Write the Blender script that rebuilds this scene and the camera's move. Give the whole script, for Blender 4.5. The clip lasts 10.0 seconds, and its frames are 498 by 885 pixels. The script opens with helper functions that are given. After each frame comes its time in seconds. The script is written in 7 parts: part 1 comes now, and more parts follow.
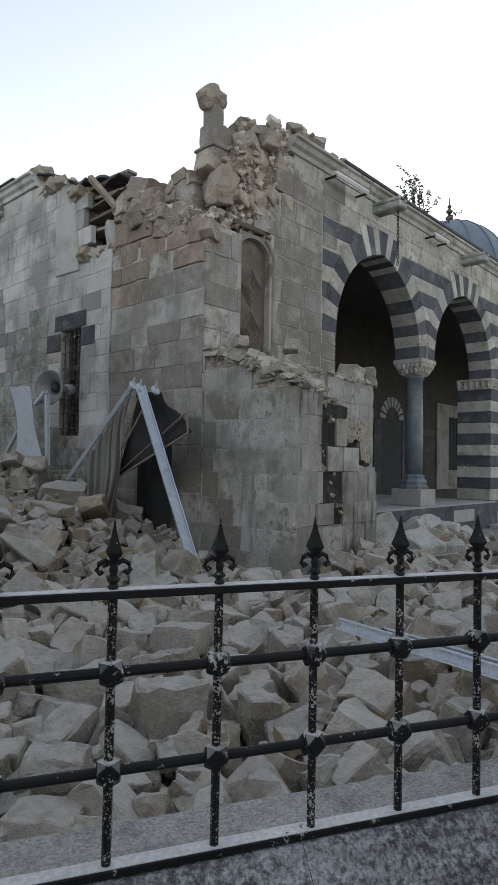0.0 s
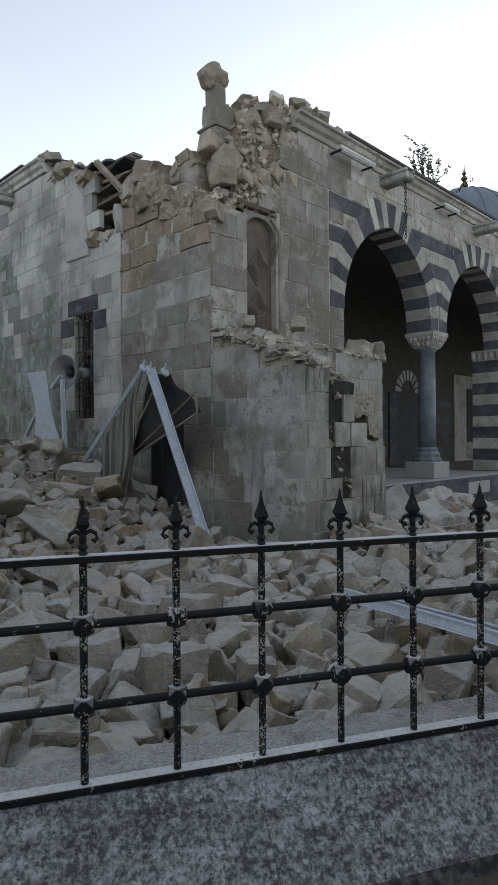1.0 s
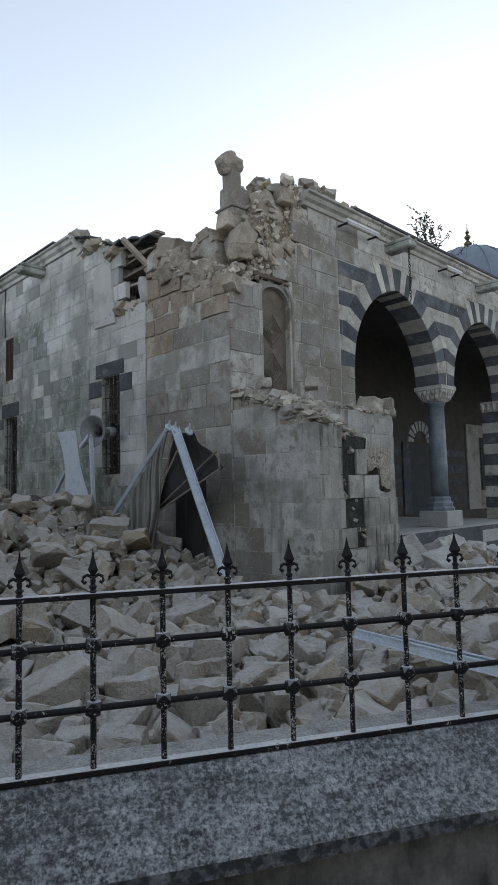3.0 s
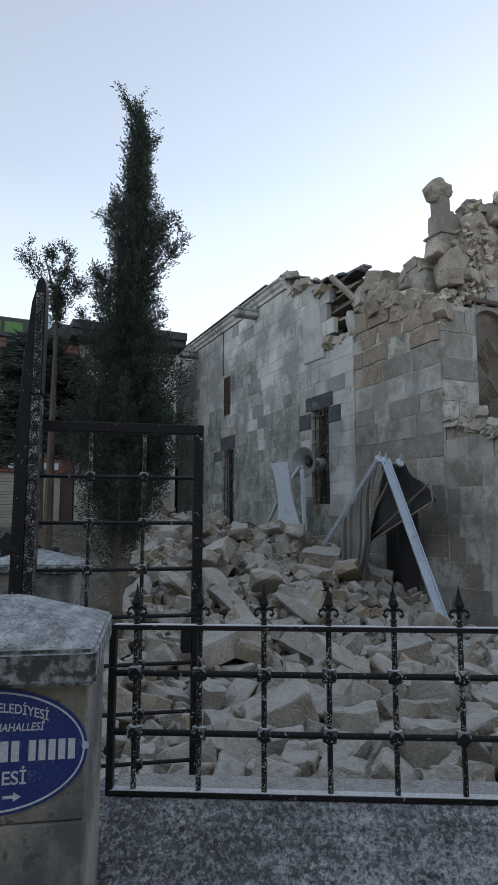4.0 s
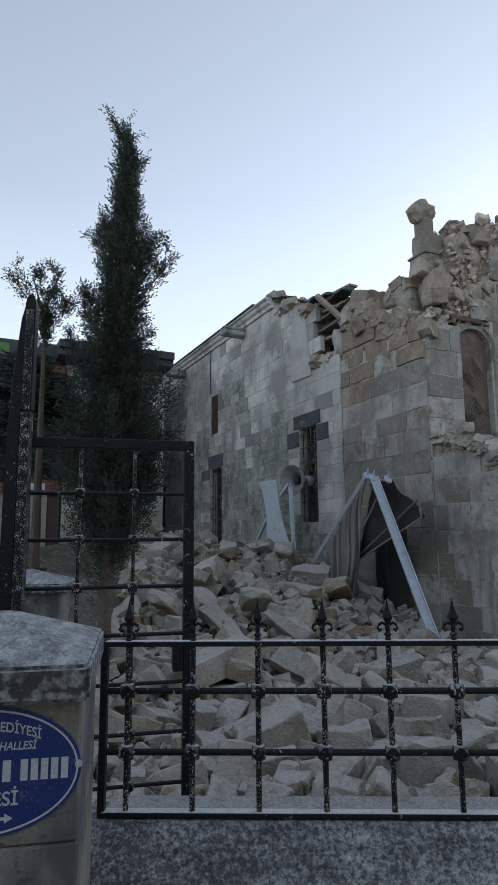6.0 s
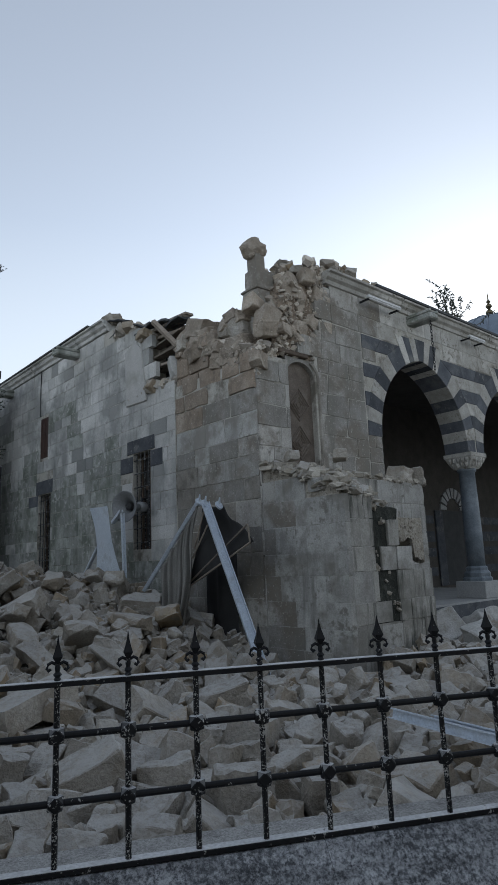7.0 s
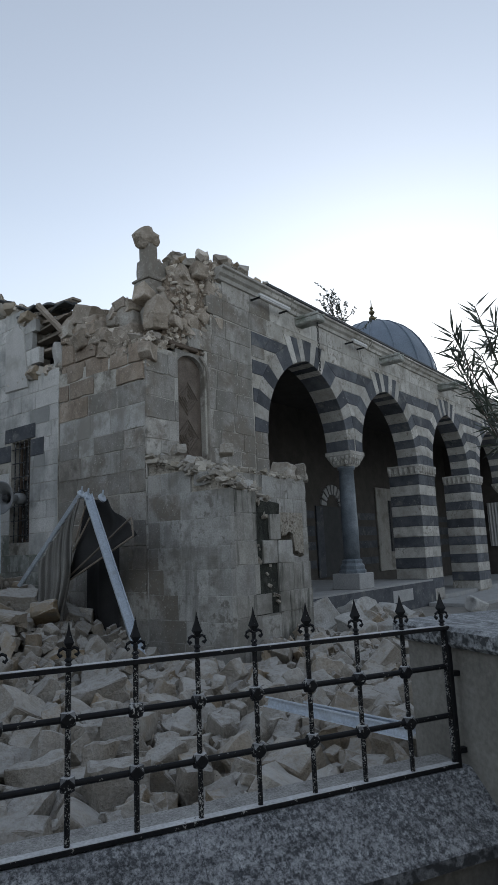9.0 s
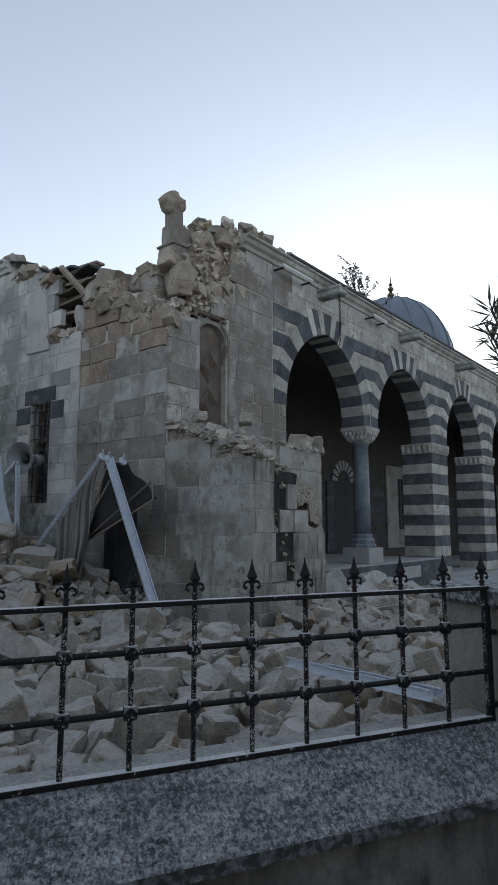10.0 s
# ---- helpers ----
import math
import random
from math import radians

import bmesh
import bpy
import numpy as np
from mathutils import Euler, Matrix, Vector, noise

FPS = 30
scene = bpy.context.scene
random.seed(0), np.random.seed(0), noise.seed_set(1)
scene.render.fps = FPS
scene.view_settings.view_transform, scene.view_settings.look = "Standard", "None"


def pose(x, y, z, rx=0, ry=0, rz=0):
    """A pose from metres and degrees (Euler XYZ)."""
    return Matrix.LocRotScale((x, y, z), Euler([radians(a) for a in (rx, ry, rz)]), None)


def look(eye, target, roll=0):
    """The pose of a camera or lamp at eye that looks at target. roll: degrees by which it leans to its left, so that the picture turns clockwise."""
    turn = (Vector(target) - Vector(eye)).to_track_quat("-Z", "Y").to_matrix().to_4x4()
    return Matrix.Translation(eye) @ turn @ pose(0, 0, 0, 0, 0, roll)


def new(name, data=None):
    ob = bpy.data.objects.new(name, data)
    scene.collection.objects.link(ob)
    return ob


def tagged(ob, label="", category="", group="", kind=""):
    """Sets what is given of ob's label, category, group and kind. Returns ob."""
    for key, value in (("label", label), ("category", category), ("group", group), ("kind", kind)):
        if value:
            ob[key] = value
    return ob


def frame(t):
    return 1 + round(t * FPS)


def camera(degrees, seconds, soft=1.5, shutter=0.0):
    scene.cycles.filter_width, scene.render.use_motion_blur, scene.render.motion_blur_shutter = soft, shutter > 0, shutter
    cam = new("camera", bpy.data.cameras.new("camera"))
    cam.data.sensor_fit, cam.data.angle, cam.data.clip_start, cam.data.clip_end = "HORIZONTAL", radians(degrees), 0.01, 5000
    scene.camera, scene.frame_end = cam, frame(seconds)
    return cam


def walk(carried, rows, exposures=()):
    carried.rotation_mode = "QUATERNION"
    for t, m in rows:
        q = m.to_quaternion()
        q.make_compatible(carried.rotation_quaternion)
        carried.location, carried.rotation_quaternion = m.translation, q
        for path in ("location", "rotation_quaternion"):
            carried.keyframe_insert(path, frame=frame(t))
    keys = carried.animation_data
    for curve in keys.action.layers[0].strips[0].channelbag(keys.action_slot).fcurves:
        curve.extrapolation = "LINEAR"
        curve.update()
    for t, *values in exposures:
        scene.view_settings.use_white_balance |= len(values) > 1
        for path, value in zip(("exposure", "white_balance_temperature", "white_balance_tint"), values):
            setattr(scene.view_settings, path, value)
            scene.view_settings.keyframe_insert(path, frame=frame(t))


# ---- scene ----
cam = camera(43.8, 10.0, 1.0)
PATH = [
    (0, (-1.698, -1.258, 1.607), (-1.041, 0.63, 1.673), 1.1),
    (0.5, (-1.642, -1.376, 1.635), (-0.965, 0.499, 1.797), 1.3),
    (1, (-1.596, -1.5, 1.619), (-1.004, 0.41, 1.61), -0.4),
    (1.5, (-1.687, -1.624, 1.637), (-0.973, 0.243, 1.705), 0.9),
    (2, (-1.816, -1.728, 1.613), (-0.934, 0.067, 1.635), 1.0),
    (2.2, (-1.841, -1.775, 1.615), (-0.972, 0.025, 1.687), 1.2),
    (3.3, (-1.814, -2.139, 1.691), (-1.455, -0.179, 1.855), -1.3),
    (3.5, (-1.837, -2.167, 1.704), (-1.607, -0.187, 1.866), -0.3),
    (4, (-1.92, -2.184, 1.706), (-2.022, -0.203, 1.957), 0.1),
    (4.5, (-1.972, -2.187, 1.698), (-2.279, -0.227, 1.95), -0.3),
    (5, (-2.004, -2.211, 1.69), (-2.381, -0.27, 1.989), 0.1),
    (5.2, (-2.006, -2.198, 1.691), (-2.356, -0.254, 2.004), 0.3),
    (6.3, (-1.906, -2.17, 1.686), (-1.817, -0.196, 1.996), -0.7),
    (6.5, (-1.891, -2.156, 1.686), (-1.696, -0.19, 1.998), -0.7),
    (7, (-1.837, -2.155, 1.693), (-1.384, -0.244, 2.075), -2.3),
    (7.5, (-1.817, -2.16, 1.694), (-1.166, -0.308, 2.076), -3.5),
    (8, (-1.82, -2.181, 1.691), (-1.03, -0.377, 2.04), -3.4),
    (8.5, (-1.83, -2.179, 1.693), (-1.079, -0.363, 2.066), -2.7),
    (9, (-1.824, -2.172, 1.691), (-1.03, -0.37, 2.039), -2.4),
    (9.5, (-1.84, -2.156, 1.666), (-1.084, -0.329, 1.967), -2.2),
    (10, (-2.019, -2.137, 1.609), (-1.245, -0.313, 1.876), 0.0),
]
walk(cam, [(t, look(eye, target, roll)) for t, eye, target, roll in PATH],
     [(0.0, 2.0, 7050, 10), (0.5, 1.78, 6900, 9), (1.0, 1.78, 6900, 9), (1.5, 2.03, 6750, 9), (2.2, 2.1, 6650, 9), (3.3, 1.88, 6650, 9), (4.5, 1.88, 6400, 9), (6.5, 1.58, 6450, 9), (8.0, 1.48, 6550, 9), (10.0, 1.52, 6400, 9)])

# ---- world and light: a clear sky just after the sun has gone behind the mosque ----
world = bpy.data.worlds.new("world")
scene.world = world
world.use_nodes = True
wn = world.node_tree
sky = wn.nodes.new("ShaderNodeTexSky")
sky.sky_type, sky.sun_disc = "NISHITA", False
sky.sun_elevation, sky.sun_rotation = radians(9), radians(38)
sky.altitude, sky.air_density, sky.dust_density, sky.ozone_density = 800, 1.0, 1.2, 2.5
wco = wn.nodes.new("ShaderNodeTexCoord")
wsep = wn.nodes.new("ShaderNodeSeparateXYZ")
wn.links.new(wco.outputs["Generated"], wsep.inputs[0])
wramp = wn.nodes.new("ShaderNodeValToRGB")
wn.links.new(wsep.outputs[2], wramp.inputs[0])
for i, (p, c) in enumerate(((0.0, 0.95), (0.2, 0.72), (0.5, 0.16), (1.0, 0.1))):
    e = wramp.color_ramp.elements[i] if i < 2 else wramp.color_ramp.elements.new(p)
    e.position, e.color = p, (c, c, c, 1)
wdot = wn.nodes.new("ShaderNodeVectorMath")
wdot.operation = "DOT_PRODUCT"
wn.links.new(wco.outputs["Generated"], wdot.inputs[0])
wdot.inputs[1].default_value = (math.sin(radians(38)), math.cos(radians(38)), 0.0)
wglow = wn.nodes.new("ShaderNodeMapRange")
wn.links.new(wdot.outputs["Value"], wglow.inputs[0])
for i, v in enumerate((-0.7, 1.0, 1.12, 0.75), 1):
    wglow.inputs[i].default_value = v
wpale = wn.nodes.new("ShaderNodeVectorMath")
wpale.operation = "SCALE"
wpale.inputs[0].default_value = (2.3, 2.5, 2.7)
wn.links.new(wglow.outputs[0], wpale.inputs["Scale"])
wmix = wn.nodes.new("ShaderNodeMix")
wmix.data_type = "RGBA"
wn.links.new(wramp.outputs[0], wmix.inputs[0])
whaze = wn.nodes.new("ShaderNodeHueSaturation")
whaze.inputs["Saturation"].default_value, whaze.inputs["Value"].default_value = 0.53, 0.7
wn.links.new(sky.outputs[0], whaze.inputs["Color"])
wn.links.new(whaze.outputs[0], wmix.inputs[6])
wn.links.new(wpale.outputs[0], wmix.inputs[7])
wn.links.new(wmix.outputs[2], wn.nodes["Background"].inputs[0])
wn.nodes["Background"].inputs[1].default_value = 0.15
sun_data = bpy.data.lights.new("sun", "SUN")
sun_data.energy, sun_data.angle, sun_data.color = 0.5, radians(20), (1.0, 0.95, 0.88)
sun = new("sun", sun_data)
sun.matrix_world = look((12.3, 15.8, 3.2), (0, 0, 0))

# ---- materials ----


def graph(name, rough=0.9, metal=0.0):
    m = bpy.data.materials.new(name)
    m.use_nodes = True
    t = m.node_tree
    b = t.nodes["Principled BSDF"]
    b.inputs["Roughness"].default_value, b.inputs["Metallic"].default_value = rough, metal
    return m, t, b


def node(t, kind, **values):
    n = t.nodes.new(kind)
    for k, v in values.items():
        key = k.replace("_", " ")
        if isinstance(v, bpy.types.NodeSocket):
            t.links.new(v, n.inputs[key])
        else:
            n.inputs[key].default_value = v
    return n


def math_node(t, op, a, b, clamp=False):
    n = t.nodes.new("ShaderNodeMath")
    n.operation, n.use_clamp = op, clamp
    for i, v in enumerate((a, b)):
        if isinstance(v, (int, float)):
            n.inputs[i].default_value = v
        else:
            t.links.new(v, n.inputs[i])
    return n.outputs[0]


def noise_out(t, pos, scale, detail=4.0, rough=0.55, stretch=None):
    if stretch:
        mp = t.nodes.new("ShaderNodeMapping")
        mp.inputs["Scale"].default_value = stretch
        t.links.new(pos, mp.inputs[0])
        pos = mp.outputs[0]
    n = t.nodes.new("ShaderNodeTexNoise")
    n.inputs["Scale"].default_value, n.inputs["Detail"].default_value, n.inputs["Roughness"].default_value = scale, detail, rough
    t.links.new(pos, n.inputs["Vector"])
    return n.outputs["Fac"]


def ramp(t, fac, stops):
    r = t.nodes.new("ShaderNodeValToRGB")
    t.links.new(fac, r.inputs[0])
    e = r.color_ramp.elements
    for i, (p, c) in enumerate(stops):
        s = e[i] if i < 2 else e.new(p)
        s.position, s.color = p, (c, c, c, 1) if isinstance(c, (int, float)) else (*c, 1)
    return r.outputs[0]


def mix(t, fac, a, b, blend="MIX"):
    n = t.nodes.new("ShaderNodeMix")
    n.data_type, n.blend_type = "RGBA", blend
    for sock, v in ((n.inputs[0], fac), (n.inputs[6], a), (n.inputs[7], b)):
        if isinstance(v, bpy.types.NodeSocket):
            t.links.new(v, sock)
        elif isinstance(v, (int, float)):
            sock.default_value = v if sock == n.inputs[0] else (v, v, v, 1)
        else:
            sock.default_value = (*v, 1)
    return n.outputs[2]


def surface(name, cols, scale=3.0, fine=45.0, rough=0.9, bump=0.25, relief=0.02, rand=0.3, stain=None, stain_at=(0.55, 0.7), stain_scale=1.2,
            stain_stretch=None, specks=None, speck_at=(0.62, 0.66), speck_scale=60.0, specks2=None, speck2_at=(0.6, 0.63), speck2_scale=150.0, metal=0.0, island=False, tint=None, tint_rand=(0.6, 0.9),
            shine=0.5, big=0.0, streak=None, streak_at=(0.5, 0.62), streak_scale=3.0, dust=None, top_pale_at=(0.45, 0.95), top_pale_amount=0.8):
    """A worn surface: two scales of colour, random pieces, stains of their own shape, specks, and relief."""
    m, t, b = graph(name, rough, metal)
    b.inputs["Specular IOR Level"].default_value = shine
    geo = t.nodes.new("ShaderNodeNewGeometry")
    pos = geo.outputs["Position"]
    if island:
        rnd = geo.outputs["Random Per Island"]
    else:
        rnd = t.nodes.new("ShaderNodeObjectInfo").outputs["Random"]
    if rand > 0:
        off = t.nodes.new("ShaderNodeVectorMath")
        off.operation = "ADD"
        t.links.new(pos, off.inputs[0])
        sc = t.nodes.new("ShaderNodeVectorMath")
        sc.operation = "SCALE"
        sc.inputs[0].default_value = (13.0, 7.0, 29.0)
        t.links.new(rnd, sc.inputs["Scale"])
        t.links.new(sc.outputs[0], off.inputs[1])
        grain_pos = off.outputs[0]
    else:
        grain_pos = pos
    n1 = noise_out(t, grain_pos, scale, 5.0, 0.6)
    n2 = noise_out(t, grain_pos, fine, 4.0, 0.65)
    stops = [(0.25 + 0.5 * i / max(1, len(cols) - 1), c) for i, c in enumerate(cols)]
    col = ramp(t, n1, stops)
    col = mix(t, 1.0, col, ramp(t, n2, [(0.25, 0.72), (0.75, 1.2)]), "MULTIPLY")
    if tint:
        col = mix(t, ramp(t, rnd, [(tint_rand[0], 0.0), (tint_rand[1], 1.0)]), col, mix(t, 1.0, tint, ramp(t, n2, [(0.25, 0.8), (0.75, 1.15)]), "MULTIPLY"))
    if rand > 0:
        r2 = math_node(t, "FRACT", math_node(t, "MULTIPLY", rnd, 17.31), 0.0)
        col = mix(t, 1.0, col, ramp(t, r2, [(0.0, 1 - rand), (1.0, 1 + rand * 0.55)]), "MULTIPLY")
    if stain:
        n3 = noise_out(t, pos, stain_scale, 6.0, 0.62, stain_stretch)
        col = mix(t, ramp(t, n3, [(stain_at[0], 0.0), (stain_at[1], 1.0)]), col, stain)
    if big:
        n7 = noise_out(t, pos, 0.6, 5.0, 0.6)
        col = mix(t, 1.0, col, ramp(t, n7, [(0.34, 1 - big), (0.66, 1 + big * 0.4)]), "MULTIPLY")
    if streak:
        n8 = noise_out(t, pos, streak_scale, 5.0, 0.65, (1.0, 1.0, 0.12))
        n9 = noise_out(t, pos, 0.8, 3.0, 0.6)
        f8 = math_node(t, "ADD", math_node(t, "MULTIPLY", n8, 0.6), math_node(t, "MULTIPLY", n9, 0.4))
        col = mix(t, ramp(t, f8, [(streak_at[0], 0.0), (streak_at[1], 0.85)]), col, streak)
    if specks:
        n4 = noise_out(t, grain_pos, speck_scale, 3.0, 0.6)
        n5 = noise_out(t, pos, speck_scale * 0.13, 3.0, 0.6)
        f = math_node(t, "ADD", math_node(t, "MULTIPLY", n4, 0.65), math_node(t, "MULTIPLY", n5, 0.35))
        col = mix(t, ramp(t, f, [(speck_at[0], 0.0), (speck_at[1], 1.0)]), col, specks)
    if specks2:
        n6 = noise_out(t, pos, speck2_scale, 3.0, 0.7)
        col = mix(t, ramp(t, n6, [(speck2_at[0], 0.0), (speck2_at[1], 1.0)]), col, specks2)
    # paler upward faces: settled dust, on rubble also light from above painted in
    if dust:
        up = t.nodes.new("ShaderNodeSeparateXYZ")
        t.links.new(geo.outputs["Normal"], up.inputs[0])
        lying = ramp(t, up.outputs[2], [(top_pale_at[0], 0.0), (top_pale_at[1], top_pale_amount)])
        patchy = ramp(t, noise_out(t, pos, 14.0, 4.0, 0.65), [(0.35, 0.25), (0.55, 1.0)])
        col = mix(t, math_node(t, "MULTIPLY", lying, patchy), col, dust)
    t.links.new(col, b.inputs["Base Color"])
    hgt = math_node(t, "ADD", math_node(t, "MULTIPLY", n1, 1.0), math_node(t, "MULTIPLY", n2, 0.45))
    bp = node(t, "ShaderNodeBump", Strength=bump, Distance=relief, Height=hgt)
    t.links.new(bp.outputs[0], b.inputs["Normal"])
    return m


PALE_LOOK = dict(scale=0.9, fine=46, rand=0.16, bump=0.6, relief=0.025, stain=(0.29, 0.292, 0.278), stain_at=(0.48, 0.64), stain_scale=0.9,
                 tint=(0.28, 0.282, 0.27), tint_rand=(0.88, 0.91), specks=(0.3, 0.298, 0.28), speck_at=(0.55, 0.66), speck_scale=7, streak=(0.23, 0.236, 0.222), streak_at=(0.53, 0.66), big=0.16)
PALE_COLS = [(0.479, 0.47, 0.442), (0.604, 0.596, 0.568), (0.688, 0.682, 0.662)]
PALE = surface("pale_limestone", PALE_COLS, **PALE_LOOK)
PALE_REST = surface("pale_limestone_rest", PALE_COLS, island=True, **PALE_LOOK)
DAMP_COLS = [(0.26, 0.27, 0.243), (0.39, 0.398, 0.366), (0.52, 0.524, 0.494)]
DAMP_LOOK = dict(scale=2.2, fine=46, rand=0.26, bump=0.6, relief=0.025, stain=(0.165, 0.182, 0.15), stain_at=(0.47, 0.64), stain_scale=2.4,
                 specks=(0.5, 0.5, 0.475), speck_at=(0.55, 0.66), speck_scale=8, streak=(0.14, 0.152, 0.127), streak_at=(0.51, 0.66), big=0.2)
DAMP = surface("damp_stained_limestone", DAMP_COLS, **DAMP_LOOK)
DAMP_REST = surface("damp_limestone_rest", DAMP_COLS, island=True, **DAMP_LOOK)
BROWN = surface("brown_limestone", [(0.252, 0.193, 0.14), (0.4, 0.322, 0.25), (0.525, 0.45, 0.37)], 1.9, 36, rand=0.26, bump=0.9, relief=0.045,
                stain=(0.232, 0.189, 0.147), stain_at=(0.48, 0.66), stain_scale=1.7, specks=(0.202, 0.167, 0.129), speck_at=(0.55, 0.66), speck_scale=12, specks2=(0.504, 0.454, 0.389), speck2_at=(0.6, 0.72), speck2_scale=26, big=0.15)
GREYBROWN = surface("grey_brown_limestone", [(0.251, 0.234, 0.209), (0.4, 0.381, 0.348), (0.52, 0.504, 0.472)], 1.3, 40, rand=0.36, bump=0.75, relief=0.03, tint=(0.433, 0.417, 0.385), tint_rand=(0.6, 0.75),
                    stain=(0.203, 0.179, 0.148), stain_at=(0.46, 0.58), stain_scale=1.2, specks=(0.212, 0.199, 0.174), speck_at=(0.54, 0.64), speck_scale=9, specks2=(0.482, 0.467, 0.429), speck2_at=(0.6, 0.72), speck2_scale=22,
                    streak=(0.193, 0.185, 0.161), streak_at=(0.5, 0.62), big=0.2)
GREYPALE = surface("pale_grey_ashlar", [(0.366, 0.358, 0.337), (0.482, 0.475, 0.452), (0.578, 0.573, 0.553)], 1.6, 42, rand=0.2, bump=0.7, relief=0.025, stain=(0.299, 0.284, 0.252), stain_at=(0.47, 0.6), stain_scale=1.6,
                   specks=(0.289, 0.277, 0.245), speck_at=(0.55, 0.64), speck_scale=9, streak=(0.24, 0.228, 0.2), streak_at=(0.53, 0.66), big=0.2)
GREYDARK = surface("dark_stained_ashlar", [(0.168, 0.151, 0.129), (0.28, 0.258, 0.224), (0.426, 0.403, 0.364)], 2.2, 42, rand=0.2, bump=0.8, relief=0.03, stain=(0.134, 0.121, 0.101), stain_at=(0.5, 0.66), stain_scale=2.4)
MORTAR = surface("lime_mortar", [(0.358, 0.336, 0.291), (0.526, 0.504, 0.454)], 3.0, 40, rand=0, bump=0.5, relief=0.03, stain=(0.179, 0.162, 0.134), stain_at=(0.5, 0.62), stain_scale=2.2)
CRUMBLE = surface("crumbled_pale_mortar", [(0.268, 0.232, 0.18), (0.432, 0.392, 0.328), (0.587, 0.551, 0.484)], 6.0, 26, rand=0, bump=1.0, relief=0.1, specks=(0.155, 0.131, 0.101), speck_at=(0.55, 0.62), speck_scale=18)
CORE = surface("broken_wall_core", [(0.161, 0.122, 0.086), (0.282, 0.222, 0.165), (0.425, 0.355, 0.283)], 5.5, 24, rand=0, bump=1.0, relief=0.12, specks=(0.101, 0.0806, 0.0605), speck_at=(0.55, 0.62), speck_scale=14, specks2=(0.484, 0.433, 0.368), speck2_at=(0.6, 0.68), speck2_scale=20)
# The pale dusty tops also paint in the sky light on upward faces.
RUBBLE_LOOK = dict(scale=2.6, fine=34, bump=1.0, relief=0.05, stain=(0.3, 0.26, 0.205), stain_at=(0.53, 0.68), stain_scale=2.6, specks=(0.25, 0.225, 0.19), speck_at=(0.57, 0.7), speck_scale=10,
                   dust=(0.5, 0.498, 0.485), top_pale_at=(0.25, 0.9), top_pale_amount=0.65)
RUBBLE_COLS = [(0.225, 0.197, 0.158), (0.385, 0.352, 0.302), (0.52, 0.492, 0.446)]
RUBBLE = surface("rubble_stone", RUBBLE_COLS, rand=0.3, tint=(0.34, 0.265, 0.175), tint_rand=(0.66, 0.96), **RUBBLE_LOOK)
# Debris under the blocks; the shade of the gaps is put into its colour.
GAP_DARK = surface("gap_shade_debris", [(0.06, 0.051, 0.039), (0.12, 0.105, 0.083), (0.2, 0.18, 0.147)], 2.0, 26, rand=0, bump=1.0, relief=0.06, specks=(0.4, 0.365, 0.31), speck_at=(0.59, 0.62), speck_scale=30)
BASALT = surface("dark_basalt", [(0.05, 0.056, 0.066), (0.09, 0.097, 0.11), (0.145, 0.152, 0.165)], 2.8, 50, rand=0.32, bump=0.4, stain=(0.19, 0.188, 0.18), stain_at=(0.56, 0.72), stain_scale=2.6, specks=(0.2, 0.2, 0.195), speck_at=(0.6, 0.66), speck_scale=14)
CREAM = surface("light_arch_stone", [(0.37, 0.353, 0.314), (0.504, 0.487, 0.448), (0.616, 0.599, 0.56)], 2.6, 50, rand=0.22, bump=0.45, relief=0.02, stain=(0.291, 0.274, 0.241), stain_at=(0.48, 0.66), stain_scale=2.2,
                specks=(0.246, 0.23, 0.196), speck_at=(0.56, 0.63), speck_scale=12, streak=(0.269, 0.258, 0.23), streak_at=(0.54, 0.66))
BUTT = surface("grey_stained_ashlar", [(0.3, 0.292, 0.268), (0.455, 0.445, 0.416), (0.585, 0.575, 0.545)], 2.4, 42, rand=0.1, bump=0.8, relief=0.03,
               stain=(0.25, 0.238, 0.208), stain_at=(0.48, 0.64), stain_scale=2.2, specks=(0.21, 0.2, 0.175), speck_at=(0.56, 0.64), speck_scale=9, streak=(0.19, 0.187, 0.168), streak_at=(0.51, 0.63), streak_scale=6.5, big=0.25)
BUTTDARK = surface("black_streaked_ashlar", [(0.254, 0.243, 0.215), (0.376, 0.363, 0.329), (0.489, 0.475, 0.442)], 1.5, 42, rand=0.22, bump=0.5, relief=0.03,
               stain=(0.188, 0.181, 0.158), stain_at=(0.47, 0.66), stain_scale=1.9, streak=(0.047, 0.0508, 0.0404), streak_at=(0.5, 0.6), streak_scale=7.0, specks=(0.235, 0.226, 0.197), speck_at=(0.56, 0.7), speck_scale=9)
# Algae-black crust that also carries the shade of the recesses in its colour.
ALGAE_SHADE = surface("algae_and_recess_shade", [(0.012, 0.014, 0.011), (0.03, 0.033, 0.026), (0.07, 0.073, 0.06)], 6.0, 40, rand=0, bump=1.0, relief=0.05, specks=(0.13, 0.127, 0.108), speck_at=(0.57, 0.68), speck_scale=22)


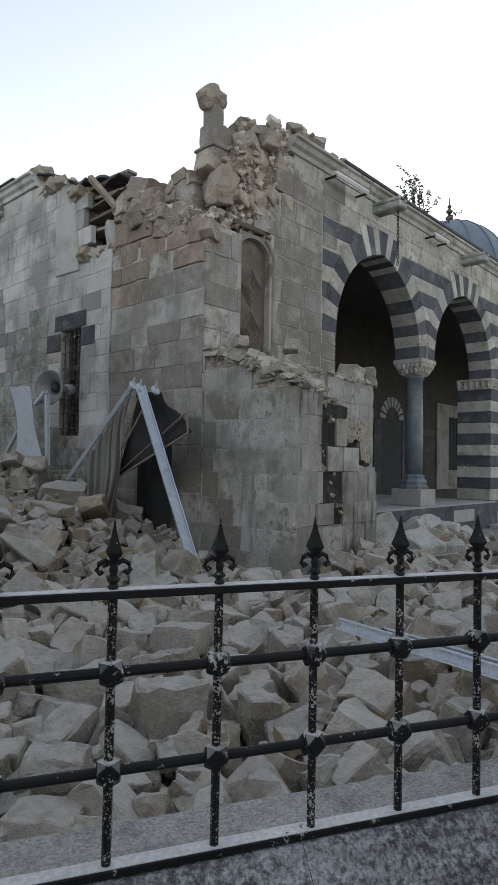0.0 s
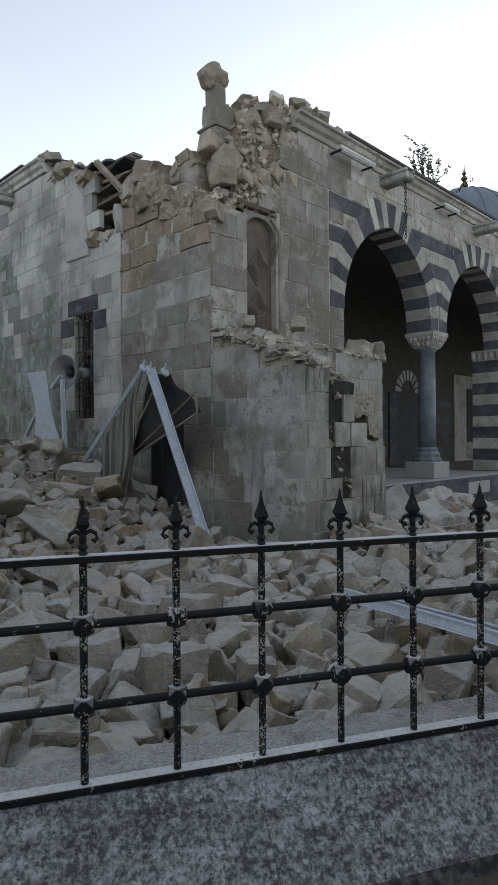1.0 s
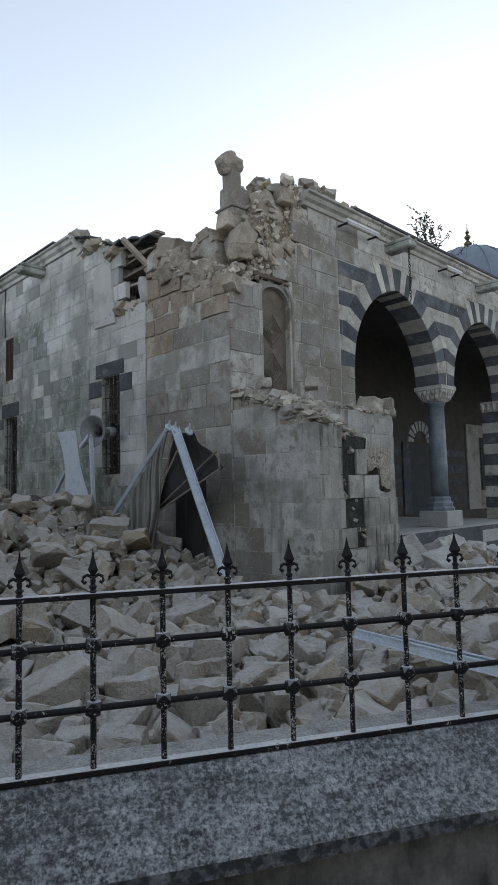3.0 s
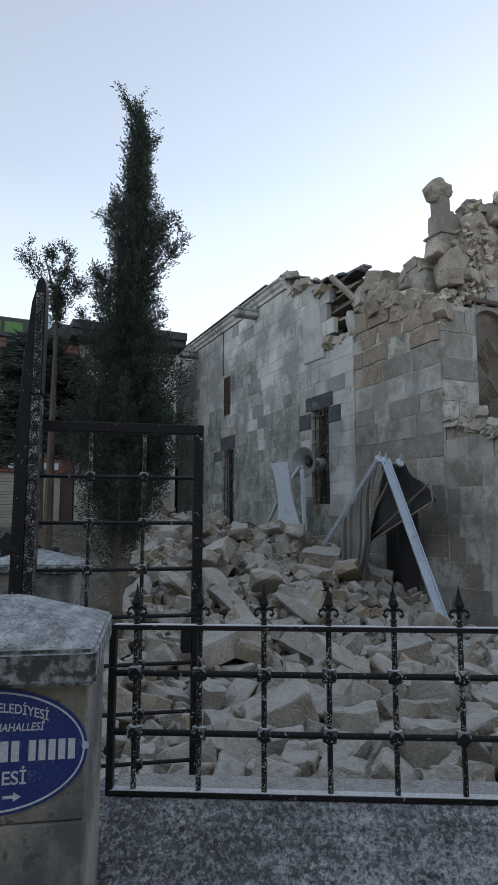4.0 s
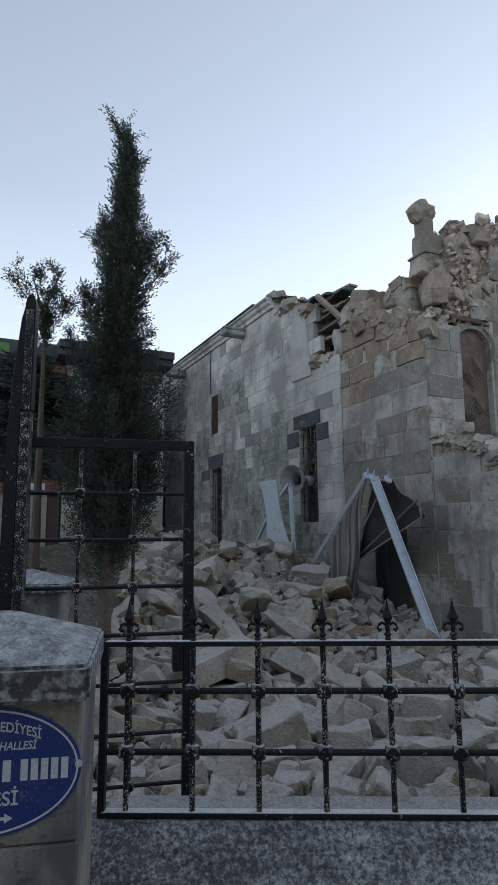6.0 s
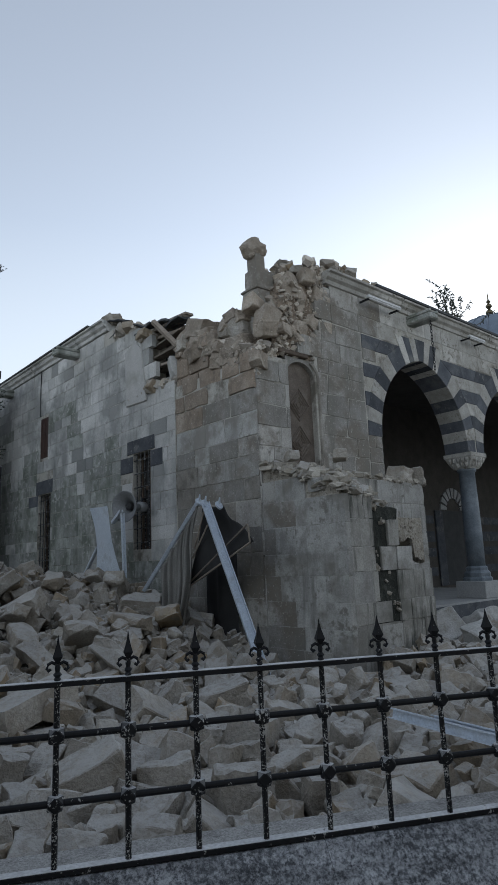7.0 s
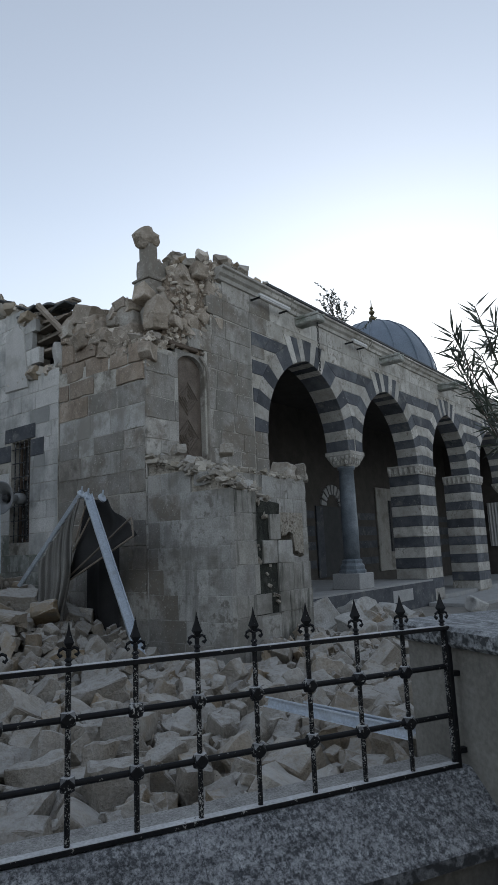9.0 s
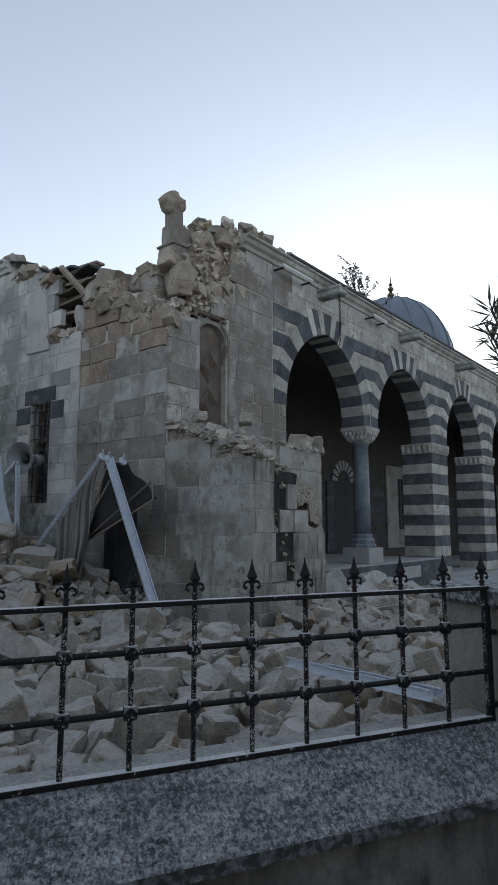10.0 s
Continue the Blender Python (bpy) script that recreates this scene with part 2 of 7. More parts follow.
def lichened(name, dark, light, edge, side=0.3, scale=34.0, blotch=None, brushed=None):
    """Dark weathered stone under irregular pale lichen, thinner on upright faces, with black blotches and brushed streaks."""
    m, t, b = graph(name, 0.93)
    b.inputs["Specular IOR Level"].default_value = 0.3
    geo = t.nodes.new("ShaderNodeNewGeometry")
    pos = geo.outputs["Position"]
    wide, mid, fine = noise_out(t, pos, 3.2, 3.0), noise_out(t, pos, scale, 7.0, 0.68), noise_out(t, pos, 120.0, 3.0, 0.7)
    f = math_node(t, "ADD", math_node(t, "ADD", math_node(t, "MULTIPLY", mid, 0.58), math_node(t, "MULTIPLY", wide, 0.22)), math_node(t, "MULTIPLY", fine, 0.2))
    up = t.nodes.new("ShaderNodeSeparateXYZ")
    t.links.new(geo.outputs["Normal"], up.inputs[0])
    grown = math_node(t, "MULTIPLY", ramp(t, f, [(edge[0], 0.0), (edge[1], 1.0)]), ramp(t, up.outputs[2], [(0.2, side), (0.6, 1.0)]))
    base = mix(t, 1.0, ramp(t, noise_out(t, pos, 9.0, 5.0, 0.65), [(0.3, tuple(0.65 * q for q in dark)), (0.7, tuple(1.5 * q for q in dark))]), ramp(t, fine, [(0.3, 0.6), (0.7, 1.4)]), "MULTIPLY")
    pale = mix(t, 1.0, light, ramp(t, fine, [(0.3, 0.68), (0.65, 1.15)]), "MULTIPLY")
    col = mix(t, grown, base, pale)
    if brushed:
        col = mix(t, 1.0, col, ramp(t, noise_out(t, pos, 26.0, 4.0, 0.6, brushed), [(0.35, 0.72), (0.65, 1.2)]), "MULTIPLY")
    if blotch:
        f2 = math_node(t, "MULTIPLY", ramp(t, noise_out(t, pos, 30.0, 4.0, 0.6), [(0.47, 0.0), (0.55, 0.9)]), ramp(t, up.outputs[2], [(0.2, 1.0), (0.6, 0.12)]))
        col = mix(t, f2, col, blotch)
    col = mix(t, ramp(t, noise_out(t, pos, 170.0, 2.0, 0.6), [(0.64, 0.0), (0.68, 0.8)]), col, tuple(0.4 * q for q in dark))
    t.links.new(col, b.inputs["Base Color"])
    hgt = math_node(t, "ADD", math_node(t, "MULTIPLY", grown, 0.4), math_node(t, "MULTIPLY", fine, 0.8))
    bp = node(t, "ShaderNodeBump", Strength=0.7, Distance=0.004, Height=hgt)
    t.links.new(bp.outputs[0], b.inputs["Normal"])
    return m


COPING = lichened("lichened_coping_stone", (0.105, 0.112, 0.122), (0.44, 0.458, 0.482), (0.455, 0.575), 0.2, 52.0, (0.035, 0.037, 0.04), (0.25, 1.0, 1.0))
SAND = lichened("dusty_ledge_stone", (0.22, 0.218, 0.208), (0.42, 0.417, 0.405), (0.38, 0.6), 0.6, 14.0)
CAPSTONE = lichened("weathered_cap_stone", (0.13, 0.138, 0.142), (0.41, 0.43, 0.445), (0.38, 0.56), 0.85, 26.0, (0.04, 0.043, 0.046), (1.0, 0.2, 1.0))
PILLAR = surface("pillar_limestone", [(0.2, 0.183, 0.155), (0.31, 0.29, 0.255), (0.41, 0.39, 0.35)], 2.4, 60, rand=0.2, bump=0.4,
                 stain=(0.10, 0.106, 0.115), stain_at=(0.45, 0.6), stain_scale=2.6, specks=(0.09, 0.088, 0.082), speck_at=(0.58, 0.63), speck_scale=24)
GREYPILLAR = surface("grey_pillar_stone", [(0.15, 0.143, 0.127), (0.25, 0.24, 0.215), (0.35, 0.34, 0.31)], 2.5, 45, rand=0.1, bump=0.4,
                     stain=(0.06, 0.058, 0.052), stain_at=(0.5, 0.66), stain_scale=3.5, stain_stretch=(1, 1, 0.4))
DARKWALL = surface("dark_street_wall", [(0.1, 0.1, 0.098), (0.18, 0.18, 0.174), (0.28, 0.28, 0.268)], 3.5, 50, rand=0.0, bump=0.5, stain=(0.045, 0.046, 0.045), stain_at=(0.46, 0.62), stain_scale=4.0, stain_stretch=(1, 1, 0.4))
IRON = surface("chipped_black_iron_paint", [(0.008, 0.009, 0.011), (0.016, 0.017, 0.019)], 8.0, 90, rough=0.5, shine=0.25, rand=0, bump=0.3, relief=0.004,
               specks=(0.42, 0.42, 0.41), speck_at=(0.55, 0.58), speck_scale=190)
KNUCKLE_IRON = surface("worn_knuckle_paint", [(0.008, 0.009, 0.011), (0.016, 0.017, 0.02)], 8.0, 90, rough=0.5, shine=0.25, rand=0, bump=0.3, relief=0.004,
                       specks=(0.45, 0.45, 0.44), speck_at=(0.57, 0.61), speck_scale=90, dust=(0.5, 0.51, 0.52), top_pale_at=(0.5, 0.75), top_pale_amount=0.9)
PLAIN_IRON = surface("black_iron_paint", [(0.008, 0.009, 0.011), (0.016, 0.017, 0.02)], 8.0, 90, rough=0.5, shine=0.25, rand=0, bump=0.2, relief=0.003,
                     specks=(0.35, 0.35, 0.34), speck_at=(0.62, 0.65), speck_scale=70)
# Pale rail tops: dust with the reflected sky painted in; reused for tape.
RAILTOP = surface("rail_dust_and_sheen", [(0.5, 0.51, 0.52), (0.66, 0.67, 0.68)], 9.0, 80, rand=0, bump=0.2, relief=0.003, specks=(0.1, 0.1, 0.1), speck_at=(0.64, 0.67), speck_scale=70)
LEAD = surface("lead_sheet", [(0.125, 0.16, 0.205), (0.19, 0.23, 0.285)], 1.5, 20, rough=0.55, rand=0.12, bump=0.15)
WOOD = surface("old_brown_wood", [(0.055, 0.038, 0.026), (0.095, 0.068, 0.048), (0.135, 0.103, 0.076)], 4.0, 40, rough=0.75, rand=0.25, bump=0.3)
BOARD = surface("grey_roof_board", [(0.2, 0.165, 0.13), (0.34, 0.295, 0.245)], 5.0, 40, rand=0.4, bump=0.3)
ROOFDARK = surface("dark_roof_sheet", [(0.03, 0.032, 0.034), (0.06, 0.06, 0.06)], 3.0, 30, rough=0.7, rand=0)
GROUND = surface("dusty_ground", [(0.17, 0.16, 0.145), (0.26, 0.245, 0.22), (0.33, 0.315, 0.285)], 0.9, 22, rand=0, bump=0.5, relief=0.03)
METAL = surface("pale_blue_tent_profile", [(0.44, 0.50, 0.58), (0.58, 0.64, 0.71)], 4.0, 50, rough=0.4, rand=0, bump=0.1, stain=(0.33, 0.35, 0.37), stain_at=(0.6, 0.75), stain_scale=5.0)
CANVAS = surface("grey_tent_canvas", [(0.20, 0.195, 0.18), (0.28, 0.27, 0.25)], 3.0, 70, rand=0, bump=0.3)
DARKCANVAS = surface("black_tent_canvas", [(0.018, 0.018, 0.019), (0.035, 0.034, 0.034)], 3.0, 60, rough=0.8, rand=0, bump=0.2)
MARBLE = surface("grey_marble", [(0.10, 0.125, 0.15), (0.16, 0.19, 0.218), (0.24, 0.27, 0.295)], 4.0, 30, rough=0.5, rand=0.05, bump=0.1)
PLINTH = surface("white_limestone_plinth", [(0.33, 0.332, 0.328), (0.45, 0.452, 0.446)], 3.0, 40, rand=0.05)
# Same limestone, coloured far darker: the porch's shade is put into it.
PORCH = surface("shade_toned_porch_stone", [(0.06, 0.054, 0.047), (0.105, 0.094, 0.082)], 3.0, 40, rand=0.3, bump=0.3)
PLASTER = surface("pale_plaster", [(0.43, 0.42, 0.40), (0.54, 0.53, 0.51)], 1.2, 50, rand=0, bump=0.25, stain=(0.34, 0.33, 0.30), stain_at=(0.5, 0.68), stain_scale=1.5)

# ---- mesh helpers ----


def mesh_of(name, verts, faces, material, smooth=False):
    me = bpy.data.meshes.new(name)
    me.from_pydata([tuple(v) for v in verts], [], faces)
    me.materials.append(material)
    if smooth:
        me.polygons.foreach_set("use_smooth", [True] * len(me.polygons))
    me.update()
    return me


def part(name, bm, material, parent=None, label="", smooth=False, kind=""):
    if isinstance(bm, bpy.types.Mesh):
        me = bm
    else:
        me = bpy.data.meshes.new(name)
        bmesh.ops.recalc_face_normals(bm, faces=bm.faces)
        bm.to_mesh(me)
        bm.free()
        me.materials.append(material)
        if smooth:
            me.polygons.foreach_set("use_smooth", [True] * len(me.polygons))
    ob = new(name, me)
    ob.parent = parent
    return tagged(ob, label, "", "", kind)


def empty(name, m, label="", category="", group="", kind=""):
    ob = new(name)
    ob.empty_display_size = 0.2
    ob.matrix_world = m
    return tagged(ob, label, category, group, kind)


def add_box(bm, lo, hi, m=None, bevel=0.0):
    r = bmesh.ops.create_cube(bm, size=1.0)
    c = [(a + b) / 2 for a, b in zip(lo, hi)]
    s = [abs(b - a) for a, b in zip(lo, hi)]
    for v in r["verts"]:
        v.co = Vector((v.co.x * s[0] + c[0], v.co.y * s[1] + c[1], v.co.z * s[2] + c[2]))
    if bevel:
        edges = list({e for v in r["verts"] for e in v.link_edges})
        g = bmesh.ops.bevel(bm, geom=edges, offset=bevel, segments=1, affect="EDGES", profile=0.5)
        vs = {v for f in g["faces"] for v in f.verts} | {v for v in r["verts"] if v.is_valid}
    else:
        vs = set(r["verts"])
    if m is not None:
        bmesh.ops.transform(bm, matrix=m, verts=list(vs))
    return vs


def box(lo, hi, bevel=0.0, m=None):
    bm = bmesh.new()
    add_box(bm, lo, hi, m, bevel)
    return bm


def add_tube(bm, a, b, r0, r1=None, sides=8, ends=True):
    a, b = Vector(a), Vector(b)
    r1 = r0 if r1 is None else r1
    q = (b - a).to_track_quat("Z", "Y").to_matrix()
    rings = []
    for p, rr in ((a, r0), (b, r1)):
        rings.append([bm.verts.new(p + q @ Vector((rr * math.cos(2 * math.pi * i / sides), rr * math.sin(2 * math.pi * i / sides), 0))) for i in range(sides)])
    for i in range(sides):
        bm.faces.new((rings[0][i], rings[0][(i + 1) % sides], rings[1][(i + 1) % sides], rings[1][i]))
    if ends:
        bm.faces.new(rings[0][::-1])
        bm.faces.new(rings[1])


def tube(points, radius, sides=8):
    bm = bmesh.new()
    pts = [Vector(p) for p in points]
    for a, b in zip(pts, pts[1:]):
        add_tube(bm, a, b, radius, radius, sides)
    return bm


def add_lathe(bm, profile, sides=16, m=None):
    """profile: (radius, z) from below upwards."""
    m = m or Matrix()
    rings = []
    for rr, z in profile:
        rings.append([bm.verts.new(m @ Vector((rr * math.cos(2 * math.pi * i / sides), rr * math.sin(2 * math.pi * i / sides), z))) for i in range(sides)])
    for a, b in zip(rings, rings[1:]):
        for i in range(sides):
            bm.faces.new((a[i], a[(i + 1) % sides], b[(i + 1) % sides], b[i]))
    bm.faces.new(rings[0][::-1])
    bm.faces.new(rings[-1])


def lathe(profile, sides=16, m=None):
    bm = bmesh.new()
    add_lathe(bm, profile, sides, m)
    return bm


def prism(poly, depth0, depth1, chamfer=0.0, side="v"):
    """A polygon in (s, z), extruded from depth0 (seen face) to depth1. side 'v': depth is y; side 'u': depth is x and s is y."""
    cx = sum(p[0] for p in poly) / len(poly)
    cz = sum(p[1] for p in poly) / len(poly)
    place = (lambda s, d, z: (s, d, z)) if side == "v" else (lambda s, d, z: (d, s, z))
    n = len(poly)
    rings = []
    inset = []
    for s, z in poly:
        l = max(1e-6, math.hypot(s - cx, z - cz))
        k = max(0.0, 1 - 1.2 * chamfer / l)
        inset.append((cx + (s - cx) * k, cz + (z - cz) * k))
    vs = [place(s, depth0, z) for s, z in inset]
    if chamfer:
        vs += [place(s, depth0 + chamfer, z) for s, z in poly]
    vs += [place(s, depth1, z) for s, z in poly]
    levels = len(vs) // n
    faces = [tuple(range(n)), tuple(range((levels - 1) * n, levels * n))[::-1]]
    for l in range(levels - 1):
        for i in range(n):
            j = (i + 1) % n
            faces.append((l * n + i, (l + 1) * n + i, (l + 1) * n + j, l * n + j))
    if side == "u":
        faces = [f[::-1] for f in faces]
    return vs, faces


def joined(name, pieces, material, parent=None, label="", kind=""):
    verts, faces = [], []
    for vs, fs in pieces:
        o = len(verts)
        verts += vs
        faces += [tuple(i + o for i in f) for f in fs]
    return part(name, mesh_of(name, verts, faces, material), material, parent, label, kind=kind)


def courses(lo, hi, z0, z1, rng, height=0.42, length=(0.5, 0.95), holes=(), top=None, gap=0.004):
    """Rectangles (s0, s1, z0, z1) of coursed ashlar round rectangular holes, under a broken top edge."""
    out = []
    n = max(1, round((z1 - z0) / height))
    zs = [z0 + (z1 - z0) * i / n + (rng.uniform(-0.055, 0.055) if 0 < i < n else 0) for i in range(n + 1)]
    for a, b in zip(zs, zs[1:]):
        cuts = [lo]
        s = lo - rng.uniform(0, length[0])
        while s < hi:
            s += rng.uniform(*length)
            if s - cuts[-1] > 0.2 and hi - s > 0.2:
                cuts.append(s)
        cuts.append(hi)
        for s0, s1 in zip(cuts, cuts[1:]):
            spans = [(s0, s1)]
            for h0, h1, g0, g1 in holes:
                if b > g0 + 0.05 and a < g1 - 0.05:
                    nxt = []
                    for p, q in spans:
                        if q <= h0 or p >= h1:
                            nxt.append((p, q))
                            continue
                        if p < h0:
                            nxt.append((p, h0))
                        if q > h1:
                            nxt.append((h1, q))
                    spans = nxt
            for p, q in spans:
                if q - p < 0.06:
                    continue
                if top and (a + b) / 2 > top((p + q) / 2):
                    continue
                out.append((p + gap / 2, q - gap / 2, a + gap / 2, b - gap / 2))
    return out


def wall_blocks(parent, rects, material, rng, at=0.0, side="v", limit=300, name="stone_block", proud=0.004, rest_material=None, worn=0.008, gap=0.0, depth=0.003, pick=None, edge=(0.0015, 0.002, 0.004, 0.007)):
    """Each rectangle becomes a chamfered stone; past the limit the rest is one mesh."""
    rest = {}
    for i, (s0, s1, z0, z1) in enumerate(rects):
        mat = pick((s0 + s1) / 2, (z0 + z1) / 2) if pick else material
        g = max(0.0, rng.gauss(0.002, gap)) if gap else 0.0
        s0, s1, z0, z1 = s0 + g, s1 - g, z0 + g, z1 - g
        cs = [(s0, z0), (s1, z0), (s1, z1), (s0, z1)]
        poly = []
        for k in range(4):
            a, b = cs[k], cs[(k + 1) % 4]
            chip = worn * (3 if rng.random() < 0.2 else 1)
            cx, cz = (s0 + s1) / 2 - a[0], (z0 + z1) / 2 - a[1]
            l = math.hypot(cx, cz)
            q = rng.uniform(0, chip)
            poly.append((a[0] + cx / l * q, a[1] + cz / l * q))
            for f in ((0.33, 0.7) if k % 2 == 0 else (0.5,)):
                f += rng.uniform(-0.1, 0.1)
                n = (0, 1) if k == 0 else (-1, 0) if k == 1 else (0, -1) if k == 2 else (1, 0)
                q = rng.uniform(-0.2, 1.0) * worn
                poly.append((a[0] + (b[0] - a[0]) * f + n[0] * q, a[1] + (b[1] - a[1]) * f + n[1] * q))
        d = at - proud + rng.uniform(-depth, depth * 0.7)
        vs, fs = prism(poly, d, at + 0.1, rng.choice(edge), side)
        if i < limit:
            part(name, mesh_of(name, vs, fs, mat), mat, parent)
        else:
            rest.setdefault((rest_material or {}).get(mat, mat), []).append((vs, fs))
    for mat, stones in rest.items():
        joined("far_stonework", stones, mat, parent, kind="stuff")


def chunk_shape(rng, chop, rough=False, deep=0.72):
    """One broken block of unit length, split along flat faces: vertices and faces."""
    bm = bmesh.new()
    bmesh.ops.create_cube(bm, size=1.0)
    size = (1.0, rng.uniform(0.66, 0.95), rng.uniform(0.55, 0.88))
    for v in bm.verts:
        v.co = Vector([k * q * (1 + rng.uniform(-0.16, 0.06)) for k, q in zip(v.co, size)])
    for k in range(chop):
        n = Vector([rng.gauss(0, 1) for _ in range(3)]).normalized()
        far = max(v.co.dot(n) for v in bm.verts)
        bmesh.ops.bisect_plane(bm, geom=bm.verts[:] + bm.edges[:] + bm.faces[:], plane_co=n * far * rng.uniform(deep, 0.94), plane_no=n, clear_outer=True)
        bmesh.ops.holes_fill(bm, edges=[e for e in bm.edges if e.is_boundary])
    bmesh.ops.dissolve_degenerate(bm, dist=0.01, edges=bm.edges[:])
    if rough:
        bmesh.ops.bevel(bm, geom=bm.edges[:], offset=rng.uniform(0.02, 0.055), segments=1, affect="EDGES", clamp_overlap=True)
        bmesh.ops.triangulate(bm, faces=bm.faces[:])
        bmesh.ops.subdivide_edges(bm, edges=[e for e in bm.edges if e.calc_length() > 0.12], cuts=2)
        bmesh.ops.triangulate(bm, faces=bm.faces[:])
        o = Vector([rng.uniform(0, 50) for _ in range(3)])
        for v in bm.verts:
            v.co += noise.noise_vector(v.co * 2.2 + o) * 0.1 + noise.noise_vector(v.co * 7 + o) * 0.03
    bmesh.ops.recalc_face_normals(bm, faces=bm.faces)
    bm.verts.index_update()
    out = np.array([v.co[:] for v in bm.verts]), [tuple(v.index for v in f.verts) for f in bm.faces]
    bm.free()
    return out


def chunk_mesh(name, rng, material, chop=4):
    vs, fs = chunk_shape(rng, chop, True)
    return mesh_of(name, vs, fs, material)


def rough_block(lo, hi, seed, amount=0.03, m=None, lean=(0.0, 0.0)):
    """A weathered block: a subdivided box with rounded, pitted faces and a slight lean."""
    bm = bmesh.new()
    bmesh.ops.create_cube(bm, size=1.0)
    bmesh.ops.subdivide_edges(bm, edges=bm.edges[:], cuts=4, use_grid_fill=True)
    c = Vector([(a + b) / 2 for a, b in zip(lo, hi)])
    d = Vector([b - a for a, b in zip(lo, hi)])
    o = Vector((seed * 3.1, seed * 1.7, seed * 0.9))
    for v in bm.verts:
        r = 1 - 0.05 * max(0.0, v.co.length / 0.866 - 0.75) / 0.25
        p = Vector((v.co.x * d.x, v.co.y * d.y, v.co.z * d.z)) * r
        p += Vector((lean[0], lean[1], 0)) * (v.co.z + 0.5)
        p += noise.noise_vector(p * 4.0 + o) * amount + noise.noise_vector(p * 13.0 + o) * amount * 0.4
        v.co = p + c
    if m is not None:
        bmesh.ops.transform(bm, matrix=m, verts=bm.verts)
    return bm


def heap(name, items, material, shapes=None):
    """Many broken stones as one mesh; items: poses with their size."""
    verts, faces, o = [], [], 0
    for k, m in enumerate(items):
        vs, fs = (shapes or SHAPES)[k % len(shapes or SHAPES)]
        a = np.array(m)
        verts.append(vs @ a[:3, :3].T + a[:3, 3])
        faces += [tuple(i + o for i in f) for f in fs]
        o += len(vs)
    return mesh_of(name, np.concatenate(verts), faces, material)


SHAPE_RNG = random.Random(77)
SHAPES = [chunk_shape(SHAPE_RNG, SHAPE_RNG.choice((3, 4, 5, 6)), False, 0.45) for _ in range(60)]
BLOCK_SHAPES = [chunk_shape(SHAPE_RNG, SHAPE_RNG.choice((1, 2, 3)), True) for _ in range(40)]


def spin(rng, amount=180):
    return Euler([radians(rng.uniform(-amount, amount)) for _ in range(3)]).to_matrix().to_4x4()


# ---- ground ----
ground = part("ground", box((-600, -600, -0.4), (600, 600, 0.0)), GROUND)
tagged(ground, "dusty grey paved ground with fine debris", "ground", kind="structure")
# Unseen wall behind the camera, added to block light from the low sky.
street_front = part("street_front", box((-30, -8.6, 0.0), (30, -8.1, 6.6)), MORTAR)
tagged(street_front, "unseen plain wall added to cut low sky light", "wall", kind="structure")

# ---- mosque: local x along the arcade, y inward, z up ----
B = pose(0.636, 7.541, 0, 0, 0, 28)
mosque = empty("mosque", B, "earthquake-damaged limestone mosque with black and white arches", "mosque")
rng = random.Random(4)

SPRING, APEX, BAND = 4.07, 5.97, 0.30
ARCHES = [(3.35, 6.64), (7.36, 10.75), (11.95, 15.15), (16.35, 19.75), (20.45, 23.85)]
DEPTH = 0.62


def arch_circle(a0, a1):
    a, h = (a1 - a0) / 2, APEX - SPRING
    R = (a * a + h * h) / (2 * a)
    return (a0 + a1) / 2, a, R, R - a


def core_height(u):
    """Underside of the filling behind the arch stones."""
    for a0, a1 in ARCHES:
        if a0 - 0.15 < u < a1 + 0.15:
            mid, a, R, c = arch_circle(a0, a1)
            return SPRING + math.sqrt(max(0.0, (R + 0.15) ** 2 - (abs(u - mid) + c) ** 2))
    return None


# left flank, broken corner part
corner_wall = part("corner_wall", box((0.004, 0.05, 0.0), (0.75, 2.38, 5.15)), MORTAR, mosque, "brown ashlar corner with a broken top")
corner_top = lambda s: 5.0 + 0.5 * s + 0.15 * math.sin(5.1 * s)
tone = random.Random(31)


def corner_stone(q, z):
    """Pale stones above, a dark stained course below them, grey ones further down."""
    k = tone.random()
    if z > 3.55:
        return GREYPALE if k < 0.55 else GREYBROWN if k < 0.9 else BROWN
    if z > 2.85:
        return GREYDARK if k < 0.5 else GREYBROWN
    return GREYBROWN if k < 0.8 else GREYDARK


wall_blocks(corner_wall, courses(0.02, 2.38, 0.0, 4.58, rng, 0.38, (0.4, 0.85)), GREYBROWN, rng, 0.0, "u", worn=0.01, depth=0.006, pick=corner_stone)
wall_blocks(corner_wall, courses(0.02, 2.38, 4.584, 6.4, rng, 0.36, (0.4, 0.85), top=corner_top), BROWN, rng, 0.0, "u", worn=0.03, gap=0.001, depth=0.03, edge=(0.006, 0.012, 0.02))

# left flank, pale part with windows
flank_top = lambda s: 5.3 if s < 3.4 else 6.55 if s < 3.9 else 6.95 if s < 5.1 else 7.2
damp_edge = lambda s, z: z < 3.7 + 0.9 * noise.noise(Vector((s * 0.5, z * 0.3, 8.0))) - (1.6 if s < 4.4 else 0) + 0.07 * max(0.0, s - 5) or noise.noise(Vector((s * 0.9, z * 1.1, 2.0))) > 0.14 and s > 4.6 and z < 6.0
WINDOWS = [(3.33, 4.02, 2.05, 4.06), (8.45, 8.95, 4.70, 5.82), (8.2, 9.02, 1.5, 3.70), (13.0, 13.9, 1.7, 3.6), (13.3, 13.8, 5.1, 5.95)]
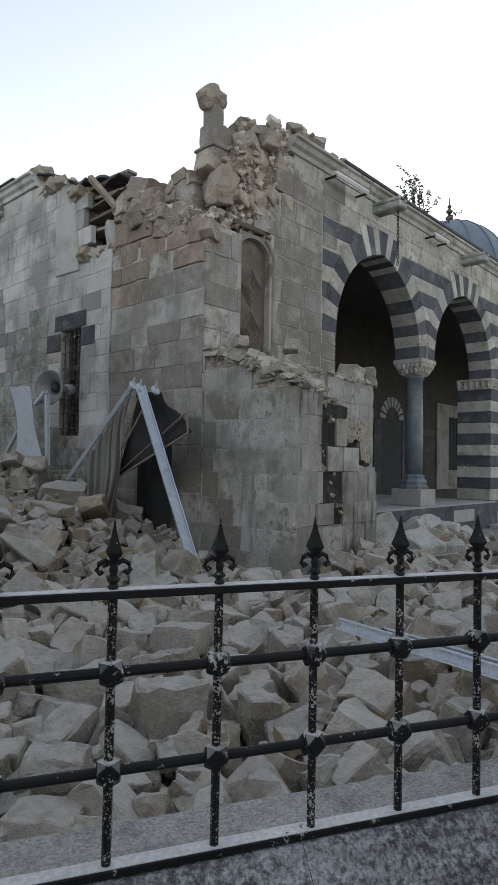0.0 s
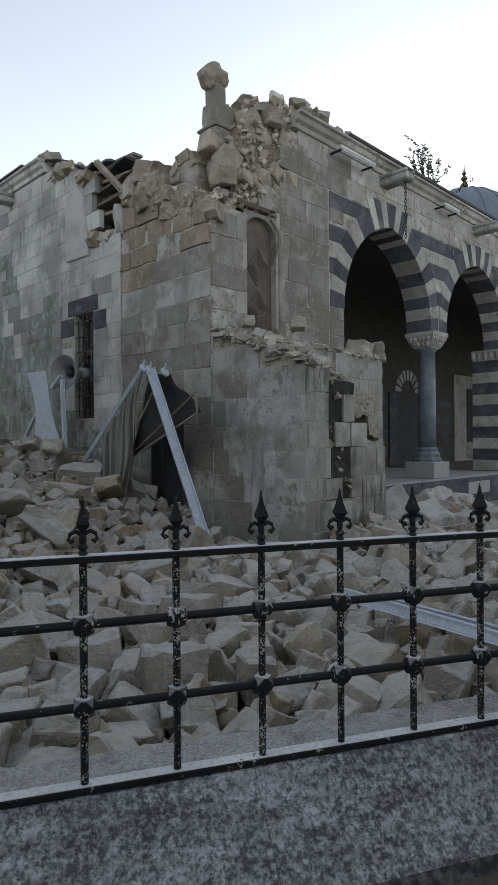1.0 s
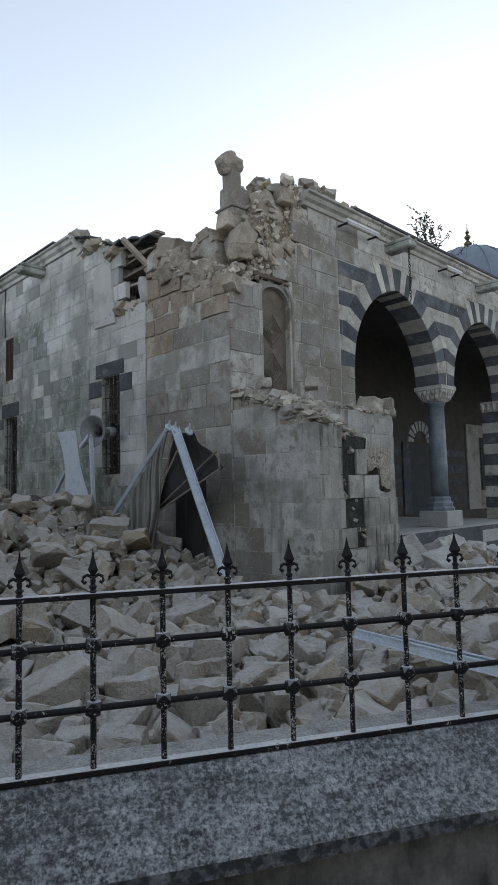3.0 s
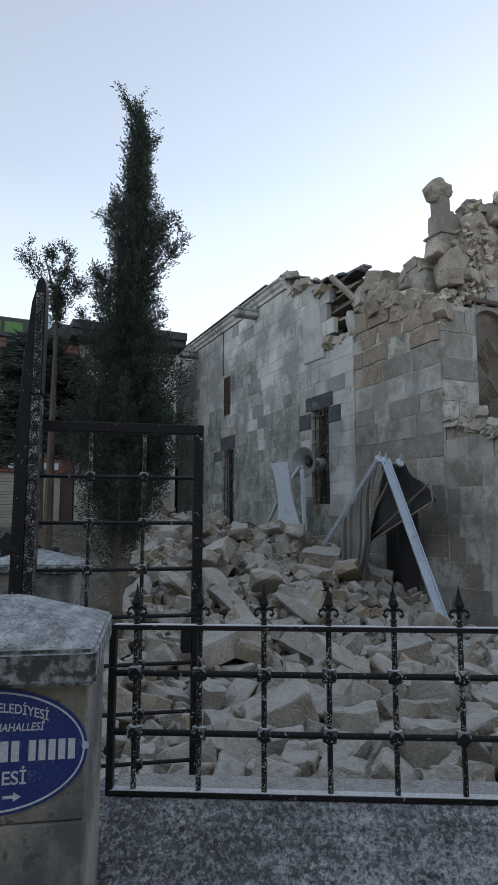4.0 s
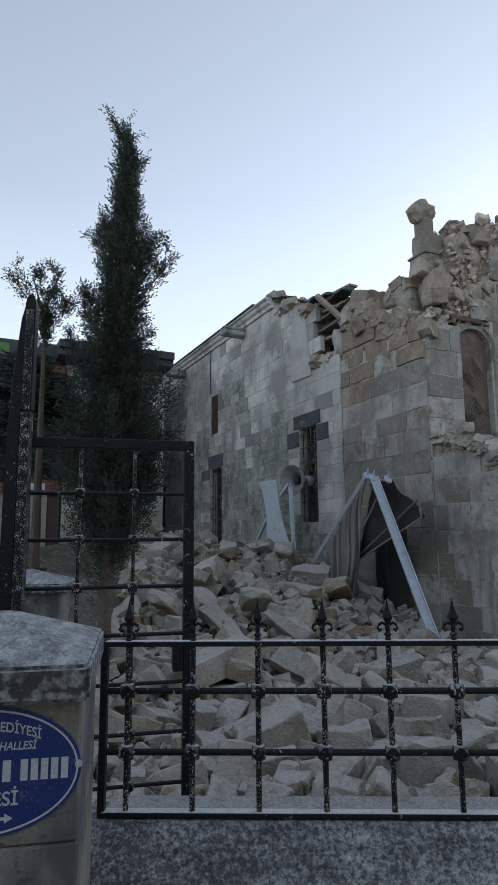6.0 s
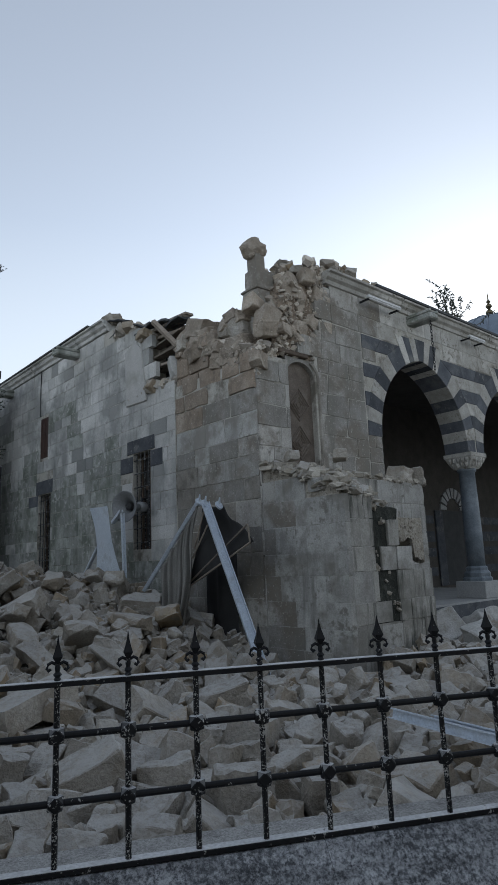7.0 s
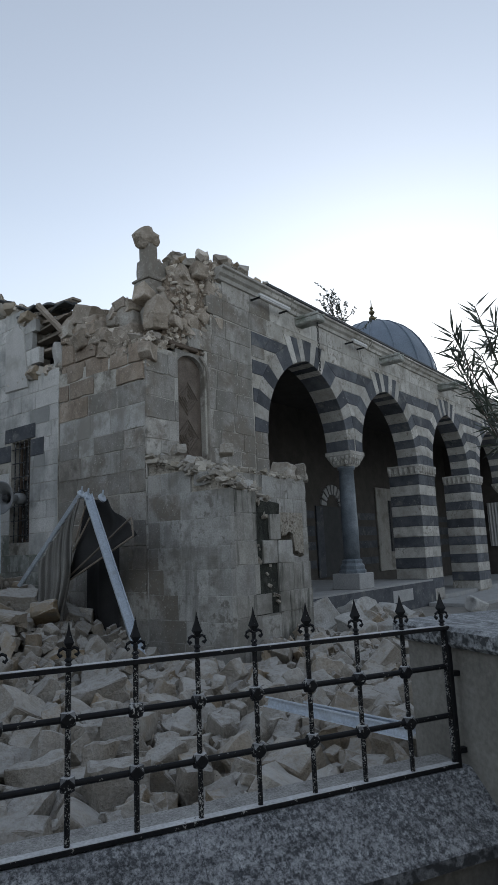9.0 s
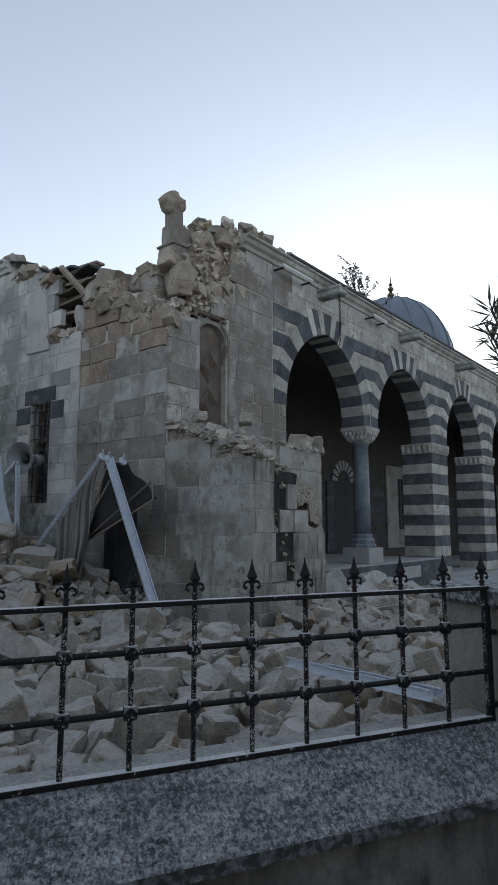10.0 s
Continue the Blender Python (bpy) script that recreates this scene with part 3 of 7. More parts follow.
LINTELS = [(3.17, 4.25, 4.07, 4.36), (2.88, 3.32, 3.70, 4.04), (4.03, 4.54, 3.68, 4.02), (8.1, 9.15, 3.72, 4.08), (9.04, 9.64, 3.42, 3.71)]
flank_wall = part("flank_wall", box((0.3, 2.4, 0.0), (0.9, 26.0, 5.4)), MORTAR, mosque, "pale limestone flank wall with barred windows")
pieces = []
cuts = sorted({2.4, 3.38, 3.9, 4.9, 26.0, *[w[0] for w in WINDOWS], *[w[1] for w in WINDOWS]})
for s0, s1 in zip(cuts, cuts[1:]):
    mid = (s0 + s1) / 2
    spans = [(0.0, flank_top(mid) - 0.02)]
    for h0, h1, g0, g1 in WINDOWS:
        if h0 <= mid <= h1:
            spans = [t for p, q in spans for t in ((p, min(q, g0)), (max(p, g1), q)) if t[1] - t[0] > 0.01]
    for p, q in spans:
        pieces.append(prism([(s0, p), (s1, p), (s1, q), (s0, q)], 0.003, 0.45, 0, "u"))
joined("flank_wall_face", pieces, MORTAR, flank_wall)
rects = courses(2.42, 26.0, 0.9, 7.2, rng, 0.31, (0.36, 0.8), WINDOWS + LINTELS, flank_top)
rects.sort(key=lambda q: q[0])
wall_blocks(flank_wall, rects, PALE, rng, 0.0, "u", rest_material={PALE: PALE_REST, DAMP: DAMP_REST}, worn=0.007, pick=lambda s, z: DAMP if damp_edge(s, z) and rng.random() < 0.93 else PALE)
for s0, s1, z0, z1 in LINTELS:
    vs, fs = prism([(s0, z0), (s1, z0), (s1, z1), (s0, z1)], -0.016, 0.3, 0.012, "u")
    part("dark_lintel_stone", mesh_of("dark_lintel_stone", vs, fs, BASALT), BASALT, flank_wall, "dark basalt lintel block")

# windows of the flank
REDWOOD = surface("red_brown_shutter", [(0.035, 0.017, 0.013), (0.07, 0.032, 0.024)], 4.0, 40, rough=0.6, rand=0, bump=0.2)
for k, (s0, s1, z0, z1) in enumerate(WINDOWS):
    flush = -0.27 if k in (1, 4) else 0.0
    frame_bm = bmesh.new()
    for a, b in (((0.2, s0, z0), (0.28, s0 + 0.07, z1)), ((0.2, s1 - 0.07, z0), (0.28, s1, z1)), ((0.2, s0 + 0.07, z1 - 0.07), (0.28, s1 - 0.07, z1)),
                 ((0.2, s0 + 0.07, z0), (0.28, s1 - 0.07, z0 + 0.07)), ((0.21, (s0 + s1) / 2 - 0.025, z0 + 0.07), (0.27, (s0 + s1) / 2 + 0.025, z1 - 0.07)),
                 ((0.21, s0 + 0.07, z0 + (z1 - z0) * 0.62), (0.27, s1 - 0.07, z0 + (z1 - z0) * 0.66))):
        add_box(frame_bm, (0.004 if flush else a[0], *a[1:]), (0.022 if flush else b[0], *b[1:]))
    win = part("window", frame_bm, REDWOOD if flush else WOOD, mosque, "narrow shuttered slot window" if flush else "brown wooden window with iron bars")
    part("pane", box((0.282 + flush, s0, z0), (0.31 + flush, s1, z1)), REDWOOD if k == 1 else ROOFDARK, win, "red-brown shutter" if k == 1 else "dark dusty glass")
    if k in (0, 2, 3):
        n, m = 4, 7
        for i in range(n):
            s = s0 + (s1 - s0) * (i + 0.7) / (n + 0.4)
            part("bar", tube([(0.03, s, z0), (0.03, s, z1)], 0.014, 6), IRON, win)
        for i in range(m):
            z = z0 + (z1 - z0) * (i + 0.5) / m
            part("bar", tube([(0.03, s0, z), (0.03, s1, z)], 0.012, 6), IRON, win)

# grey plaster strip on the broken flank edge
vs, fs = prism([(3.42, 5.12), (4.25, 5.15), (4.3, 6.42), (3.85, 6.55), (3.62, 6.3), (3.52, 5.7)], -0.04, 0.02, 0.015, "u")
part("plaster_strip", mesh_of("plaster_strip", vs, fs, PLASTER), PLASTER, mosque, "remains of smooth grey plaster")

# cornice of the flank and of the arcade: stepped stone profile
PROFILE = [(0.0, -0.25), (-0.04, -0.24), (-0.06, -0.17), (-0.12, -0.13), (-0.15, -0.06), (-0.2, -0.04), (-0.205, 0.0), (0.5, 0.0), (0.5, -0.25)]


def cornice(name, s0, s1, z, side, parent, stone, step=1.3):
    s = s0
    while s < s1 - 0.05:
        e = min(s1, s + step * rng.uniform(0.8, 1.15))
        j = rng.uniform(-0.012, 0.012)
        vs, faces = [], []
        n = len(PROFILE)
        for q in (s + 0.004, e - 0.004):
            vs += [(q, d + j, z + h + j) if side == "v" else (d + j, q, z + h + j) for d, h in PROFILE]
        faces = [tuple(range(n)), tuple(range(n, 2 * n))[::-1]] + [(i, i + n, (i + 1) % n + n, (i + 1) % n) for i in range(n)]
        part("cornice_stone", mesh_of(name, vs, faces, stone), stone, parent)
        s = e


flank_cornice = part("flank_cornice", box((0.05, 5.3, 7.18), (0.4, 26.0, 7.3)), MORTAR, mosque)
cornice("cornice_stone", 5.12, 26.0, 7.46, "u", flank_cornice, PALE)
arcade_cornice = part("arcade_cornice", box((2.3, 0.05, 6.93), (24.5, 0.4, 7.1)), MORTAR, mosque)
cornice("cornice_stone", 1.86, 24.5, 7.215, "v", arcade_cornice, CREAM)

# roofs
part("roof", box((-0.24, 5.75, 7.465), (12.0, 26.3, 7.50)), ROOFDARK, mosque, "dark flat roof edge")
part("roof", box((3.3, -0.225, 7.225), (24.6, 6.0, 7.28)), ROOFDARK, mosque, "dark flat roof edge")
# rain spouts
def spout(m):
    bm = bmesh.new()
    add_box(bm, (-0.16, -0.62, -0.12), (0.16, 0.2, 0.02), None, 0.03)
    add_box(bm, (-0.16, -0.62, 0.02), (-0.1, 0.1, 0.09), None, 0.015)
    add_box(bm, (0.1, -0.62, 0.02), (0.16, 0.1, 0.09), None, 0.015)
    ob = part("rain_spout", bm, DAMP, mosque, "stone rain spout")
    ob.matrix_basis = m
for u in (4.72, 8.9, 13.1, 17.4, 21.6):
    spout(pose(u, 0, 6.84))
for v in (6.75, 11.2, 17.5):
    spout(pose(0, v, 7.08, 0, 0, -90))

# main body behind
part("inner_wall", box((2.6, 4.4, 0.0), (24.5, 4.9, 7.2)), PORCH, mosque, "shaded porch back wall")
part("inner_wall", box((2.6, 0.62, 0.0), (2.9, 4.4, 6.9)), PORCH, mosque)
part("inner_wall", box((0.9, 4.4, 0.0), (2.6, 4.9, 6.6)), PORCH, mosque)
part("rear_wall", box((0.9, 25.6, 0.0), (12.0, 26.0, 7.44)), MORTAR, mosque)
part("rear_wall", box((11.6, 4.9, 0.0), (12.0, 25.6, 7.46)), MORTAR, mosque)
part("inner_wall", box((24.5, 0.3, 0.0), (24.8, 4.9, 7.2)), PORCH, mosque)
part("inner_wall", box((24.8, -0.2, 0.0), (28.0, 0.3, 6.2)), PALE, mosque)
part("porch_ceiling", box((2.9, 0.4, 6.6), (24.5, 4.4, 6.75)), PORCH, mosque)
part("porch_floor", box((2.2, -0.1, 0.0), (10.9, 4.4, 0.70)), PLINTH, mosque, "raised pale stone porch floor")
part("porch_floor", box((10.9, 0.1, 0.0), (24.5, 4.4, 0.16)), PLINTH, mosque, "pale stone porch floor")

part("porch_riser", box((3.0, -0.125, 0.0), (10.95, -0.1, 0.66)), BASALT, mosque, "dark stone riser of the porch floor")
part("plaster_patch", box((8.2, -0.135, 0.25), (9.4, -0.125, 0.55), 0.004), PLINTH, mosque)
part("court_step", box((10.2, -1.6, 0.0), (24.5, -0.2, 0.1), 0.01), PLINTH, mosque, "pale stone step along the arcade")

# arcade wall
arcade = part("arcade_wall", box((2.0, 0.3, 0.0), (3.28, DEPTH, 7.0)), MORTAR, mosque, "arcade of black basalt and white limestone")
pieces = []
core_cuts = sorted({round(1.45 + 0.1 * i, 3) for i in range(231) if 1.45 + 0.1 * i < 24.5} | {24.5} | {q for a0, a1 in ARCHES for q in (a0 - 0.15, a1 + 0.15)})
for u, e in zip(core_cuts, core_cuts[1:]):
    h0, h1 = core_height(u + 1e-4), core_height(e - 1e-4)
    if h0 is None:
        b0 = b1 = 0.0 if u < 3.4 else SPRING
    else:
        b0, b1 = h0, h1
    top0 = 6.98 if u > 2.0 else 5.45 + 2.0 * max(0.0, u - 1.3)
    pieces.append(prism([(u, b0), (e, b1), (e, top0), (u, top0)], 0.004, DEPTH - 0.01))
pieces.append(prism([(3.1, 0.0), (3.34, 0.0), (3.34, SPRING - 0.002), (3.1, SPRING - 0.002)], 0.014, DEPTH - 0.012))
joined("arcade_core", pieces, MORTAR, arcade)


def band_points(mid, a, R, c, half, side):
    """Inner and outer ends of the radial joints of one side of an arch (side -1 left, 1 right)."""
    inner, outer, angles = [], [], []
    for k in range(8):
        z = BAND * k
        w, phi = 0.42, 0.0
        for _ in range(20):
            phi = math.asin(min(0.999, z / (R + w)))
            w = min(0.44, (half * 0.92 + R * (1 - math.cos(phi))) / max(0.2, math.cos(phi)))
        for r, out in ((R, inner), (R + w, outer)):
            out.append((mid + side * (r * math.cos(phi) - c), SPRING + r * math.sin(phi)))
        angles.append(phi)
    return inner, outer, angles


ends = {}
for i, (a0, a1) in enumerate(ARCHES):
    mid, a, R, c = arch_circle(a0, a1)
    hl = 0.5 if i == 0 else (a0 - ARCHES[i - 1][1]) / 2
    hr = 0.5 if i == len(ARCHES) - 1 else (ARCHES[i + 1][0] - a1) / 2
    last = []
    for side, half in ((-1, hl), (1, hr)):
        inner, outer, angles = band_points(mid, a, R, c, half, side)
        ends[i, side] = outer
        last.append(angles[-1])
        for k in range(7):
            steps = 3
            poly = []
            for j in range(steps + 1):
                p = angles[k] + (angles[k + 1] - angles[k]) * j / steps
                poly.append((mid + side * (R * math.cos(p) - c), SPRING + R * math.sin(p)))
            poly = poly + [outer[k + 1], outer[k]]
            if side > 0:
                poly = poly[::-1]
            m = BASALT if k % 2 == 0 else CREAM
            vs, fs = prism(poly, -0.01 + rng.uniform(-0.003, 0.003), DEPTH, 0.008)
            part("voussoir", mesh_of("voussoir", vs, fs, m), m, arcade)
    # crown wedges
    pm = math.acos(c / R)
    total = (pm - last[0]) + (pm - last[1])
    edges = [total * j / 7 for j in range(8)]

    def crown(x, r=None, z=None):
        side, p = (-1, last[0] + x) if x <= pm - last[0] else (1, last[1] + (total - x))
        if z is not None:
            r = (z - SPRING) / math.sin(p)
        return mid + side * (r * math.cos(p) - c), SPRING + r * math.sin(p)
    for j in range(7):
        x0, x1 = edges[j], edges[j + 1]
        xs = [x0 + (x1 - x0) * q / 2 for q in range(3)]
        ztop = 6.47 - 0.02 * abs(j - 3)
        poly = [crown(x, r=R) for x in xs] + [crown(x1, z=ztop), crown(x0, z=ztop)]
        poly = poly[::-1]
        m = CREAM if j % 2 == 0 else BASALT
        vs, fs = prism(poly[::-1], -0.012, DEPTH, 0.008)
        part("voussoir", mesh_of("voussoir", vs, fs, m), m, arcade)
for i in range(len(ARCHES) + 1):
    for k in range(7):
        m = BASALT if k % 2 == 0 else CREAM
        if i == 0:
            if k % 2:
                continue
            L0 = L1 = 2.9
        else:
            L0, L1 = ends[i - 1, 1][k][0], ends[i - 1, 1][k + 1][0]
        if i == len(ARCHES):
            R0 = R1 = 24.4
        else:
            R0, R1 = ends[i, -1][k][0], ends[i, -1][k + 1][0]
        if R1 - L1 < 0.06 and R0 - L0 < 0.06:
            continue
        z0, z1 = SPRING + BAND * k, SPRING + BAND * (k + 1)
        n = max(1, round((max(R0 - L0, R1 - L1)) / 0.75))
        for q in range(n):
            f0, f1 = q / n, (q + 1) / n
            poly = [(L0 + (R0 - L0) * f0 + 0.003, z0 + 0.004), (L0 + (R0 - L0) * f1 - 0.003, z0 + 0.004), (L1 + (R1 - L1) * f1 - 0.003, z1 - 0.004), (L1 + (R1 - L1) * f0 + 0.003, z1 - 0.004)]
            vs, fs = prism(poly, -0.01 + rng.uniform(-0.003, 0.003), 0.2, 0.006)
            part("band_stone", mesh_of("band_stone", vs, fs, m), m, arcade)

# ashlar above the arches and left of them
rects = [q for q in courses(2.02, 24.4, 6.19, 6.97, rng, 0.39, (0.55, 1.0), [(a - 0.95, a + 0.95, 6.1, 6.49) for a in [(p + q) / 2 for p, q in ARCHES]])]
wall_blocks(arcade, rects, GREYBROWN, rng, worn=0.006, pick=lambda s, z: GREYBROWN if s < 3.6 else CREAM)
DOOR = (0.76, 1.54, 3.2, 5.28)
face_top = lambda s: 9 if s > 2.0 else 5.25 if s < 1.25 else 5.5 + 2.1 * (s - 1.25)
rects = courses(0.0, 2.88, 0.0, 6.17, rng, 0.37, (0.34, 0.75), [DOOR], face_top)
rects += courses(1.55, 2.02, 6.2, 6.9, rng, 0.35, (0.25, 0.4), (), face_top)
rects += courses(2.9, 3.34, 0.0, 6.17, rng, 0.3, (0.4, 0.5), [(2.0, 4.0, SPRING + BAND * k, SPRING + BAND * (k + 1)) for k in (0, 2, 4, 6)])
wall_blocks(arcade, rects, GREYBROWN, rng, worn=0.012, depth=0.005)
part("arcade_core", box((0.06, 0.004, 0.0), (DOOR[0], 0.6, 5.2)), MORTAR, arcade)
part("arcade_core", box((DOOR[0], 0.3, 0.0), (DOOR[1], 0.6, 5.3)), MORTAR, arcade)
part("arcade_core", box((DOOR[1] - 0.05, 0.03, 0.0), (1.5, 0.6, 5.4)), MORTAR, arcade)

# walled-up upper door with lozenge boards
DOORWOOD = surface("weathered_grey_door_wood", [(0.098, 0.077, 0.06), (0.155, 0.126, 0.102), (0.21, 0.18, 0.152)], 4.0, 40, rough=0.8, rand=0.1, bump=0.4)
door = part("upper_door", box((0.74, 0.12, 3.2), (1.47, 0.18, 4.93)), DOORWOOD, mosque, "brown wooden arched upper door with a lozenge pattern")
vs, fs = prism([(1.105 - 0.365 * math.cos(math.pi * i / 12), 4.93 + 0.3 * math.sin(math.pi * i / 12)) for i in range(13)][::-1], 0.12, 0.18)
part("arched_head", mesh_of("arched_head", vs, fs, DOORWOOD), DOORWOOD, door)
for zc in (3.75, 4.45):
    for k in range(4):
        w, h = 0.07 + 0.065 * k, 0.08 + 0.075 * k
        bm = bmesh.new()
        pts5 = [(1.1 - w, 0.112, zc), (1.1, 0.112, zc + h), (1.1 + w, 0.112, zc), (1.1, 0.112, zc - h), (1.1 - w, 0.112, zc)]
        for a, b in zip(pts5, pts5[1:]):
            add_tube(bm, a, b, 0.014, sides=4)
        part("lozenge_moulding", bm, DOORWOOD, door)
ring_in = [(1.105 - 0.365 * math.cos(math.pi * i / 12), 4.93 + 0.3 * math.sin(math.pi * i / 12)) for i in range(13)]
vs, fs = prism(ring_in + [(1.54, 4.93), (1.54, 5.29), (0.735, 5.29), (0.735, 4.93)], 0.03, 0.3)
part("arched_surround", mesh_of("arched_surround", vs, fs, GREYBROWN), GREYBROWN, door)
part("jamb_moulding", tube([(1.53, 0.0, 3.2), (1.53, 0.0, 4.85)] + [(1.105 + 0.425 * math.cos(radians(a)), 0.0, 4.93 + 0.4 * math.sin(radians(a))) for a in (8, 24, 40, 56)], 0.035, 6), GREYDARK, door, "dark curved stone moulding")
part("door_reveal", box((1.475, 0.02, 3.2), (1.545, 0.3, 4.93)), WOOD, door)
part("broken_lintel", box((0.55, -0.03, 5.31), (1.28, 0.3, 5.39), 0.015, pose(0, 0, 0, 0, 0, 0)), WOOD, mosque, "cracked dark timber lintel")

# column with carved capital
def square_lathe(levels):
    bm = bmesh.new()
    rings = [[bm.verts.new((x * h, y * h, z)) for x, y in ((-1, -1), (1, -1), (1, 1), (-1, 1))] for h, z in levels]
    for a, b in zip(rings, rings[1:]):
        for i in range(4):
            bm.faces.new((a[i], a[(i + 1) % 4], b[(i + 1) % 4], b[i]))
    bm.faces.new(rings[0][::-1])
    bm.faces.new(rings[-1])
    return bm
CV = 0.31
for CU, floor_z in ((7.0, 0.70), (20.1, 0.16)):
    col = part("column", lathe([(0.20, 1.42), (0.205, 2.2), (0.195, 3.0), (0.185, 3.62), (0.22, 3.64), (0.22, 3.72)], 24, Matrix.Translation((CU, CV, 0))), MARBLE, mosque, "grey marble column shaft", smooth=True)
    part("base", lathe([(0.34, 1.08), (0.345, 1.14), (0.30, 1.18), (0.31, 1.26), (0.25, 1.32), (0.26, 1.38), (0.21, 1.42)], 8, Matrix.Translation((CU, CV, 0))), MARBLE, col)
    part("plinth", box((CU - 0.37, CV - 0.37, floor_z), (CU + 0.37, CV + 0.37, 1.08), 0.015), PLINTH, col, "white stone plinth")
    cap_bm = square_lathe([(0.21, 3.70), (0.25, 3.76), (0.30, 3.86), (0.345, 3.96), (0.36, 3.98), (0.36, 4.065)])
    bmesh.ops.transform(cap_bm, matrix=Matrix.Translation((CU, CV, 0)), verts=cap_bm.verts)
    cap = part("capital", cap_bm, CREAM, col, "carved pale stone capital")
    for k, (z, h, n) in enumerate(((3.80, 0.27, 4), (3.90, 0.32, 5))):
        for i in range(n):
            for sx, sy in ((0, -1), (-1, 0), (1, 0)):
                t = -h * 0.85 + 2 * h * 0.85 * (i + 0.5) / n
                p = (CU + (t if sx == 0 else sx * h), CV + (t if sy == 0 else sy * h), 0)
                part("carved_niche", lathe([(0.02, z - 0.06), (0.05, z - 0.01), (0.055, z + 0.05)], 6, Matrix.Translation(p)), CREAM, cap)

# striped square piers
for p0, p1 in ((10.75, 11.95), (15.15, 16.35)):
    n, z0 = 13, 0.1
    pier = part("pier", box((p0 + 0.03, 0.03, 0.0), (p1 - 0.03, 0.9, SPRING)), MORTAR, mosque, "square pier of dark and light courses")
    for side in range(2):
        for j in range(9 if side == 0 else 6):
            p = (p0 + 0.07 + (p1 - p0 - 0.14) * j / 8, -0.03, 0) if side == 0 else (p0 - 0.03, 0.05 + 0.85 * j / 5, 0)
            part("carved_niche", lathe([(0.02, 3.79), (0.055, 3.85), (0.06, 3.93), (0.07, 4.0)], 6, Matrix.Translation(p)), CREAM, pier)
    part("abacus", box((p0 - 0.06, -0.065, 4.0), (p1 + 0.06, 0.96, SPRING - 0.004), 0.008), CREAM, pier)
    for k in range(n):
        a, b = z0 + (SPRING - z0) * k / n, z0 + (SPRING - z0) * (k + 1) / n
        m = BASALT if (n - 1 - k) % 2 == 1 else CREAM
        top_cap = k == n - 1
        g = 0.03 if top_cap else 0.0
        for q0, q1 in ((p0 - g, p0 + (p1 - p0) * rng.uniform(0.4, 0.6)), (None, p1 + g)):
            q0 = last_q if q0 is None else q0
            last_q = q1 + 0.006
            part("pier_stone", box((q0, -0.005 - g + rng.uniform(-0.004, 0.004), a + 0.003), (q1, 0.95, b - 0.003), 0.008), m if not top_cap else CREAM, pier)

# porch back wall: doors and windows in shade
PORCHPALE = surface("pale_porch_plaster", [(0.26, 0.245, 0.22), (0.36, 0.343, 0.31), (0.44, 0.425, 0.39)], 1.6, 40, rand=0.1, bump=0.4, stain=(0.19, 0.175, 0.15), stain_at=(0.5, 0.66), stain_scale=1.8)
for u0, u1, z0, z1, what, jl, jr in ((12.3, 13.75, 0.7, 3.2, "door", 0.45, 0.45), (17.5, 18.64, 1.47, 3.6, "win", 1.04, 0.6), (9.2, 10.3, 1.3, 3.9, "win", 0.4, 0.4), (5.6, 6.7, 1.3, 3.9, "win", 0.4, 0.4)):
    opening = part("porch_opening", box((u0, 4.36, z0), (u1, 4.395, z1), 0.005), ROOFDARK, mosque, "dark barred window in the porch" if what == "win" else "dark arched doorway in the porch")
    low, high = (z0, z1) if what == "door" else (0.72, 4.1)
    for q0, q1 in ((u0 - jl, u0), (u1, u1 + jr)):
        part("pale_jamb", box((q0, 4.33, low), (q1, 4.395, high), 0.01), PORCHPALE if what == "win" else BASALT, opening)
    if what == "win":
        part("lintel", box((u0, 4.33, z1), (u1, 4.395, high), 0.01), PORCHPALE, opening)
        part("apron", box((u0, 4.33, low), (u1, 4.395, z0), 0.01), PORCHPALE, opening)
        for i in range(4):
            x = u0 + (u1 - u0) * (i + 0.5) / 4
            part("bar", tube([(x, 4.345, z0), (x, 4.345, z1)], 0.014, 5), PLAIN_IRON, opening)
        for i in range(6):
            z = z0 + (z1 - z0) * (i + 0.5) / 6
            part("bar", tube([(u0, 4.345, z), (u1, 4.345, z)], 0.014, 5), PLAIN_IRON, opening)
    if what == "door":
        for i in range(9):
            t = math.pi * (i + 0.5) / 9
            c0 = Vector(((u0 + u1) / 2, 4.34, z1))
            d = Vector((math.cos(t), 0, math.sin(t)))
            poly = [((c0 + d * 0.45).x - 0.05 * d.z, (c0 + d * 0.45).z + 0.05 * d.x), ((c0 + d * 0.8).x - 0.1 * d.z, (c0 + d * 0.8).z + 0.1 * d.x), ((c0 + d * 0.8).x + 0.1 * d.z, (c0 + d * 0.8).z - 0.1 * d.x), ((c0 + d * 0.45).x + 0.05 * d.z, (c0 + d * 0.45).z - 0.05 * d.x)]
            vs, fs = prism(poly, 4.33, 4.395)
            part("arch_tooth", mesh_of("arch_tooth", vs, fs, PLINTH), PLINTH, opening)
stripe_rects = courses(2.95, 24.4, 0.75, 4.2, rng, 0.3, (0.8, 1.4), [(11.8, 14.25, 0, 4.0), (16.4, 19.3, 0, 4.2), (8.75, 10.75, 0, 4.1), (5.15, 7.15, 0, 4.1)])
porch_stones = [prism([(a, c), (b, c), (b, d), (a, d)], 4.385, 4.42, 0.006) for a, b, c, d in stripe_rects if int(c / 0.3) % 2]
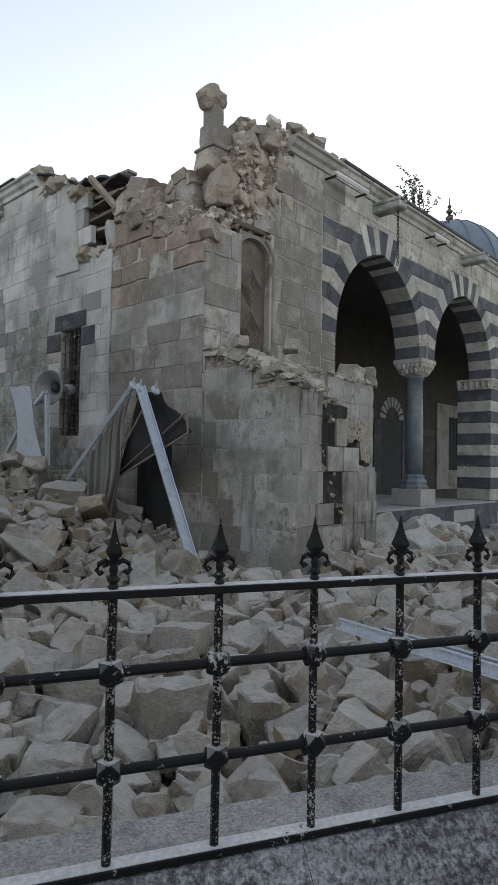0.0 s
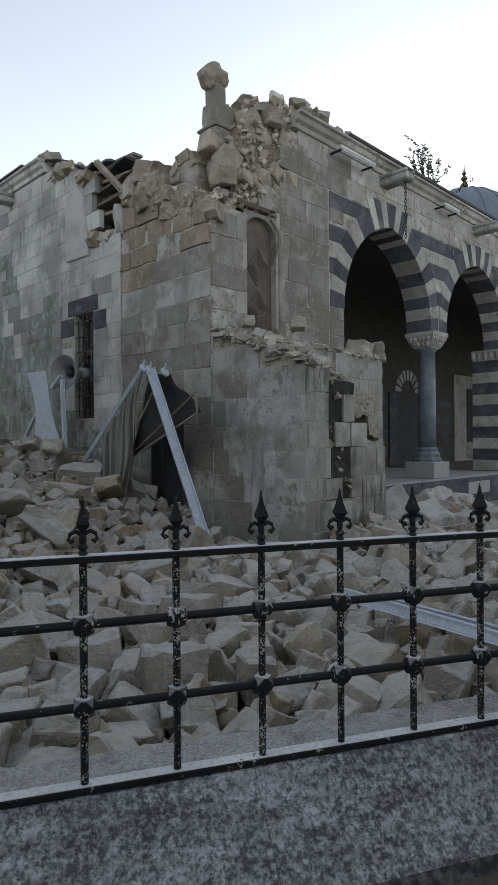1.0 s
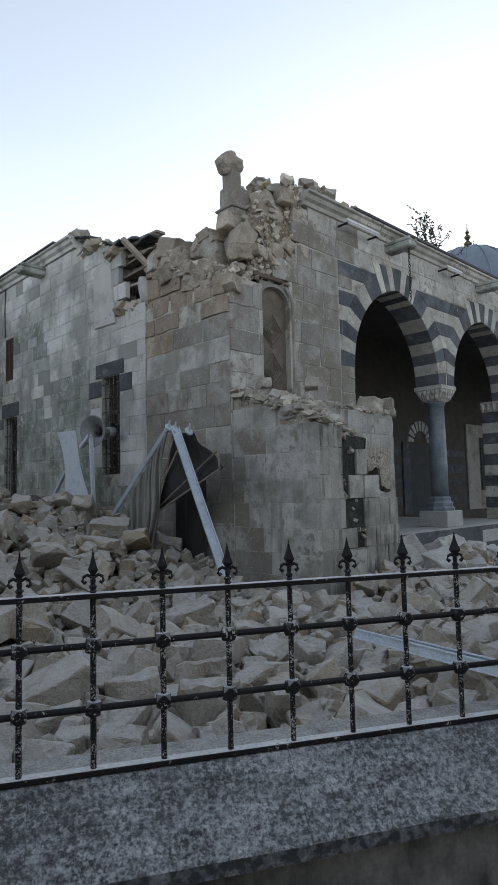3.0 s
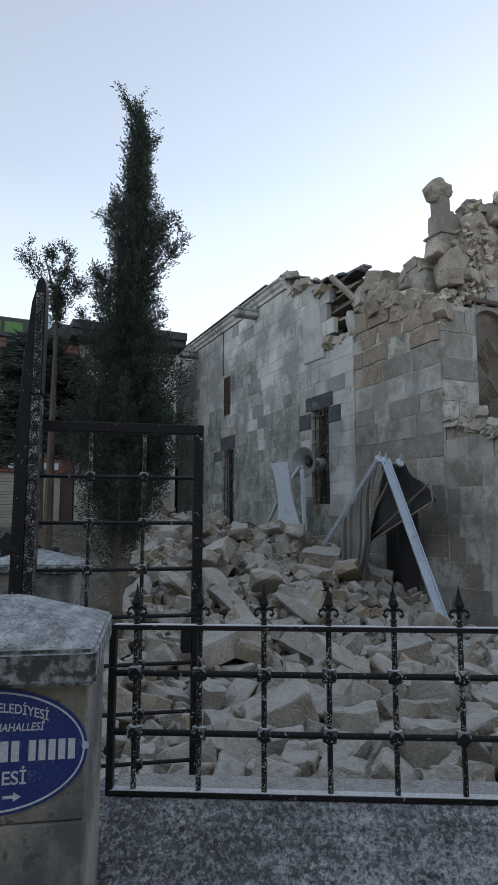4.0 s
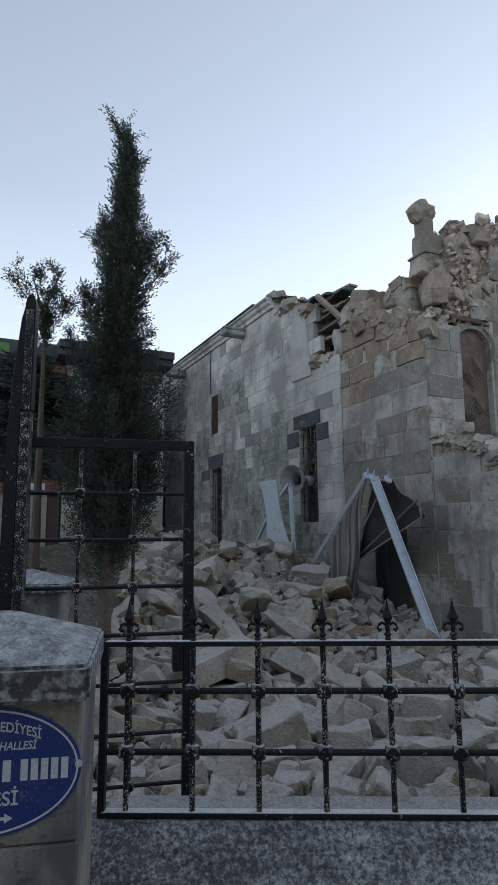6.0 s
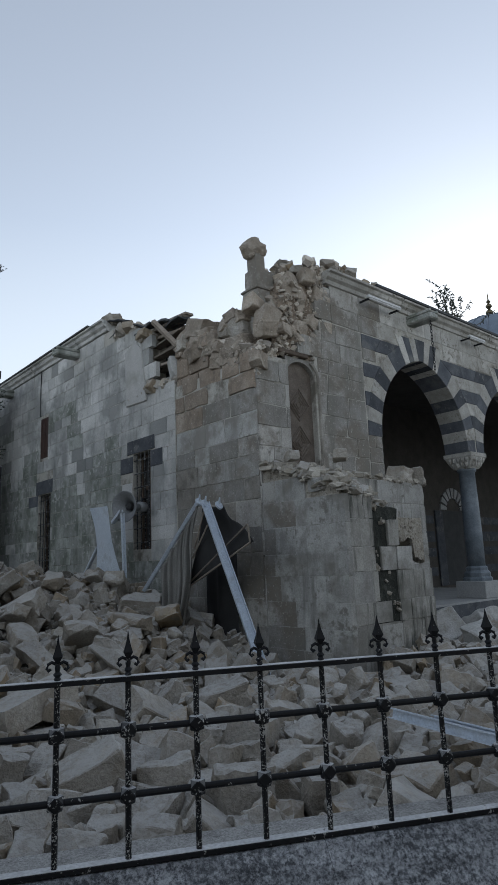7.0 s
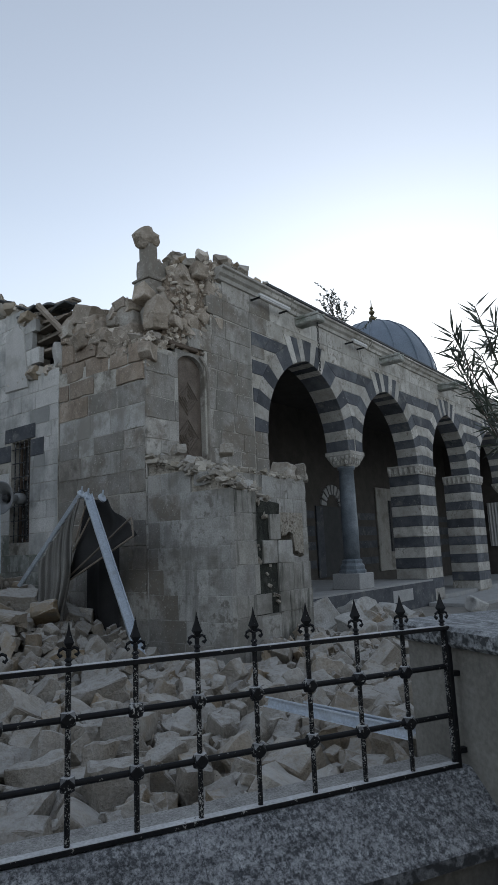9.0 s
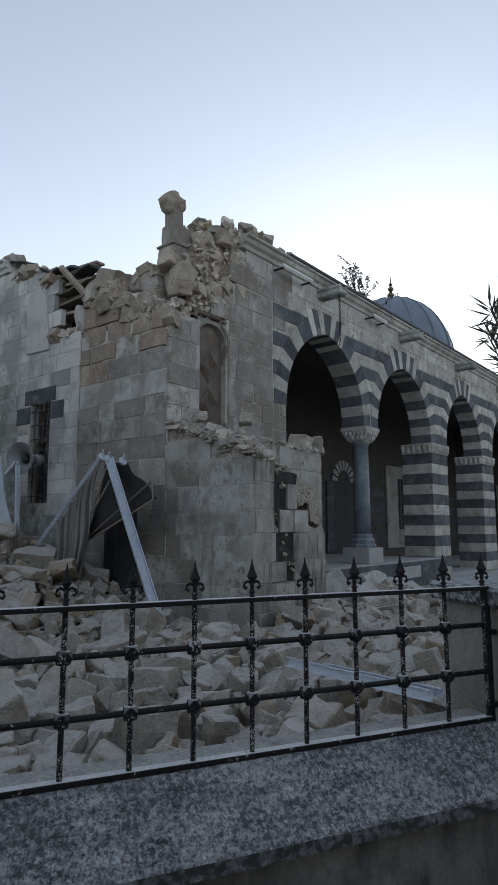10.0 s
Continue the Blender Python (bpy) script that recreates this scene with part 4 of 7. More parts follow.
joined("porch_stripes", porch_stones, BASALT, mosque, kind="stuff")

# dome
dome_bm = lathe([(2.7, 7.26), (2.7, 8.97)] + [(2.68 * math.cos(a), 8.97 + 2.95 * math.sin(a) * (1 + 0.04 * math.sin(a))) for a in [radians(5 + 84 * i / 14) for i in range(15)]], 32, Matrix.Translation((18.8, 5.0, 0)))
dome = part("dome", dome_bm, LEAD, mosque, "blue-grey lead-covered dome", smooth=True)
for i in range(16):
    a = 2 * math.pi * i / 16
    part("lead_seam", tube([(18.8 + 2.71 * math.cos(t) * math.cos(a), 5 + 2.71 * math.cos(t) * math.sin(a), 8.97 + 2.97 * math.sin(t) * (1 + 0.04 * math.sin(t))) for t in [radians(4 + 84 * j / 8) for j in range(9)]], 0.025, 4), LEAD, dome)
BRASS = surface("weathered_brass", [(0.10, 0.08, 0.045), (0.17, 0.14, 0.08)], 6, 50, rough=0.4, metal=0.8, rand=0)
part("finial", lathe([(0.06, 11.45), (0.05, 11.60), (0.17, 11.70), (0.17, 11.77), (0.05, 11.90), (0.14, 12.01), (0.14, 12.07), (0.04, 12.17), (0.1, 12.25), (0.03, 12.35), (0.015, 12.65)], 10, Matrix.Translation((18.8, 5.0, 0.52))), BRASS, dome, "brass finial of stacked balls")

# projecting stub of the courtyard wall in front of the corner
stub = part("wall_stub", box((0.0005, -1.6, 0.0), (2.0, 0.0, 1.5)), BUTT, mosque, "grey stained broken wall stub")
side_top = lambda s: 3.05 if s > -0.6 else 2.85 if s > -1.1 else 2.5
for a, b in (((0.0005, -1.697, 0.0), (0.56, -1.6, 2.45)), ((0.56, -1.697, 0.0), (1.22, -1.6, 0.74)), ((1.22, -1.697, 0.0), (2.0, -1.6, 1.58)), ((0.0005, -1.6, 1.5), (0.5, -0.96, 2.45)), ((0.0005, -0.961, 1.5), (0.045, -0.02, 2.95))):
    part("bedding", box(a, b), BUTT, stub)
wall_blocks(stub, courses(-1.72, -0.02, 0.0, 3.3, rng, 0.37, (0.4, 0.75), top=side_top), BUTT, rng, 0.0, "u", worn=0.006, depth=0.003, proud=0.002, edge=(0.002, 0.004), pick=lambda q, z: GREYBROWN if q > -0.45 or z < 0.5 else BUTT)
front_top = lambda s: 2.5 if s < 0.88 else 2.2 if s < 1.4 else 1.9 if s < 1.75 else 1.6
TORN = [(0.64, 0.95, 1.85, 2.5), (0.64, 0.78, 1.48, 1.85), (0.68, 1.08, 1.16, 1.48), (0.94, 1.14, 0.75, 1.16)]
rest_rng = random.Random(18)
wall_blocks(stub, courses(0.0, 2.05, 0.0, 2.6, rng, 0.37, (0.3, 0.6), TORN, front_top), BUTTDARK, rng, -1.7, "v", worn=0.008, depth=0.012, edge=(0.003, 0.005), pick=lambda q, z: BUTT if 0.8 < q < 1.9 and 1.45 < z < 1.9 else BUTTDARK)
part("torn_core", rough_block((0.5, -1.672, 0.7), (1.26, -1.45, 2.46), 21, 0.045), ALGAE_SHADE, stub, "blackened core, recess shade in its colour, where stones fell out")
for i in range(14):
    q0, q1, z0, z1 = TORN[i % 4]
    d = rest_rng.uniform(0.03, 0.12)
    bit = part("mortar_lump", mesh_of("mortar_lump", *chunk_shape(rest_rng, 3), CRUMBLE), CRUMBLE, stub)
    bit.matrix_basis = Matrix.LocRotScale((rest_rng.uniform(q0, q1), -1.68, rest_rng.uniform(z0, z1)), Euler([rest_rng.uniform(0, 6) for _ in range(3)]), (d, d, d * 0.6))
for lo, hi, m in (((0.3, -1.69, 2.48), (0.62, -1.35, 2.76), PALE), ((0.0, -1.3, 2.7), (0.3, -1.02, 2.9), BUTT), ((0.55, -1.5, 2.42), (0.95, -1.05, 2.66), BUTT)):
    part("loose_block", rough_block(lo, hi, 40 + hi[0], 0.018), m, stub, "squared block still lying on the stub")
part("stub_core", box((0.05, -0.962, 0.0), (3.05, 0.0, 2.95)), MORTAR, stub)
wall_blocks(stub, courses(0.6, 3.1, 0.0, 3.0, rng, 0.43, (0.5, 0.9), top=lambda s: 9), BUTTDARK, rng, -0.97, "v", worn=0.004, depth=0.001, proud=0.001, edge=(0.002, 0.003), pick=lambda s, z: BUTTDARK if s < 1.9 else BUTT)
wall_blocks(stub, courses(-0.95, -0.02, 0.0, 3.0, rng, 0.43, (0.5, 0.9)), BUTT, rng, 3.06, "u", proud=-0.02)


# ---- broken wall core on the corner ----
def corner_height(u, v):
    h = 5.1 + 0.95 * min(u, 0.45) + 3.0 * min(max(u - 0.45, 0.0), 0.35) + 0.95 * max(0.0, u - 0.8) + 0.35 * v
    h -= 0.7 * max(0.0, 0.4 - v) * (1.0 if u > 0.4 else u / 0.4)
    h = min(h, 7.36)
    if v > 0.8:
        low = 5.82 + 0.42 * u + 0.25 * max(0.0, 1.7 - v)
        h += (min(h, low) - h) * min(1.0, (v - 0.8) / 0.25)
    h += 0.3 * noise.noise(Vector((u * 2.4, v * 2.4, 3.0))) + 0.16 * noise.noise(Vector((u * 7, v * 7, 9.0))) + 0.08 * noise.noise(Vector((u * 15, v * 15, 2.0)))
    return h


def height_mesh(name, fn, x0, x1, y0, y1, step, base, material, parent=None):
    nx, ny = int((x1 - x0) / step) + 1, int((y1 - y0) / step) + 1
    vs, fs = [], []
    for j in range(ny):
        for i in range(nx):
            x, y = x0 + (x1 - x0) * i / (nx - 1), y0 + (y1 - y0) * j / (ny - 1)
            vs.append((x, y, fn(x, y)))
    for j in range(ny - 1):
        for i in range(nx - 1):
            a = j * nx + i
            fs.append((a, a + 1, a + nx + 1, a + nx))
    rim = [i for i in range(nx)] + [j * nx + nx - 1 for j in range(1, ny)] + [(ny - 1) * nx + i for i in range(nx - 2, -1, -1)] + [j * nx for j in range(ny - 2, 0, -1)]
    o = len(vs)
    vs += [(vs[i][0], vs[i][1], base) for i in rim]
    n = len(rim)
    fs += [(rim[(k + 1) % n], rim[k], o + k, o + (k + 1) % n) for k in range(n)]
    return mesh_of(name, vs, fs, material)


part("wall_core", height_mesh("wall_core", corner_height, 0.04, 2.6, 0.06, 2.38, 0.04, 5.27, CORE), CORE, mosque, "rough exposed rubble core")

CHUNKS = [chunk_mesh("chunk", rng, RUBBLE, rng.choice((1, 2, 2, 3, 4))) for _ in range(36)]


def scatter(points, meshes, name, label, group, category="stone"):
    for p, size, tilt in points:
        ob = new(name, rng.choice(meshes))
        e = Euler((radians(rng.uniform(-tilt, tilt)), radians(rng.uniform(-tilt, tilt)), rng.uniform(0, 6.28)))
        ob.matrix_world = Matrix.LocRotScale(p, e, (size,) * 3)
        tagged(ob, label, category, group)


core_bits, core_bits2 = [], []
CORNERSTONE = surface("broken_corner_stone", [(0.28, 0.23, 0.177), (0.426, 0.366, 0.3), (0.56, 0.504, 0.433)], 3.0, 34, rand=0.28, bump=1.0, relief=0.04,
                      stain=(0.246, 0.205, 0.159), stain_at=(0.47, 0.66), stain_scale=2.6, specks=(0.213, 0.179, 0.14), speck_at=(0.55, 0.66), speck_scale=12, specks2=(0.493, 0.448, 0.381), speck2_at=(0.61, 0.67), speck2_scale=24)
CORNERBITS = [chunk_mesh("chunk", rng, CORNERSTONE, rng.choice((2, 3, 4, 5))) for _ in range(16)]


def wall_stone(u, v, z, size, tilt=24, label="broken brown stone still bedded in the ruined wall top", meshes=None):
    """A stone still lying about square to the wall."""
    ob = new("fallen_stone", rng.choice(meshes or CORNERBITS))
    e = Euler([radians(rng.uniform(-tilt, tilt)) for _ in range(2)] + [radians(rng.choice((0, 90, 180, 270)) + rng.uniform(-tilt, tilt))])
    ob.matrix_world = B @ Matrix.LocRotScale((u, v, z), e, (size, size * rng.uniform(0.85, 1.1), size * rng.uniform(0.85, 1.2)))
    tagged(ob, label, "stone", "stones on the broken corner")


for i in range(6):
    for j in range(6):
        u, v = 0.16 + i * 0.39 + rng.uniform(-0.12, 0.12), 0.12 + j * 0.4 + rng.uniform(-0.12, 0.12)
        if rng.random() < 0.3 or v > 2.3:
            continue
        s = rng.uniform(0.26, 0.5)
        wall_stone(u, v, corner_height(u, v) - s * 0.12, s)
# coursed stones still bedded in the two torn faces
for i in range(14):
    u = rng.uniform(0.2, 1.9)
    z = 5.42 + 0.3 * rng.randrange(5)
    if z < corner_height(u, 0.06) - 0.05 and not (0.7 < u < 1.5 and z < 5.4):
        wall_stone(u, 0.2, z, rng.uniform(0.3, 0.5), 16)
for i in range(12):
    v = rng.uniform(0.1, 2.3)
    wall_stone(0.2, v, corner_top(v) + rng.uniform(-0.1, 0.1), rng.uniform(0.3, 0.48), 16)
# the rim of larger stones
for u, v, z, s in ((0.22, 1.78, 6.2, 0.62), (0.2, 2.2, 6.15, 0.4), (0.3, 1.15, 6.1, 0.3), (0.32, 0.95, 6.22, 0.33), (0.36, 0.7, 6.15, 0.28), (0.38, 0.42, 6.28, 0.36), (0.5, 0.2, 5.95, 0.42), (0.35, 0.1, 5.7, 0.46), (0.75, 0.12, 5.78, 0.44), (1.15, 0.15, 5.9, 0.4), (1.5, 0.2, 6.1, 0.42)):
    wall_stone(u, v, z, s, 18)
for v in (2.12, 1.86, 1.6, 1.38, 1.15, 0.98, 0.8):
    u = 0.1 + 0.26 * (2.12 - v)
    s = rng.uniform(0.3, 0.4)
    wall_stone(u, v, corner_height(u, v) + s * 0.3, s, 16, "pale upright stone on the rim of the ruined wall", CHUNKS)
for i in range(130):
    u, v = rng.uniform(0.03, 2.6), 0.03 + 2.3 * rng.random() ** 1.4
    s = rng.uniform(0.09, 0.25)
    core_bits.append(B @ Matrix.Translation((u, v, corner_height(u, v) + s * 0.18)) @ spin(rng, 50) @ pose(0, 0, 0, 0, 0, rng.uniform(0, 360)) @ Matrix.Diagonal((s * 1.15, s, s * 0.8, 1)))
for i in range(900):
    u, v = rng.uniform(0.02, 2.6), rng.uniform(0.03, 2.36)
    s = 0.02 + 0.09 * rng.random() ** 2.4
    core_bits.append(B @ Matrix.Translation((u, v, corner_height(u, v) + s * 0.1)) @ spin(rng, 90) @ Matrix.Scale(s, 4))
for i in range(420):
    u = rng.uniform(0.0, 1.95)
    s = 0.025 + 0.1 * rng.random() ** 2.2
    top = corner_height(u, 0.06)
    core_bits.append(B @ Matrix.Translation((u, 0.05 + rng.uniform(-0.04, 0.05), rng.uniform(5.3 if u < 1.5 else 5.6 + 2 * (u - 1.5), top + 0.05))) @ spin(rng, 60) @ Matrix.Scale(s, 4))
    v = rng.uniform(0.0, 2.36)
    core_bits.append(B @ Matrix.Translation((0.05 + rng.uniform(-0.04, 0.05), v, rng.uniform(corner_top(v) - 0.2, max(corner_top(v) + 0.05, corner_height(0.05, v) + 0.1)))) @ spin(rng, 60) @ Matrix.Scale(s, 4))
pts = []
for i in range(60):
    u = 1.3 + 4.0 * rng.random() ** 1.6
    s = rng.uniform(0.12, 0.3) * (1.0 if u < 2.8 else 0.7)
    k = 0.32 if u < 2.6 else 0.06
    v = rng.uniform(-0.12, 0.6) if u > 2.1 else rng.uniform(0.3, 0.9)
    zz = 7.26 if u > 2.1 else min(7.26, corner_height(u, v))
    pts.append((B @ Vector((u, v, zz + rng.uniform(0.0, k) * 0.5 + s * 0.15)), s, 40))
scatter(pts, CHUNKS, "fallen_stone", "pale broken stone on the roof edge", "stones on the roof edge")
pts = []
for i in range(130):
    v = rng.uniform(2.4, 6.8)
    s = rng.uniform(0.08, 0.34)
    p = Vector((rng.uniform(0.0, 0.7), v, flank_top(v) + (0.26 if v > 5.12 else 0) + s * 0.15))
    if s > 0.22:
        pts.append((B @ p, s, 50))
    else:
        core_bits.append(B @ Matrix.Translation(p) @ spin(rng, 60) @ Matrix.Scale(s, 4))
scatter(pts, CHUNKS, "fallen_stone", "pale broken stone on the flank wall top", "stones on the flank wall")
def stub_top(u, v):
    h = 3.22 + 0.38 * v if u < 1.2 else 3.0
    if v > -0.9:
        h = max(h, 2.95)
    elif u > 0.75:
        h = min(h, front_top(u))
    return h + 0.06 + 0.16 * noise.noise(Vector((u * 3, v * 3, 1))) + 0.07 * noise.noise(Vector((u * 9, v * 9, 4)))


part("stub_debris", height_mesh("stub_debris", stub_top, 0.03, 2.02, -1.6, -0.02, 0.05, 2.3, CRUMBLE), CRUMBLE, mosque, "crumbled mortar and stone on the stub")
pts = []
for i in range(4200):
    u, v = rng.uniform(-0.02, 3.0), rng.uniform(-1.7, -0.05)
    if v < -0.95 and u > 0.8 + 0.8 * (v + 1.7):
        continue
    z = stub_top(min(u, 2.0), v) if u < 2.0 else 3.0
    s = 0.025 + 0.17 * rng.random() ** 2.2
    p = Vector((u, v, z + s * 0.12))
    if s > 0.165:
        pts.append((B @ p, s, 50))
    else:
        core_bits2.append(B @ Matrix.Translation(p) @ spin(rng, 25) @ pose(0, 0, 0, 0, 0, rng.uniform(0, 360)) @ Matrix.Diagonal((s * 1.5, s * 1.1, s * 0.6, 1)))
scatter(pts[:30], CHUNKS, "fallen_stone", "broken stone lying on the wall stub", "stones on the wall stub")
for i in range(26):
    u, v = rng.uniform(0.05, 1.5), rng.uniform(-1.6, -0.1)
    if v < -0.95 and u > 0.8 + 0.8 * (v + 1.7):
        continue
    s = rng.uniform(0.18, 0.34)
    core_bits2.append(B @ Matrix.Translation((u, v, stub_top(u, v) + 0.04)) @ spin(rng, 24) @ pose(0, 0, 0, 0, 0, rng.uniform(0, 360)) @ Matrix.Diagonal((s * 1.2, s, s * 0.5, 1)))
for p, size in (((0.02, -0.72, 3.3), 0.2), ((1.25, -0.65, 3.42), 0.27), ((2.75, -0.75, 3.15), 0.42), ((3.1, -0.8, 3.12), 0.4)):
    scatter([(B @ Vector(p), size, 10)], CHUNKS, "fallen_stone", "pale stone block lying on the wall stub", "stones on the wall stub")
BITS = surface("broken_bits", [(0.314, 0.264, 0.209), (0.482, 0.428, 0.358), (0.638, 0.585, 0.515)], 3.0, 38, rand=0.42, bump=0.6, island=True)
tagged(part("wall_top_debris", heap("wall_top_debris", core_bits, BITS), BITS), "small broken stones and mortar on the ruined wall tops", "debris", kind="stuff")

# stub of a chimney with a round cap stone
chimney = part("chimney_stub", rough_block((0.48, 0.42, 7.04), (0.72, 0.66, 7.36), 3, 0.014), GREYBROWN, mosque, "standing chimney stub with a rounded stone on top")
part("middle_block", rough_block((0.46, 0.38, 6.7), (0.94, 0.72, 7.05), 5, 0.007), GREYBROWN, chimney)
part("ledge", rough_block((0.44, 0.36, 6.65), (1.45, 0.84, 6.7), 6, 0.006), GREYBROWN, chimney)
part("lower_block", rough_block((0.45, 0.37, 6.25), (1.25, 0.8, 6.65), 7, 0.01), GREYBROWN, chimney)
part("base_block", rough_block((0.47, 0.36, 5.3), (1.0, 0.78, 6.26), 8, 0.03), GREYBROWN, chimney)
bm = bmesh.new()
bmesh.ops.create_icosphere(bm, subdivisions=3, radius=1.0)
for v in bm.verts:
    d = 1 + 0.34 * noise.noise(v.co * 1.5 + Vector((4, 1, 7))) + 0.08 * noise.noise(v.co * 5)
    v.co = Vector((v.co.x * 0.25 * d, v.co.y * 0.22 * d, (v.co.z * 0.2 if v.co.z < 0 else v.co.z * 0.23) * d))
bmesh.ops.transform(bm, matrix=pose(0.57, 0.55, 7.48, 0, -28, 0), verts=bm.verts)
part("cap_stone", bm, CORNERSTONE, chimney, "rounded weathered stone")

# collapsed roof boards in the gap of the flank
# Dark panel added behind the boards, painted as the unlit hollow.
part("collapsed_ceiling", box((0.8, 2.38, 5.3), (0.95, 5.3, 6.7)), ROOFDARK, mosque, "dark panel in place of the shaded hollow behind the torn roof")
for i in range(15):
    z = 5.78 + i * 0.072
    a, b = rng.uniform(-0.16, 0.12), 0.12 + 0.09 * (i % 4)
    board = new("roof_board", mesh_of("roof_board", *prism([(2.4 + rng.uniform(0, 0.25), z), (3.4 + rng.uniform(0, 0.3), z + a), (3.5, z + a + 0.05), (2.42, z + 0.05)], b, b + 0.2, 0.004, "u"), BOARD))
    board.parent = mosque
WHITELUMPS = [chunk_mesh("chunk", random.Random(60 + i), PLASTER, 4) for i in range(3)]
for i, (v, z, s) in enumerate(((2.6, 5.62, 0.5), (2.52, 5.42, 0.3), (2.95, 5.38, 0.2))):
    ob = new("fallen_stone", WHITELUMPS[i])
    ob.matrix_world = B @ Matrix.LocRotScale((0.22, v, z), Euler((0.2, 0.1, v)), (s * 0.8, s, s * 1.25))
    tagged(ob, "white plastered lump in the torn flank wall", "stone", "stones on the flank wall")
for i in range(90):
    v = rng.uniform(2.45, 4.3)
    s = rng.uniform(0.03, 0.1)
    core_bits2.append(B @ Matrix.Translation((rng.uniform(-0.02, 0.25), v, 5.31 - 0.05 * max(0, v - 3.3) + s * 0.2)) @ spin(rng, 90) @ Matrix.Scale(s, 4))
PALEBITS = surface("pale_crumbs", [(0.29, 0.255, 0.20), (0.43, 0.395, 0.335), (0.56, 0.525, 0.465)], 3.0, 38, rand=0.4, bump=0.6, island=True)
tagged(part("pale_debris", heap("pale_debris", core_bits2, PALEBITS), PALEBITS), "pale crumbs of stone and plaster on the torn walls", "debris", kind="stuff")
TARP = surface("dark_roofing_felt", [(0.02, 0.024, 0.026), (0.05, 0.055, 0.06)], 4, 30, rough=0.5, rand=0.3, bump=0.4, specks=(0.25, 0.3, 0.36), speck_at=(0.62, 0.66), speck_scale=9)
for v, z, rx, ry, w in ((5.25, 7.50, 8, -12, 0.55), (4.75, 7.05, -14, 6, 0.5), (4.2, 6.98, 10, 8, 0.5), (3.6, 6.8, -8, -8, 0.5), (3.0, 6.72, 6, 6, 0.45), (2.65, 6.66, -10, -6, 0.35)):
    felt = part("roofing_felt", rough_block((-w / 2, -w * 0.7, -0.025), (w / 2, w * 0.7, 0.025), v, 0.05), TARP, mosque, "torn dark roofing felt")
    felt.matrix_basis = pose(0.25, v, z, rx, ry, 0)
for v, z0, z1 in ((8.95, 5.9, 7.2), (13.3, 4.5, 7.2)):
    part("cable", tube([(-0.02, v, z0), (-0.025, v + 0.02, (z0 + z1) / 2), (-0.02, v, z1)], 0.012, 5), PLAIN_IRON, mosque, "thin cable down the flank wall")
bm = bmesh.new()
add_tube(bm, (0.12, 2.5, 6.1), (-0.1, 3.02, 6.72), 0.065, 0.065, 4)
part("roof_beam", bm, BOARD, mosque, "grey timber beam sticking out")

# ---- rubble mound ----
BI = B.inverted()


def mound(x, y):
    p = BI @ Vector((x, y, 0))
    u, v = p.x, p.y
    if u < 0.2:
        h = 0.08 + 0.30 * max(0.0, v + 0.9 - 0.25 * (u + 1.0))
        h = min(h, 1.7)
        h *= min(1.0, max(0.0, (u + 9.0) / 3.0))
    else:
        h = 0.2 * math.exp(-((v + 1.9) / 1.6) ** 2) * math.exp(-(max(0.0, u - 3.5) / 2.5) ** 2) + 0.05
    h *= min(1.0, max(0.0, (y - 0.3) / 1.8))
    return max(-0.05, h + 0.18 * noise.noise(Vector((x * 0.9, y * 0.9, 0))) * min(1, h * 3) + 0.06 * noise.noise(Vector((x * 3, y * 3, 5))))


gm = part("rubble_mound", height_mesh("rubble_mound", lambda x, y: mound(x, y) - 0.18, -9.0, 9.0, 0.3, 14.0, 0.12, -0.4, GAP_DARK), GAP_DARK)
tagged(gm, "debris mound coloured dark for the shade between fallen blocks", "debris", kind="stuff")
# blocks are dropped one by one on a height grid until the heap has its shape
pile = random.Random(52)
CELL, GX, GY = 0.05, 250, 210
grid_x, grid_y = -6.2 + CELL * np.arange(GX), 0.3 + CELL * np.arange(GY)
piled = np.array([[max(0.0, mound(x, y) - 0.18) for x in grid_x] for y in grid_y])
extra = []


def in_heap(x, y):
    l = BI @ Vector((x, y, 0))
    return not (l.x > -0.2 and l.y > -1.9 and l.x < 3.5 or l.x > -0.2 and l.y > -0.3 or l.x > 6.0 or l.y > 10 or l.x < -7.0 or x < -3.45 - 0.12 * (y - 2))


for n in range(14000):
    x, y = pile.uniform(-6.0, 6.0), 0.55 + 9.6 * pile.random() ** 1.3
    if not in_heap(x, y):
        continue
    s = (0.85 if y > 5 else 1.0) * (pile.uniform(0.25, 0.45) if n < 1600 else pile.uniform(0.16, 0.3) if n < 6000 else pile.uniform(0.08, 0.19))
    if y < 0.4 + 0.55 * s:
        continue
    r = 0.47 * s
    i0, j0 = int((x + 6.2) / CELL), int((y - 0.3) / CELL)
    k = int(r / CELL) + 1
    ja, jb, ia, ib = max(0, j0 - k), min(GY, j0 + k + 1), max(0, i0 - k), min(GX, i0 + k + 1)
    patch = piled[ja:jb, ia:ib]
    d2 = (grid_x[ia:ib][None, :] - x) ** 2 + (grid_y[ja:jb][:, None] - y) ** 2
    under = d2 < r * r
    if not under.any():
        continue
    rest = float(np.percentile(patch[under], 87))
    if rest > mound(x, y) + 0.1 - 0.15 * s:
        continue
    tall = 0.72 * s
    if rest + tall > 0.44 and abs(x - 0.5 + 0.33 * (y - 2.1)) < 0.45 and 1.0 < y < 3.1:
        continue
    np.maximum(patch, np.where(under, rest + tall * (0.9 - 0.45 * d2 / (r * r)), -1.0), out=patch)
    extra.append((Vector((x, y, rest + tall * 0.42)), s, 40 if pile.random() < 0.35 else 110))
